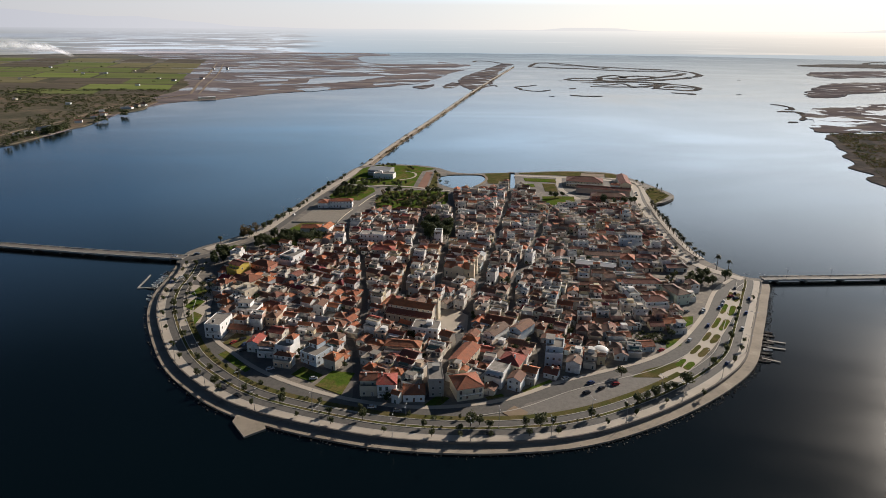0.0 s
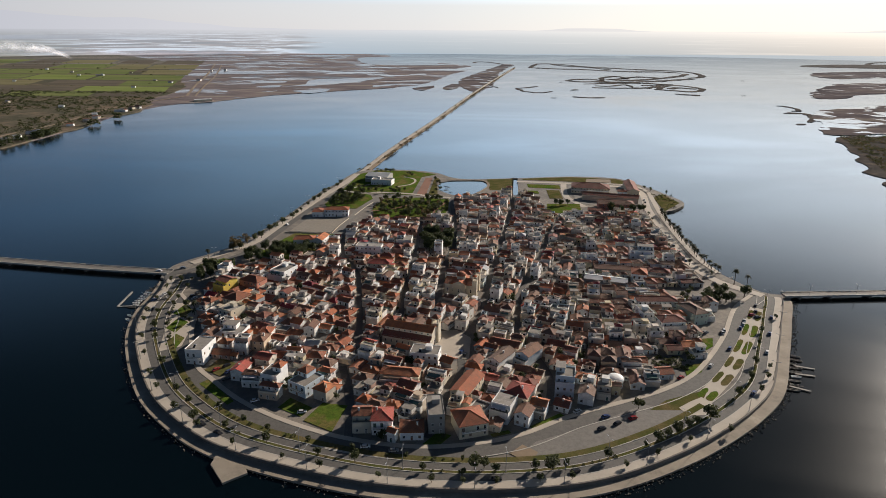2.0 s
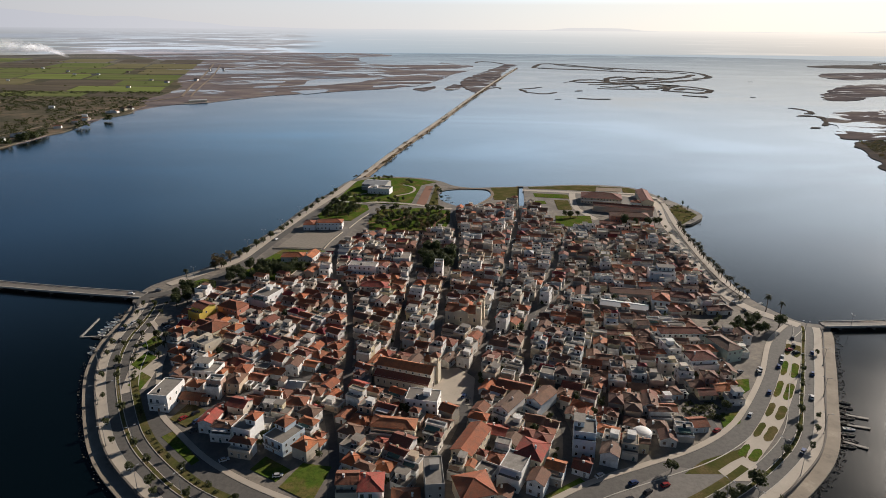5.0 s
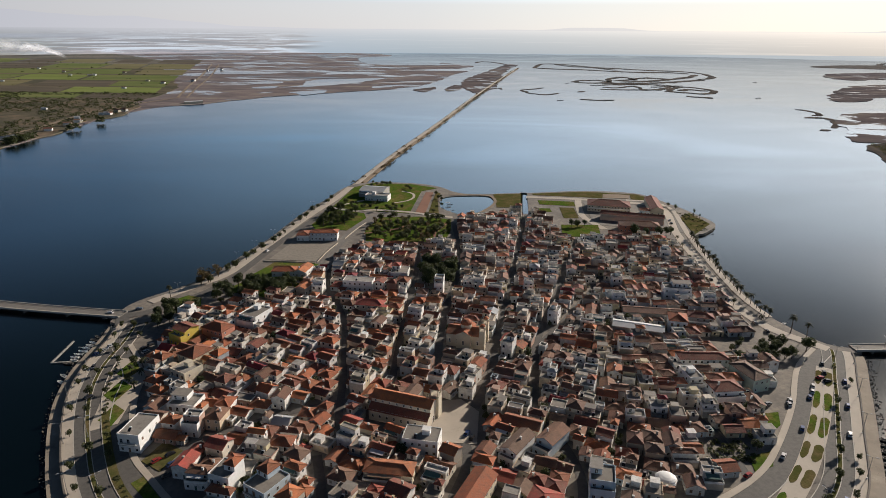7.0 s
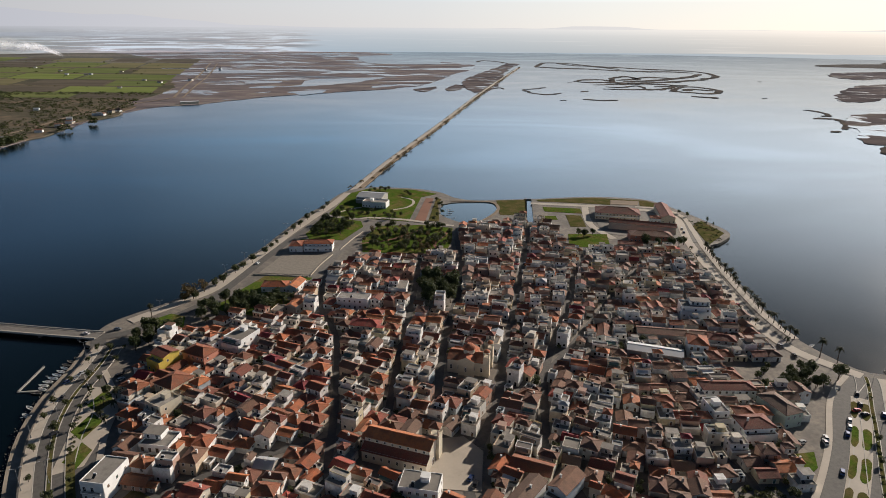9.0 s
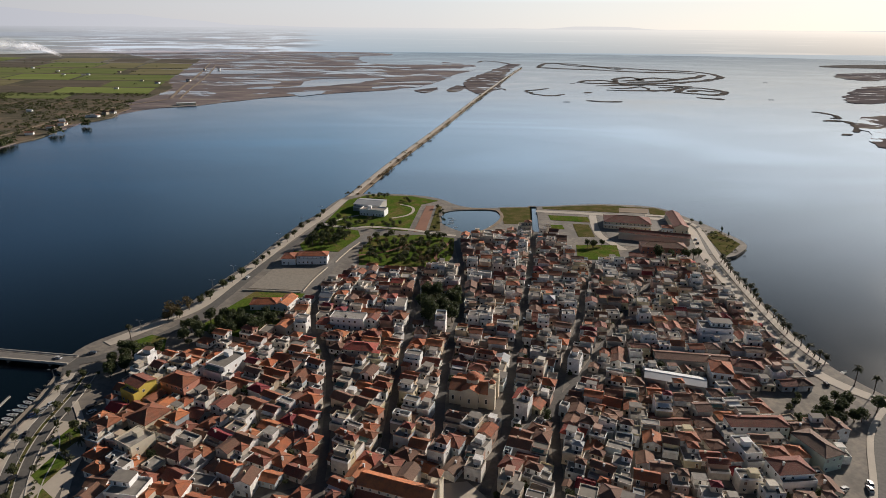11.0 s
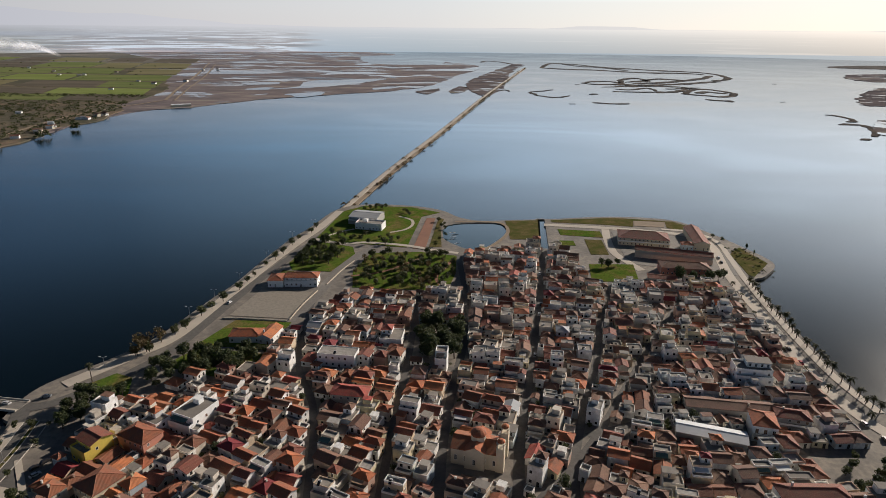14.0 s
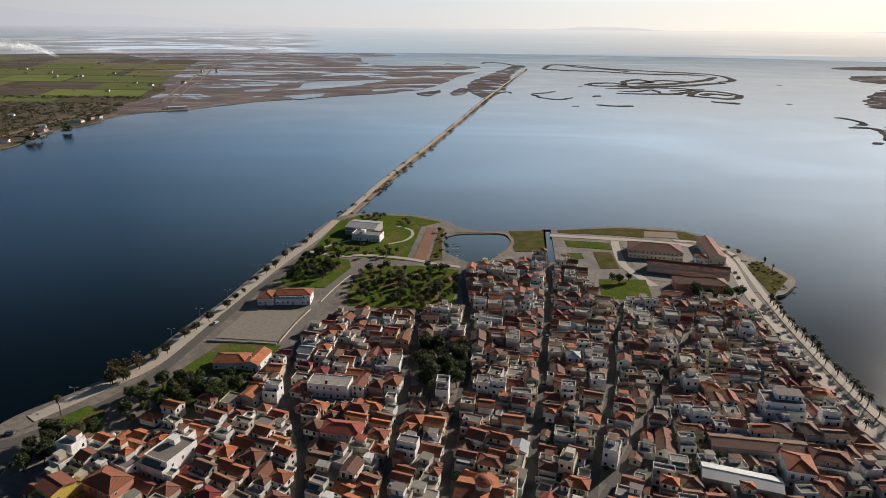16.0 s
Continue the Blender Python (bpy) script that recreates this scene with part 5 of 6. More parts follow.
def domed_church(x, y, rz):
    take(footprint(x, y, 24, 16, rz))
    take(footprint(x + 2, y - 11, 24, 7, rz))
    b = Build()
    b.box(-10, -6, -0.6, 10, 6, 7.5)
    b.box(-4, -7.5, -0.6, 4, 7.5, 8.5)
    for s in (-1, 1):
        b.face([(s * 4, s * 7.5, 8.5), (-s * 4, s * 7.5, 8.5), (0, s * 7.5, 10.3)])
    b.tube((0, 0, 8), (0, 0, 12), 3.0, 3.0, 12)
    ob = tagged(new("church", b.mesh("wall", P_CREAM)), "cream domed church with twin bell towers", "church")
    ob.matrix_basis = pose(x, y, TOWN_Z - 0.3, 0, 0, rz)
    b, _ = roof_build(20, 12, 7.5, "gable", 0.4, 0.3)
    part("nave_roof", b.mesh("nave_roof", TILES), ob)
    b, _ = roof_build(8, 15, 8.5, "gable", 0.45, 0.3)
    part("transept_roof", b.mesh("transept_roof", TILES), ob)
    b = Build()
    b.dome((0, 0, 12), 3.3, 2.6)
    part("dome", b.mesh("dome", TILES), ob, "red tiled dome on a round drum")
    for yy in (-5, 5):
        b = Build()
        b.box(8.4, yy - 1.6, -0.6, 11.6, yy + 1.6, 11.2)
        for px in (8.5, 11.0):
            for py in (yy - 1.5, yy + 1.0):
                b.box(px, py, 11.2, px + 0.5, py + 0.5, 13.4)
        b.box(8.3, yy - 1.7, 13.4, 11.7, yy + 1.7, 13.7)
        tw = part("bell_tower", b.mesh("bell_tower", P_CREAM), ob)
        b = Build()
        b.dome((10, yy, 13.7), 1.6, 1.3, 0, 10, 3)
        part("tower_roof", b.mesh("tower_roof", TILES), tw)
    for j in range(5):
        part("window", WINDOW, ob, "", Matrix.Translation((-8 + j * 3.9, -7.5 if j == 2 else -6, 2.2)) @ Matrix.Diagonal((1.1, 1, 2.6, 1)))
    return ob


church(-18, 338, -19)
domed_church(12, 409, -14)


def round_house(x, y):
    take(footprint(x, y, 8.5, 8.5, 0))
    b = Build()
    b.tube((0, 0, -0.6), (0, 0, 4.2), 3.8, 3.8, 20)
    b.tube((0, 0, 4.2), (0, 0, 4.5), 4.1, 4.1, 20)
    ob = tagged(new("round_pavilion", b.mesh("wall", P_WHITE)), "round white pavilion with pale domed roof", "pavilion")
    ob.matrix_basis = pose(x, y, TOWN_Z - 0.3)
    b = Build()
    b.dome((0, 0, 4.5), 3.9, 1.5, 0, 20, 4)
    part("dome", b.mesh("dome", WHITE), ob)
    for j in range(7):
        u = radians(-160 + j * 23)
        part("window", WINDOW, ob, "", pose(3.8 * math.cos(u), 3.8 * math.sin(u), 1.2, 0, 0, math.degrees(u) + 90) @ Matrix.Diagonal((1.2, 1, 1.8, 1)))


round_house(85, 293)


# the rest of the town, packed lot by lot; the quarters furthest off are one joined mass
rng = random.Random(7)
ROOF_WORDS = {"hip": "hipped tile roof", "gable": "gabled tile roof", "flat": "flat concrete roof"}
lots = []
for wmin, wmax, dmin, dmax, step in ((6.4, 9.8, 5.8, 7.6, 1.6), (4.6, 6.4, 4.4, 6.0, 1.4), (3.0, 4.2, 3.0, 4.2, 1.3)):
    y = 246.0
    while y < 668:
        x = -154.0
        while x < 190:
            px, py = x + rng.uniform(-0.5, 0.5), y + rng.uniform(-0.5, 0.5)
            x += step
            if not inside((px, py), TOWN):
                continue
            w, d = rng.uniform(wmin, wmax), rng.uniform(dmin, dmax)
            if rng.random() < 0.4:
                w, d = d, w
            f = footprint(px, py, w + 0.1, d + 0.15, turn_at(px, py) + rng.uniform(-6, 6))
            if clash(f):
                continue
            take(f)
            lots.append((px, py, w, d, math.degrees(math.atan2(f[1].y, f[1].x)), wmin))
        y += step
gardens = [q for q in lots if q[5] < 4 and rng.random() < 0.5]
lots = [q for q in lots if q not in gardens]
FAR = Build()
FAR_TONE = []
FAR_MATS = [PLASTER, TILES, OLD_TILES, FLAT, GLASS, DARK_TILES, SHEET_RED, SHEET_GREY, P_WHITE]


def far_house(px, py, w, d, h, rz, roof, tile, pitch):
    tone, m = rng.random(), pose(px, py, TOWN_Z - 0.3, 0, 0, rz)
    terrace = rng.uniform(1.6, 2.8) if h > 5 and d > 5.4 and rng.random() < 0.45 else 0.0
    if terrace:
        d -= terrace
        m = m @ Matrix.Translation((0, terrace / 2, 0))
        lo, y0 = h - 2.75, -d / 2 - terrace
        FAR.box(-w / 2 + 0.01, y0, -0.6, w / 2 - 0.01, -d / 2, lo, 0, m)
        FAR.box(-w / 2 + 0.16, y0 + 0.16, lo, w / 2 - 0.16, -d / 2, lo + 0.05, 3, m)
        for x0, y0a, x1, y1a in ((-w / 2, y0, w / 2, y0 + 0.14), (-w / 2, y0 + 0.14, -w / 2 + 0.14, -d / 2), (w / 2 - 0.14, y0 + 0.14, w / 2, -d / 2)):
            FAR.box(x0, y0a, lo, x1, y1a, lo + 0.95, rng.choice((0, 8)), m)
        for u in range(max(1, int(w / 2.6))):
            FAR.box(-0.5, -0.05, 0, 0.5, 0.02, 1, 4, m @ Matrix.Translation((-w / 2 + w * (u + 0.5) / max(1, int(w / 2.6)), y0, max(0.3, lo - 2.1))) @ Matrix.Diagonal((1.0, 1, 1.5, 1)))
    FAR.box(-w / 2, -d / 2, -0.6, w / 2, d / 2, h, 0, m)
    if roof == "flat":
        q = rng.uniform(0.3, 0.8)
        for x0, y0, x1, y1 in ((-w / 2, -d / 2, w / 2, -d / 2 + 0.2), (-w / 2, d / 2 - 0.2, w / 2, d / 2),
                               (-w / 2, -d / 2 + 0.2, -w / 2 + 0.2, d / 2 - 0.2), (w / 2 - 0.2, -d / 2 + 0.2, w / 2, d / 2 - 0.2)):
            FAR.box(x0, y0, h, x1, y1, h + q, 0, m)
        FAR.box(-w / 2 + 0.2, -d / 2 + 0.2, h, w / 2 - 0.2, d / 2 - 0.2, h + 0.06, 3, m)
        for _ in range(rng.choice((0, 1, 1, 2))):
            tx, ty = rng.uniform(-0.35, 0.35) * w, rng.uniform(-0.4, -0.1) * d
            FAR.box(tx - 0.6, ty - 0.3, h + 0.06, tx + 0.6, ty + 0.3, h + rng.uniform(0.9, 1.5), rng.choice((8, 4, 7)), m)
        if rng.random() < 0.6 and min(w, d) > 5:
            sx, hw = rng.uniform(-0.15, 0.15) * w, w * rng.uniform(0.18, 0.3)
            FAR.box(sx - hw, 0, h, sx + hw, d / 2 - 0.3, h + 2.5, 0, m)
            FAR.box(sx - hw - 0.3, -0.5, h + 2.5, sx + hw + 0.3, d / 2 - 0.2, h + 2.66, rng.choice((3, 3, 1, 2)), m)
    if h > 5 and not terrace and rng.random() < 0.6:
        FAR.box(-w * 0.42, -d / 2 - 1.1, 2.85, w * 0.42, -d / 2, 3.0, 0, m)
        FAR.box(-w * 0.42, -d / 2 - 1.1, 3.0, w * 0.42, -d / 2 - 1.0, 3.75, 0, m)
    if roof != "flat":
        rb, rise = roof_build(w, d, h, roof, pitch, 0.4)
        if roof == "gable":
            s = [(w / 2, -d / 2, h), (w / 2, d / 2, h), (w / 2, 0, h + rise)] if w >= d else [(-w / 2, -d / 2, h), (w / 2, -d / 2, h), (0, -d / 2, h + rise)]
            for sg in (1, -1):
                FAR.face([tuple(m @ Vector((sg * p[0], sg * p[1], p[2]))) for p in s], 0)
        k0 = len(FAR.v)
        FAR.v.extend(tuple(m @ Vector(p)) for p in rb.v)
        FAR.f.extend(tuple(k0 + i for i in f) for f in rb.f)
        FAR.i.extend([FAR_MATS.index(tile)] * len(rb.f))
    floors = max(1, int(h / 2.9))
    for fy, ln, m0 in ((0, w, pose(0, -d / 2, 0)), (1, d, pose(-w / 2, 0, 0, 0, 0, -90)), (1, d, pose(w / 2, 0, 0, 0, 0, 90))):
        nn = max(1, int(ln / 2.8))
        for f in range(floors):
            for j in range(nn):
                if rng.random() < 0.25:
                    continue
                FAR.box(-0.5, -0.05, 0, 0.5, 0.02, 1, 4, m @ m0 @ Matrix.Translation((-ln / 2 + ln * (j + 0.5) / nn, 0, f * h / floors + 0.9)) @ Matrix.Diagonal((1.0, 1, 1.4, 1)))
    FAR_TONE.extend([tone] * (len(FAR.f) - len(FAR_TONE)))


lots.sort(key=lambda q: q[1])
for number, (px, py, w, d, rz, size) in enumerate(lots):
    tiled = 0.70 if px < 10 or py < 330 else 0.55
    roof = ("hip" if rng.random() < 0.45 else "gable") if rng.random() < tiled else "flat"
    h = rng.choice((3.0, 3.4, 5.4, 5.8, 6.2, 6.6, 7.8, 8.6)) if size > 7 else (rng.choice((2.9, 3.2, 3.4, 5.6, 6.0)) if size > 5 else rng.choice((2.3, 2.6, 3.0, 5.2)))
    if roof == "flat" and size > 5 and rng.random() < 0.25:
        h += 2.6
    tile = TILES if rng.random() < (0.62 if px < 20 and py < 500 else 0.28) else (OLD_TILES if rng.random() < 0.75 else DARK_TILES)
    if rng.random() < 0.04:
        tile = rng.choice((SHEET_RED, SHEET_RED, SHEET_GREY))
    pitch = rng.uniform(0.36, 0.5)
    balcony = h > 5 and rng.random() < 0.5
    if py < 432:
        house(px, py, w, d, h, rz, roof, PLASTER, tile,
              ("low " if h < 3.6 else ("tall " if h > 8 else "two-storey ")) + "plastered town house with " + ROOF_WORDS[roof], pitch, py < 388, balcony, rng=rng)
    else:
        far_house(px, py, w, d, h, rz, roof, tile, pitch)
me = FAR.mesh("town_houses", FAR_MATS)
me.attributes.new("tone", "FLOAT", "FACE").data.foreach_set("value", FAR_TONE)
tagged(new("town_houses", me), "dense far quarter of plastered houses with tile and flat roofs", "houses", kind="stuff")


# ---- trees and shrubs ----
def blob_crown(rng, w, h, base, lobes, leaves, size):
    """Many small leaf clumps round a few lobes, with gaps and an uneven outline."""
    b = Build()
    heads = [(Vector((0, 0, base + h * 0.55)), w * 0.36, h * 0.42)]
    for _ in range(lobes):
        u, r = rng.uniform(0, 2 * math.pi), rng.uniform(0.16, 0.34) * w
        heads.append((Vector((r * math.cos(u), r * math.sin(u), base + h * rng.uniform(0.3, 0.8))), w * rng.uniform(0.16, 0.26), h * rng.uniform(0.16, 0.28)))
    for _ in range(leaves):
        c, rw, rh = heads[rng.randrange(len(heads))]
        d = Vector((rng.gauss(0, 1), rng.gauss(0, 1), rng.gauss(0, 1))).normalized()
        p = c + Vector((d.x * rw, d.y * rw, d.z * rh)) * rng.uniform(0.75, 1.08)
        s = size * rng.uniform(0.6, 1.3)
        q = Euler((rng.uniform(-0.9, 0.9), rng.uniform(-0.9, 0.9), rng.uniform(0, 6.3))).to_matrix()
        pts = [p + q @ Vector(v) * s for v in ((-0.5, -0.35, 0), (0.15, -0.55, 0.12), (0.6, 0.1, -0.05), (0.1, 0.5, 0.15), (-0.5, 0.3, 0.0))]
        b.face([tuple(v) for v in pts])
    return b


def trunk_build(rng, h, r, w):
    b = Build()
    lean = Vector((rng.uniform(-0.06, 0.06) * h, rng.uniform(-0.06, 0.06) * h, h * 0.6))
    b.tube((0, 0, -0.4), tuple(lean), r, r * 0.6, 7)
    for j in range(4):
        u = j * 1.57 + rng.uniform(-0.4, 0.4)
        b.tube(tuple(lean * rng.uniform(0.7, 1)), (w * 0.27 * math.cos(u), w * 0.27 * math.sin(u), h * rng.uniform(0.8, 1.1)), r * 0.45, r * 0.12, 5)
    return b


def tree_kind(seed, h, w, leaf, lobes=7, leaves=420, size=0.55, label=""):
    rng = random.Random(seed)
    base = h * 0.24
    return (trunk_build(rng, h * 0.6, 0.035 * h, w).mesh("trunk", BARK), blob_crown(rng, w, h - base, base, lobes, leaves, size).mesh("crown", leaf), label)


ROUND = [tree_kind(s, 5.2, 4.4, LEAF, 7, 380, 0.5, "small round-crowned street tree") for s in (1, 2, 3)]
OLIVE = [tree_kind(s, 5.0, 4.8, LEAF, 9, 380, 0.52, "olive tree with grey-green crown") for s in (11, 12, 13)]
PINE = [tree_kind(s, 8.5, 7.0, LEAF_PINE, 10, 650, 0.65, "dark broad-crowned pine tree") for s in (21, 22, 23)]
BROWN = [tree_kind(s, 5.0, 4.0, LEAF_DRY, 6, 260, 0.45, "thin tree with brown autumn leaves") for s in (31, 32)]
CYPRESS = [tree_kind(41, 9.0, 2.6, LEAF_PINE, 5, 420, 0.45, "slim dark cypress with narrow crown")]


def palm_kind(seed, h):
    rng = random.Random(seed)
    t = Build()
    t.tube((0, 0, -0.3), (0.15, 0.1, h * 0.5), 0.30, 0.22, 7)
    t.tube((0.15, 0.1, h * 0.5), (0.1, 0.2, h), 0.22, 0.20, 7)
    b = Build()
    for j in range(30):
        u, el = j * 2.4 + rng.uniform(-0.2, 0.2), rng.uniform(-0.5, 1.1)
        d = Vector((math.cos(u), math.sin(u), 0))
        side = Vector((-d.y, d.x, 0))
        L, prev = rng.uniform(1.9, 2.7), None
        for s in range(5):
            f = s / 4
            p = Vector((0.1, 0.2, h)) + d * L * f * math.cos(el * (1 - 0.5 * f)) + Vector((0, 0, L * (math.sin(el) * f - 0.75 * f * f)))
            wd = 0.34 * math.sin(math.pi * (0.15 + 0.8 * f))
            cur = (p - side * wd + Vector((0, 0, -0.1)), p, p + side * wd + Vector((0, 0, -0.1)))
            if prev:
                b.face([tuple(prev[0]), tuple(prev[1]), tuple(cur[1]), tuple(cur[0])])
                b.face([tuple(prev[1]), tuple(prev[2]), tuple(cur[2]), tuple(cur[1])])
            prev = cur
    return (t.mesh("trunk", BARK), b.mesh("crown", LEAF_PALM), "palm tree with arching fronds")


PALM = [palm_kind(51, 4.2), palm_kind(52, 5.4)]
TALL_PALM = [palm_kind(53, 9.5)]
trees = random.Random(3)
GZ = TOWN_Z - 0.3


def plant(kinds, x, y, scale=1.0, group="trees of the islet", z=GZ, name="tree", category="tree"):
    trunk, crown, label = trees.choice(kinds)
    ob = tagged(new(name, trunk), label, category, group)
    s = scale * trees.uniform(0.85, 1.15)
    ob.matrix_basis = pose(x, y, z, 0, 0, trees.uniform(0, 360)) @ Matrix.Diagonal((s, s, s * trees.uniform(0.9, 1.1), 1))
    part("crown", crown, ob)
    return ob


for d, gap, kinds, s in ((9.6, 15, ROUND, 0.62), (16.3, 19, ROUND, 0.85), (23.2, 13, ROUND, 0.6)):
    ln, run, nxt = offset(front, d), 0.0, 8.0
    for p, q in zip(ln, ln[1:]):
        run += (q - p).length
        if run > nxt:
            nxt = run + gap * trees.uniform(0.6, 1.6)
            if (d > 20 and p.x > 20) or (p.x > 120 and trees.random() < 0.55):
                continue
            plant(kinds, p.x, p.y, s * trees.uniform(0.8, 1.2), "street trees along the boulevard", TOWN_Z - 0.1)
for x, y, s in ((44, 230, 1.35), (92, 248, 1.1), (97, 251, 0.9), (103, 256, 1.05), (108, 258, 1.0), (113, 261, 0.9), (121, 265, 1.45), (13, 230, 1.5), (17, 231, 1.0), (8, 226, 0.8),
                (131, 316, 1.1), (91, 273, 1.2), (126, 256, 0.8), (-111, 262, 1.1), (-160, 380, 1.0)):
    plant(OLIVE if s > 1 else ROUND, x, y, s, "trees round the parking lot", TOWN_Z - 0.2)
for x, y in ((-170, 430), (-165, 434), (-168, 440), (-173, 437), (-161, 440), (-163, 429), (-158, 445), (-166, 446), (-171, 446), (-155, 450), (-168, 424)):
    plant(PINE, x, y, 0.95, "pines by the bridge head")
for j in range(24):
    plant(PINE if j % 3 else OLIVE, trees.uniform(156, 188), trees.uniform(392, 412), trees.uniform(0.6, 0.95), "grove by the east bridge")
plant(PINE, 198, 402, 1.35, "grove by the east bridge")
for x, y in ((-155, 378), (-158, 372), (-152, 370), (-154, 362), (-150, 358)):
    plant(PALM, x, y, 0.9, "palms on the west lawn", TOWN_Z - 0.1, "palm_tree", "palm")
palms = spline([(198, 446), (197, 480), (202, 548), (208, 600)], 5.6)
for p in palms:
    plant(PALM, p.x + trees.uniform(-0.8, 0.8), p.y + trees.uniform(-1, 1), 1.0, "row of palms along the east shore", TOWN_Z - 0.06, "palm_tree", "palm")
for p in spline([(193, 440), (186, 462), (183, 500), (189, 548), (196, 595)], 17):
    plant(PALM, p.x - 1.5, p.y, 0.8, "row of palms along the east shore", GZ, "palm_tree", "palm")
for x, y in ((201, 424), (207, 418), (-176, 462)):
    plant(TALL_PALM, x, y, 1.0, "tall lone palms", GZ, "palm_tree", "palm")


def scatter(poly, n, kinds, smin, smax, group, gap=3.0):
    xs, ys = [p[0] for p in poly], [p[1] for p in poly]
    done, tries = [], 0
    while len(done) < n and tries < n * 30:
        tries += 1
        x, y = trees.uniform(min(xs), max(xs)), trees.uniform(min(ys), max(ys))
        if inside((x, y), poly) and all((x - a) ** 2 + (y - c) ** 2 > gap * gap for a, c in done) and not clash(footprint(x, y, 1, 1, 0)):
            done.append((x, y))
            plant(kinds, x, y, trees.uniform(smin, smax), group)


scatter([(-66, 586), (-4, 582), (2, 612), (3, 646), (-26, 652), (-60, 648), (-68, 612)], 74, OLIVE + OLIVE + BROWN, 0.85, 1.4, "trees of the park", 4.5)
scatter([(-118, 624), (-94, 618), (-80, 650), (-86, 668), (-110, 668)], 30, OLIVE + PINE[:1], 0.8, 1.2, "trees of the park", 4)
scatter([(-108, 684), (-48, 668), (-40, 690), (-104, 700)], 18, OLIVE + ROUND, 0.8, 1.1, "trees of the park", 5)
scatter([(-100, 750), (-56, 770), (-34, 744), (-40, 784), (-84, 788)], 14, OLIVE + ROUND, 0.7, 1.0, "trees of the park", 5)
scatter([(-12, 668), (-2, 668), (-6, 735), (-12, 748)], 7, OLIVE, 0.5, 0.9, "trees of the park", 4)
CELLS.pop((int(-4 // 30), int(509 // 30)), None)
for j in range(44):
    plant(PINE + OLIVE[:1], trees.uniform(-16, 7), trees.uniform(490, 529), trees.uniform(0.8, 1.2), "dark grove in the town")
for x, y in ((-146, 462), (-142, 458), (-150, 468), (-138, 464), (-152, 476), (-148, 482), (-132, 466)):
    plant(PINE + OLIVE, x, y, 0.9, "trees by the lakeside road")
scatter([(-148, 470), (-104, 468), (-98, 494), (-142, 494)], 34, PINE + OLIVE, 0.8, 1.15, "grove by the nursery", 3.2)
for j in range(12):
    plant(OLIVE + PINE, trees.uniform(158, 194), trees.uniform(601, 608), trees.uniform(0.9, 1.2), "trees by the barracks")
for j in range(5):
    plant(PINE, trees.uniform(112, 126), trees.uniform(626, 633), 0.75, "trees by the barracks")
for p in spline([(-166, 486), (-156, 510), (-145, 561), (-138, 590), (-132, 634), (-124, 681), (-116, 716)], 13):
    plant(ROUND + OLIVE, p.x + trees.uniform(-1.5, 1.5), p.y + trees.uniform(-3, 3), trees.uniform(0.9, 1.45), "trees along the lakeside road")
for p in ((-168, 496), (-165, 500), (-163, 492), (-160, 503), (-166, 488)):
    plant(BROWN, p[0], p[1], 1.6, "brown trees by the lake")
for x, y in ((236, 655), (234, 664), (226, 690), (222, 700)):
    plant(CYPRESS if y < 670 else OLIVE, x, y, 0.8, "trees on the east point")
for x, y, w, d, rz, _ in gardens[:90]:
    plant(OLIVE + ROUND + PINE[:1], x, y, trees.uniform(0.45, 0.8), "garden trees between the houses")
scatter([(108, 309), (132, 310), (132, 324), (108, 322)], 6, OLIVE, 0.5, 0.7, "garden trees between the houses", 4)


def shrubs(name, points, kind_leaf, label, smin, smax, per=40):
    """Low bushes that nobody would count, in one mass."""
    r = random.Random(len(points))
    b = Build()
    for x, y, z in points:
        w = r.uniform(smin, smax)
        for _ in range(per):
            d = Vector((r.gauss(0, 1), r.gauss(0, 1), abs(r.gauss(0, 1)))).normalized() * w * r.uniform(0.7, 1.05)
            p = Vector((x + d.x, y + d.y, z + d.z * 0.8))
            q = Euler((r.uniform(-1, 1), r.uniform(-1, 1), r.uniform(0, 6.3))).to_matrix()
            s = w * r.uniform(0.35, 0.6)
            b.face([tuple(p + q @ Vector(v) * s) for v in ((-0.5, -0.4, 0), (0.5, -0.4, 0.1), (0.5, 0.4, 0), (-0.4, 0.5, 0.1))])
    return tagged(new(name, b.mesh(name, kind_leaf)), label, "shrubs", kind="stuff")


r = random.Random(9)
pts = []
ln = spline([(-96, 790), (-85, 822), (-61, 971), (-4, 1280), (97, 1853), (207, 2440), (328, 3075)], 9)
for p in ln:
    if r.random() < 0.45:
        pts.append((p.x - 3.5 + r.uniform(-2.0, 1.5), p.y, 1.0))
    if r.random() < 0.12:
        pts.append((p.x - 13 + r.uniform(-1, 1), p.y, 1.0))
shrubs("causeway_shrubs", pts, LEAF_DRY, "brown scrub along the causeway bank", 1.2, 3.6, 26)
pts = []
for p, q in zip(offset(front, 23.4), offset(front, 24.2)):
    if p.x < 20 and r.random() < 0.5:
        t = p.lerp(q, r.random())
        pts.append((t.x, t.y, TOWN_Z))
for p in offset(front, 16.3):
    if r.random() < 0.25:
        pts.append((p.x, p.y, TOWN_Z - 0.02))
shrubs("verge_shrubs", pts, LEAF, "clipped dark shrubs on the verge", 0.5, 1.1, 30)
pts = [(r.uniform(104, 130), r.uniform(308, 322), GZ) for _ in range(60)] + [(r.uniform(214, 238), r.uniform(618, 675), GZ) for _ in range(40)]
pts += [(x, y, GZ) for x, y, *_ in gardens[90:]]
shrubs("garden_shrubs", pts, LEAF, "wild garden shrubs", 0.6, 1.5, 30)
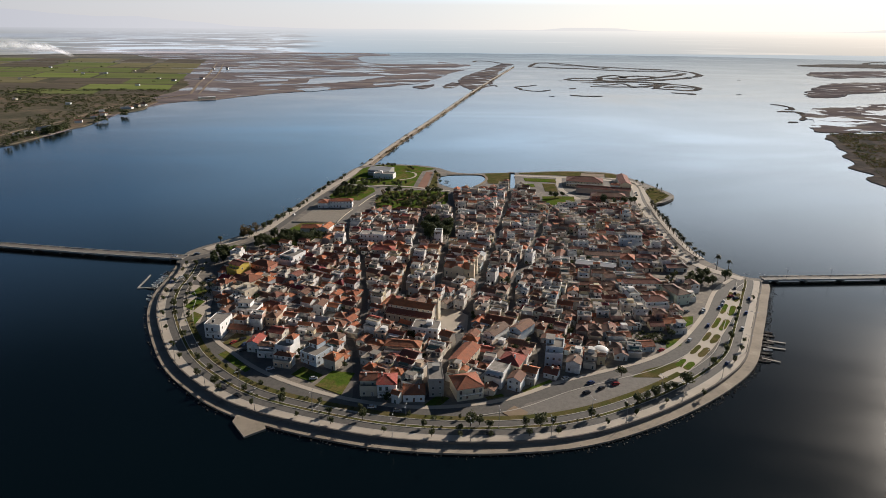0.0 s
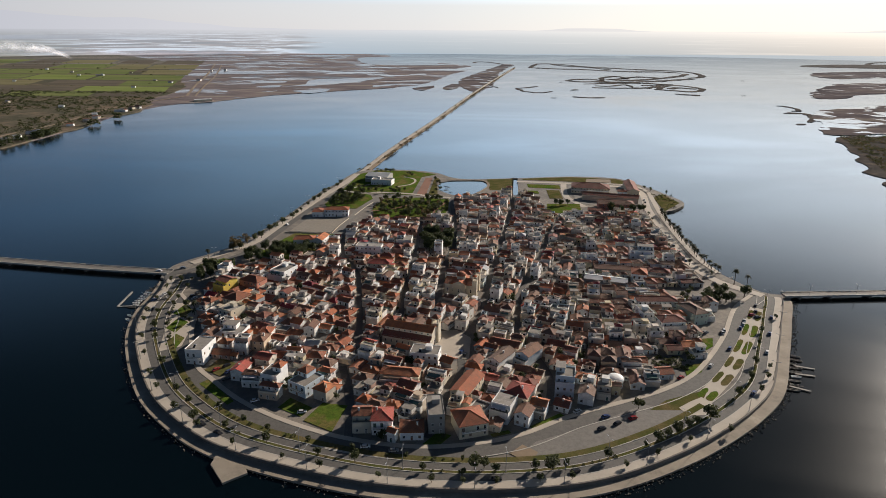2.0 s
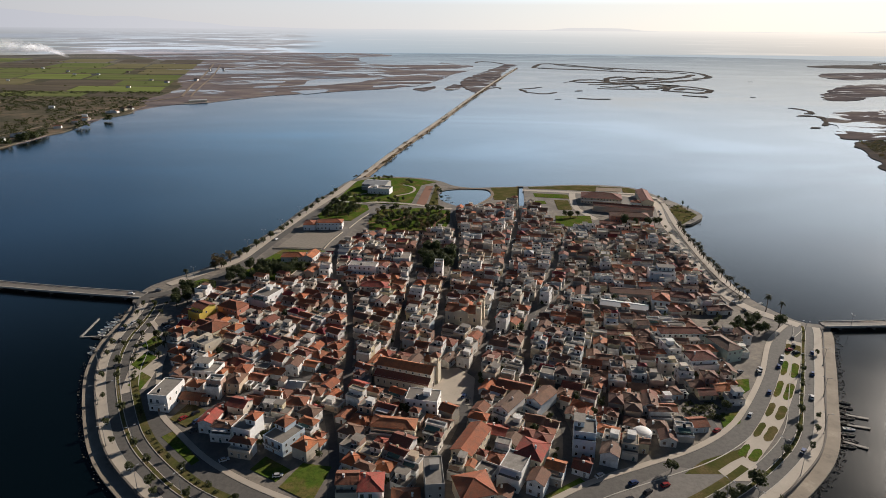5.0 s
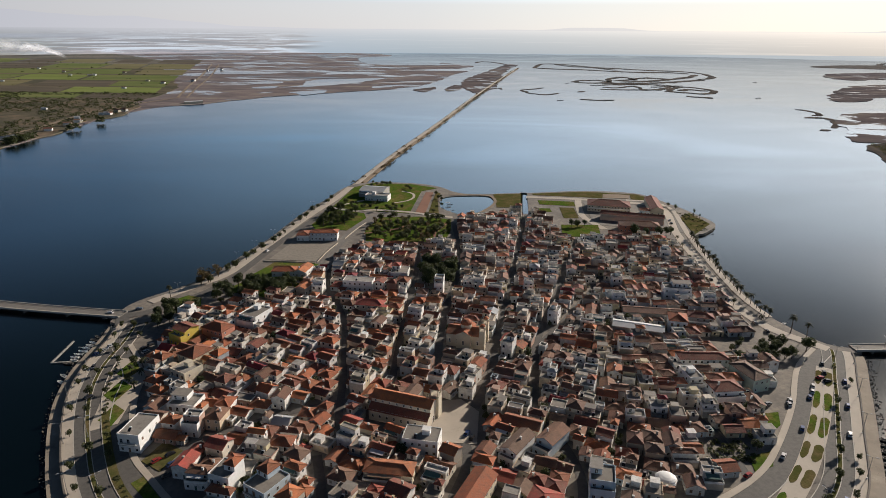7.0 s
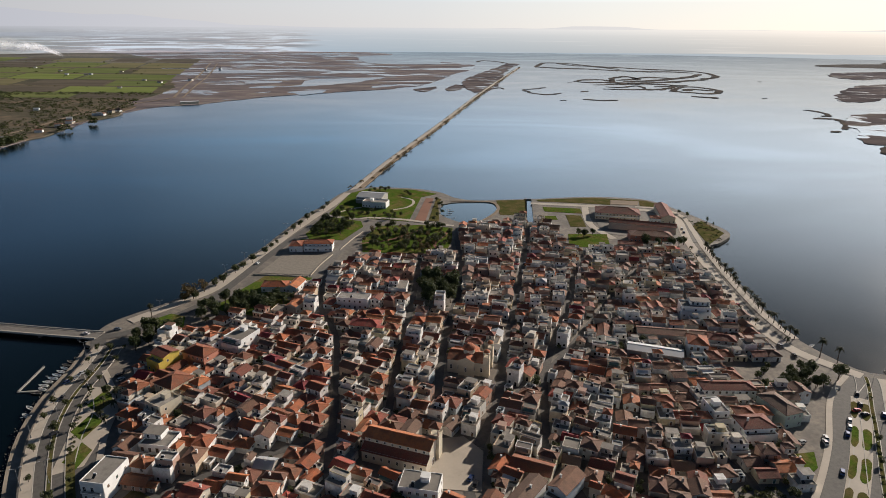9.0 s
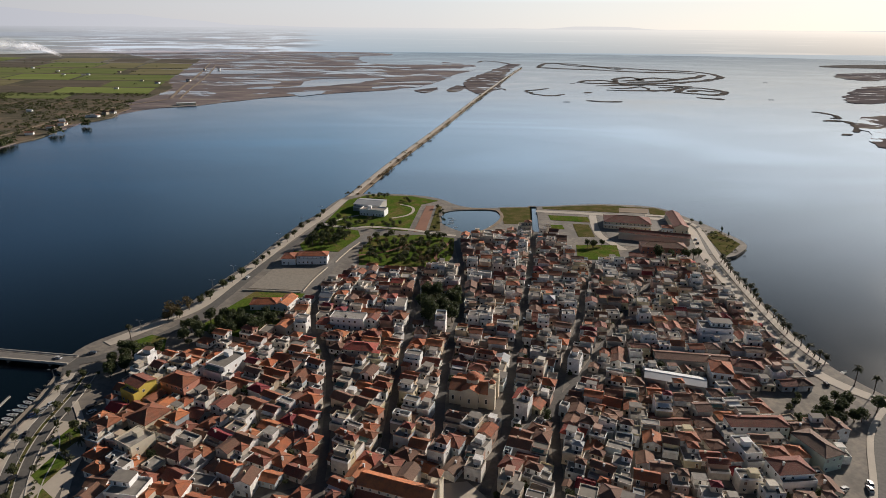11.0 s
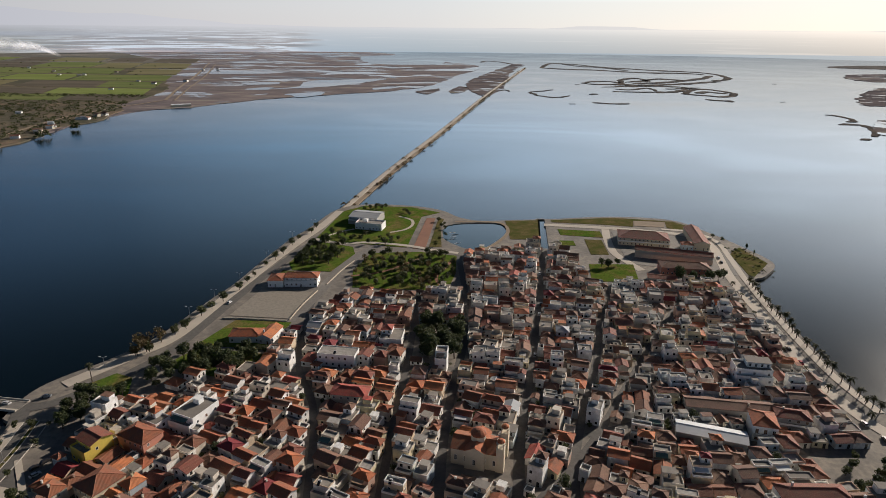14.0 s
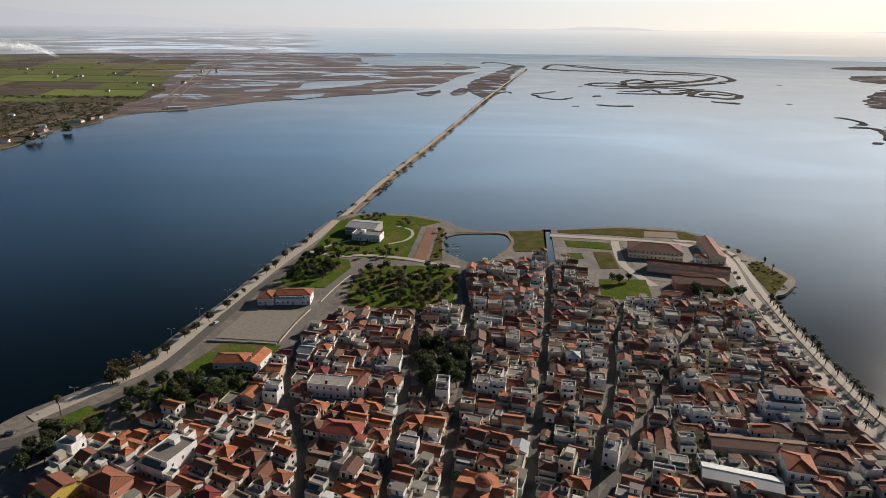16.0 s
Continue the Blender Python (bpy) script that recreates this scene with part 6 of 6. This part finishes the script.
# groves and bushes on the far shores
pts = []
for _ in range(6000):
    x, y = r.uniform(-1700, -690), r.uniform(850, 1800)
    if inside((x, y), plain_cut) and noise.noise(Vector((x / 130, y / 110, 3))) > -0.2:
        pts.append((x, y, 1.6))
for p in coast:
    if -700 < p.x < -640 and 850 < p.y < 1450:
        for _ in range(2):
            pts.append((p.x - r.uniform(6, 40), p.y + r.uniform(-14, 14), 1.6))
far_trees = []
for x, y, n in ((-640, 925, 4), (-648, 968, 4), (-645, 1000, 3), (-638, 1034, 10), (-640, 1062, 8), (-628, 1150, 3), (-628, 1262, 4)):
    for _ in range(n):
        far_trees.append((x - 8 + r.uniform(-14, 4), y + r.uniform(-20, 20), 3.0))
shrubs("shore_trees", [(x, y, z + h) for x, y, z in far_trees for h in (0, 4.5)], LEAF_PINE, "tall dark trees along the far shore", 3.5, 6.0, 26)
shrubs("olive_groves", pts, LEAF, "dark olive groves on the far plain", 2.0, 5.0, 12)
pts = []
for _ in range(9000):
    x, y = r.uniform(500, 800), r.uniform(600, 1090)
    if x > 512 + max(0, (y - 690)) * 0.40 and noise.noise(Vector((x / 60, y / 60, 8))) > -0.3:
        pts.append((x, y, 0.8))
shrubs("shore_scrub", pts[::3], LEAF, "dark scrub on the east mainland shore", 1.2, 3.4, 10)
shrubs("dry_shore_scrub", pts[1::3], LEAF_DRY, "brown scrub on the east mainland shore", 1.0, 2.8, 10)
pts = []
for _ in range(1400):
    x, y = r.uniform(-2600, -700), r.uniform(1750, 3400)
    if inside((x, y), plain_cut) and abs((x * 0.25 + y) % 160 - 80) < 9:
        pts.append((x, y, 1.6))
shrubs("field_hedges", pts, LEAF, "dark hedges between the far fields", 3.0, 7.0, 10)

# ---- far houses, smoke ----
for j in range(46):
    if j < 22:
        p = r.choice([c for c in coast if -700 < c.x < -640 and 880 < c.y < 1500])
        x, y = p.x - r.uniform(10, 40), p.y + r.uniform(-12, 12)
    else:
        x, y = r.uniform(-1900, -740), r.uniform(1000, 2900)
    b = Build()
    w, d, h = r.uniform(8, 15), r.uniform(6, 9), r.uniform(2.8, 5.0)
    b.box(-w / 2, -d / 2, -0.5, w / 2, d / 2, h)
    ob = tagged(new("farm_house", b.mesh("wall", P_WHITE if j % 3 else P_CREAM)), "small pale farmhouse on the far plain", "house", "farmhouses on the plain")
    ob.matrix_basis = pose(x, y, 1.6, 0, 0, r.uniform(-30, 30))
    rb, _ = roof_build(w, d, h, "gable", 0.4)
    part("roof", rb.mesh("roof", OLD_TILES if j % 2 else SHEET_GREY), ob)
b = Build()
b.box(-20, -8, -0.5, 20, 8, 4.5)
ob = tagged(new("warehouse", b.mesh("wall", P_CREAM)), "long pale warehouse on the far shore", "warehouse")
ob.matrix_basis = pose(-594, 1580, 0.7, 0, 0, 28)
rb, _ = roof_build(40, 16, 4.5, "gable", 0.06)
part("roof", rb.mesh("roof", SHEET_WHITE), ob)

k = Mat("smoke", 1.0)
w = k.coords()
front_lit = k.node("ShaderNodeBsdfDiffuse", Color=(0.62, 0.62, 0.64, 1))
back_lit = k.node("ShaderNodeBsdfTranslucent", Color=(0.62, 0.62, 0.64, 1))
dif = k.node("ShaderNodeAddShader")
k.t.links.new(front_lit.outputs[0], dif.inputs[0])
k.t.links.new(back_lit.outputs[0], dif.inputs[1])
tr = k.node("ShaderNodeBsdfTransparent")
thick = k.t.nodes.new("ShaderNodeAttribute")
thick.attribute_name = "thickness"
puffs = k.ramp(k.noise(w, 0.014, 5, 0.6, 0.6), [(0.34, 0.15), (0.60, 1.0)])
alpha = k.mix(1.0, puffs, thick.outputs["Color"], "MULTIPLY")
mx = k.node("ShaderNodeMixShader", Fac=alpha)
k.t.links.new(tr.outputs[0], mx.inputs[1])
k.t.links.new(dif.outputs[0], mx.inputs[2])
k.t.links.new(mx.outputs[0], k.t.nodes["Material Output"].inputs[0])
# two nested veils of a plume that widens and thins as it drifts
b, dense = Build(), []
RINGS, SIDES = 60, 28
for shell in (1.0, 0.6):
    n0 = len(b.v)
    for i in range(RINGS):
        f = i / (RINGS - 1)
        axis = Vector((-1990 - 760 * f, 3480 + 60 * math.sin(3 * f), 10 + 120 * f ** 0.7 + 10 * math.sin(9 * f)))
        rad = (7 + 72 * f ** 0.8) * (1 + 0.35 * noise.noise(Vector((f * 9, 1, shell)))) * shell
        for a in range(SIDES):
            u = 2 * math.pi * a / SIDES
            p = axis + Vector((0, rad * math.cos(u), rad * 0.8 * math.sin(u)))
            b.v.append(tuple(p + noise.noise_vector(p * 0.025) * rad * 0.3))
            dense.append((0.42 - 0.30 * f) * math.cos(u) ** 2 * min(1, f * 10) * min(1, (1 - f) * 5))
    for i in range(RINGS - 1):
        for a in range(SIDES):
            c = (a + 1) % SIDES
            b.f.append((n0 + i * SIDES + a, n0 + i * SIDES + c, n0 + (i + 1) * SIDES + c, n0 + (i + 1) * SIDES + a))
            b.i.append(0)
me = b.mesh("smoke", k.m)
me.attributes.new("thickness", "FLOAT", "POINT").data.foreach_set("value", dense)
for p in me.polygons:
    p.use_smooth = True
tagged(new("smoke_plume", me), "white smoke drifting from a field fire", "smoke", kind="stuff")


# ---- bridges ----
def bridge(pts, label, half):
    ln = spline(pts, 8)
    ob = tagged(new("bridge", strip("deck", offset(ln, half), offset(ln, -half), 2.4, ASPHALT_LOT, 0.7)), label, "bridge")
    for s in (1, -1):
        part("parapet", strip("parapet", offset(ln, s * half + 0.2), offset(ln, s * half - 0.2), 3.0, KERB, 1.1), ob, "low concrete parapet")
        part("walkway", strip("walkway", offset(ln, s * (half - 0.8) + 0.6), offset(ln, s * (half - 0.8) - 0.6), 2.55, PAVING, 0.2), ob)
    for i in range(2, len(ln) - 1, 3):
        d = (ln[i + 1] - ln[i]).normalized()
        b = Build()
        b.box(-0.6, 0.4 - half, -1.5, 0.6, half - 0.4, 1.4)
        b.box(-0.9, 0.1 - half, 1.35, 0.9, half - 0.1, 1.68)
        part("pier", b.mesh("pier", WALL_STONE), ob, "", pose(ln[i].x, ln[i].y, 0, 0, 0, math.degrees(math.atan2(d.y, d.x))))
    return ln


west = bridge([(-196, 440), (-260, 449), (-355, 466), (-560, 502), (-900, 565)], "low concrete road bridge to the west shore", 4.2)
east = bridge([(226, 406), (316, 411), (480, 420), (760, 436)], "low concrete road bridge to the east shore", 3.4)


# ---- lamps, cars, boats ----
def lamp_meshes(h):
    p, a, l = Build(), Build(), Build()
    p.box(-0.25, -0.25, -0.2, 0.25, 0.25, 0.3)
    p.tube((0, 0, 0.3), (0, 0, h), 0.13, 0.07, 6)
    a.tube((0, 0, h - 0.3), (1.6, 0, h + 0.25), 0.06, 0.05, 5)
    l.box(1.1, -0.16, h + 0.2, 2.1, 0.16, h + 0.36)
    return p.mesh("pole", METAL), a.mesh("arm", METAL), l.mesh("lamp_head", SHEET_GREY)


TALL, LOW = lamp_meshes(10.0), lamp_meshes(7.0)


def street_lamp(x, y, z, rz, kind, label="tall grey double-arm street lamp"):
    ob = tagged(new("street_lamp", kind[0]), label, "street lamp", "street lamps")
    ob.matrix_basis = pose(x, y, z, 0, 0, rz)
    for turn in (0, 180):
        part("arm", kind[1], ob, "", pose(0, 0, 0, 0, 0, turn))
        part("lamp_head", kind[2], ob, "", pose(0, 0, 0, 0, 0, turn))


for d, gap, z, kind in ((7.2, 33.0, TOWN_Z, TALL), (16.3, 41.0, TOWN_Z - 0.02, TALL)):
    ln, run, nxt = offset(front, d), 0.0, 14.0 if d < 10 else 30.0
    for p, q in zip(ln, ln[1:]):
        run += (q - p).length
        if run > nxt:
            nxt = run + gap
            street_lamp(p.x, p.y, z, math.degrees(math.atan2(q.y - p.y, q.x - p.x)) + 90, kind)
for p in spline([(-176, 474), (-163, 508), (-151, 561), (-144, 590), (-138, 634), (-130, 681), (-120, 716)], 26):
    street_lamp(p.x, p.y, GZ, 0, LOW)
for i in range(3, len(east) - 1, 4):
    street_lamp(east[i].x, east[i].y - 2.5, 2.55, 90, LOW)


def car_meshes(seed, rgb):
    k = Mat("car_paint", 0.28, 0.2)
    w = k.coords()
    k.color(k.mix(k.noise(w, 2.0, 3), rgb, tuple(c * 0.85 for c in rgb)))
    b, g, t = Build(), Build(), Build()
    b.box(-2.1, -0.85, 0.28, 2.1, 0.85, 0.62, 0)
    b.box(-2.05, -0.84, 0.62, 2.0, 0.84, 0.90, 0, None, 0.10)
    b.box(-1.25, -0.66, 1.34, 0.62, 0.66, 1.44, 0, None, 0.06)
    g.box(-1.65, -0.78, 0.90, 1.05, 0.78, 1.34, 0, None, 0.0)
    g.v = [((-1.65 if v[0] < 0 else 1.05) + (0.38 if v[0] < 0 else -0.42) * (v[2] > 1), v[1] * (0.86 if v[2] > 1 else 1), v[2]) for v in g.v]
    t.tube((0, -0.11, 0), (0, 0.11, 0), 0.32, 0.32, 10)
    return b.mesh("body", k.m), g.mesh("cabin", GLASS), t.mesh("wheel", RUBBER)


CARS = [(car_meshes(i, rgb), word) for i, (rgb, word) in enumerate((((0.62, 0.62, 0.62), "white"), ((0.03, 0.03, 0.035), "black"), ((0.28, 0.29, 0.30), "silver grey"),
                                                                     ((0.35, 0.03, 0.03), "red"), ((0.05, 0.08, 0.20), "dark blue")))]


def car(x, y, rz, pick, z=TOWN_Z - 0.16):
    (body, cabin, wheel), word = CARS[pick]
    ob = tagged(new("car", body), word + " parked car on the asphalt", "car", "parked cars")
    ob.matrix_basis = pose(x, y, z, 0, 0, rz)
    part("cabin", cabin, ob, "dark glazed cabin")
    for wx in (-1.3, 1.3):
        for wy in (-0.78, 0.78):
            part("wheel", wheel, ob, "", Matrix.Translation((wx, wy, 0.32)))


for x, y, rz, c in ((-32, 243.5, 5, 0), (-20, 241, 5, 2), (53, 229, 20, 1), (70, 257, 30, 1), (78, 261, 35, 1), (86, 265, 20, 3), (74, 266, 30, 4), (62, 270, 28, 0),
                    (199, 388, 60, 1), (195, 379, 60, 1), (182, 366, 60, 0), (179, 361, 60, 0), (175, 356, 60, 4), (158, 331, 58, 4), (164, 353, 80, 0), (162, 350, 80, 0),
                    (152, 350, 20, 2), (150, 348, 30, 1), (190, 374, 20, 3), (192, 371, 20, 1), (-164, 398, 62, 1), (-162, 402, 62, 1), (-161, 394, 60, 0), (-183, 400, 65, 0),
                    (-184, 395, 65, 2), (-186, 391, 65, 4), (-150, 390, 40, 3), (-190, 448, 10, 2), (-205, 442, 170, 0), (-116, 305, 60, 3), (-112, 309, 50, 1), (-109, 303, 55, 4),
                    (-108, 296, 40, 1), (-40, 272, 80, 0), (-88, 277, 30, 0), (-64, 268, 10, 0), (188, 425, 80, 1), (186, 436, 85, 2), (184, 470, 88, 4), (185, 480, 88, 1), (186, 490, 85, 3),
                    (187, 505, 85, 1), (189, 520, 83, 0), (176, 424, 20, 1), (170, 428, 25, 2), (-168, 350, 60, 1), (10, 325, 70, 4), (12, 322, 70, 1), (34, 424, 80, 0), (36, 430, 80, 1),
                    (46, 494, 80, 2), (55, 545, 80, 0), (58, 560, 80, 1), (120, 300, 40, 3), (140, 312, 50, 0), (205, 640, 80, 1), (207, 650, 80, 0), (-140, 556, 75, 0), (64, 612, 80, 0)):
    car(x, y, rz + random.Random(int(x * 3 + y)).uniform(-5, 5), c)
run = 0.0
for p, q in zip(offset(front, 11.9), offset(front[1:], 11.9)):
    run += (q - p).length
    if run > 9:
        run = 0.0
        if trees.random() < 0.22:
            car(p.x, p.y, math.degrees(math.atan2(q.y - p.y, q.x - p.x)), trees.choice((0, 1, 1, 2, 4)), TOWN_Z - 0.12)


def boat_meshes(L, paint):
    b, s = Build(), Build()
    rim = [(-L / 2, 0.7), (-L * 0.1, 0.95), (L * 0.25, 0.75), (L / 2, 0.0)]
    out = [(x, y) for x, y in rim] + [(x, -y) for x, y in reversed(rim[:-1])]
    n = len(out)
    for i in range(n):
        p, q = out[i], out[(i + 1) % n]
        b.face([(p[0] * 0.9, p[1] * 0.6, -0.3), (q[0] * 0.9, q[1] * 0.6, -0.3), (q[0], q[1], 0.55), (p[0], p[1], 0.55)])
        b.face([(p[0], p[1], 0.55), (q[0], q[1], 0.55), (q[0] * 0.93, q[1] * 0.85, 0.55), (p[0] * 0.93, p[1] * 0.85, 0.55)], 1)
        b.face([(q[0] * 0.88, q[1] * 0.55, 0.1), (p[0] * 0.88, p[1] * 0.55, 0.1), (p[0] * 0.93, p[1] * 0.85, 0.55), (q[0] * 0.93, q[1] * 0.85, 0.55)])
    b.face([(x * 0.88, y * 0.55, 0.1) for x, y in reversed(out)])
    for x in (-L * 0.25, L * 0.1):
        s.box(x - 0.15, -0.8, 0.35, x + 0.15, 0.8, 0.42)
    return b.mesh("hull", [paint, CONCRETE if paint is WOOD else WHITE]), s.mesh("thwart", WOOD)


BOATS = [(boat_meshes(6.0, WOOD), "dark wooden"), (boat_meshes(5.2, P_WHITE), "white"), (boat_meshes(5.6, P_BLUE), "pale blue")]
spots = [(188 - 2.2 * j + trees.uniform(-1, 1), 326 - 4.2 * j, -22 + trees.uniform(-12, 12), trees.choice((0, 0, 0, 1))) for j in range(9)]
spots = [(x + 3.5, y, rz, c) for x, y, rz, c in spots]
spots += [(-197 + trees.uniform(-1.5, 1.5), 414 - 3.3 * j, 165 + trees.uniform(-15, 15), trees.choice((0, 1, 1, 2))) for j in range(10)]
spots += [(-193, 372, 150, 1), (-191, 366, 150, 1), (206, 440, 30, 1), (2, 690, 20, 0), (3, 696, 10, 1), (4, 702, 15, 0), (2, 708, 0, 1), (6, 680, 30, 2), (38, 684, 60, 1), (32, 674, 55, 0)]
for x, y, rz, c in spots:
    (hull, thwart), word = BOATS[c]
    ob = tagged(new("boat", hull), word + " rowing boat moored at the shore", "boat", "moored boats")
    ob.matrix_basis = pose(x, y, 0.12 if not 0 < x < 40 else 0.95, 0, 0, rz)
    part("thwart", thwart, ob)
for a, c in (((-209, 409), (-207, 385)), ((-207, 385), (-193, 387))):
    a, c = Vector((*a, 0)), Vector((*c, 0))
    ln = [a.lerp(c, j / 6) for j in range(7)]
    ob = tagged(new("floating_dock", strip("deck", offset(ln, 0.5), offset(ln, -0.5), 0.45, CONCRETE, 0.4)), "pale floating dock on dark water", "dock")
    for p in ln[::2]:
        b = Build()
        b.tube((p.x, p.y, -1.5), (p.x, p.y, 1.1), 0.12, 0.12, 6)
        part("pile", b.mesh("pile", WOOD), ob)
for x, y, rz in ((193, 316, -20), (189, 308, -15), (180, 296, -30)):
    b = Build()
    b.box(0, -0.7, 0.45, 9.5, 0.7, 0.57)
    ob = tagged(new("jetty", b.mesh("deck", WOOD)), "dark wooden fishing jetty", "jetty", "wooden jetties")
    ob.matrix_basis = pose(x - 7, y, 0, 0, 0, rz)
    for j in (0.3, 4.6, 9.1):
        for s in (-0.6, 0.6):
            b = Build()
            b.tube((j, s, -1.2), (j, s, 0.9), 0.1, 0.1, 5)
            part("pile", b.mesh("pile", WOOD), ob)
tagged(new("stone_jetty", sheet_mesh("stone_jetty", square([(-93, 239), (-93.5, 233.5), (-85, 222.5), (-77, 228.5), (-79, 232)]), 0.95, QUAY, (), 2.0)), "short concrete jetty on the quay", "jetty")

# broken stones along the water
r = random.Random(5)
b = Build()
for p, nrm in zip(front, normals(front)):
    for _ in range(6 if p.x < 60 else 14):
        d = r.uniform(-0.3 if p.x < 60 else -1.6, 1.2)
        c = p + nrm * d + Vector((r.uniform(-2, 2), r.uniform(-2, 2), 0))
        s = r.uniform(0.15, 0.45)
        m = Matrix.Translation((c.x, c.y, 0.02 + 0.5 * max(0, d))) @ Euler((r.uniform(0, 3), r.uniform(0, 3), r.uniform(0, 3))).to_matrix().to_4x4()
        b.box(-s, -s * 0.7, -s * 0.5, s, s * 0.7, s * 0.5, 0, m, s * 0.25)
tagged(new("shore_stones", b.mesh("shore_stones", ROCK)), "broken stones along the waterline", "stones", kind="stuff")
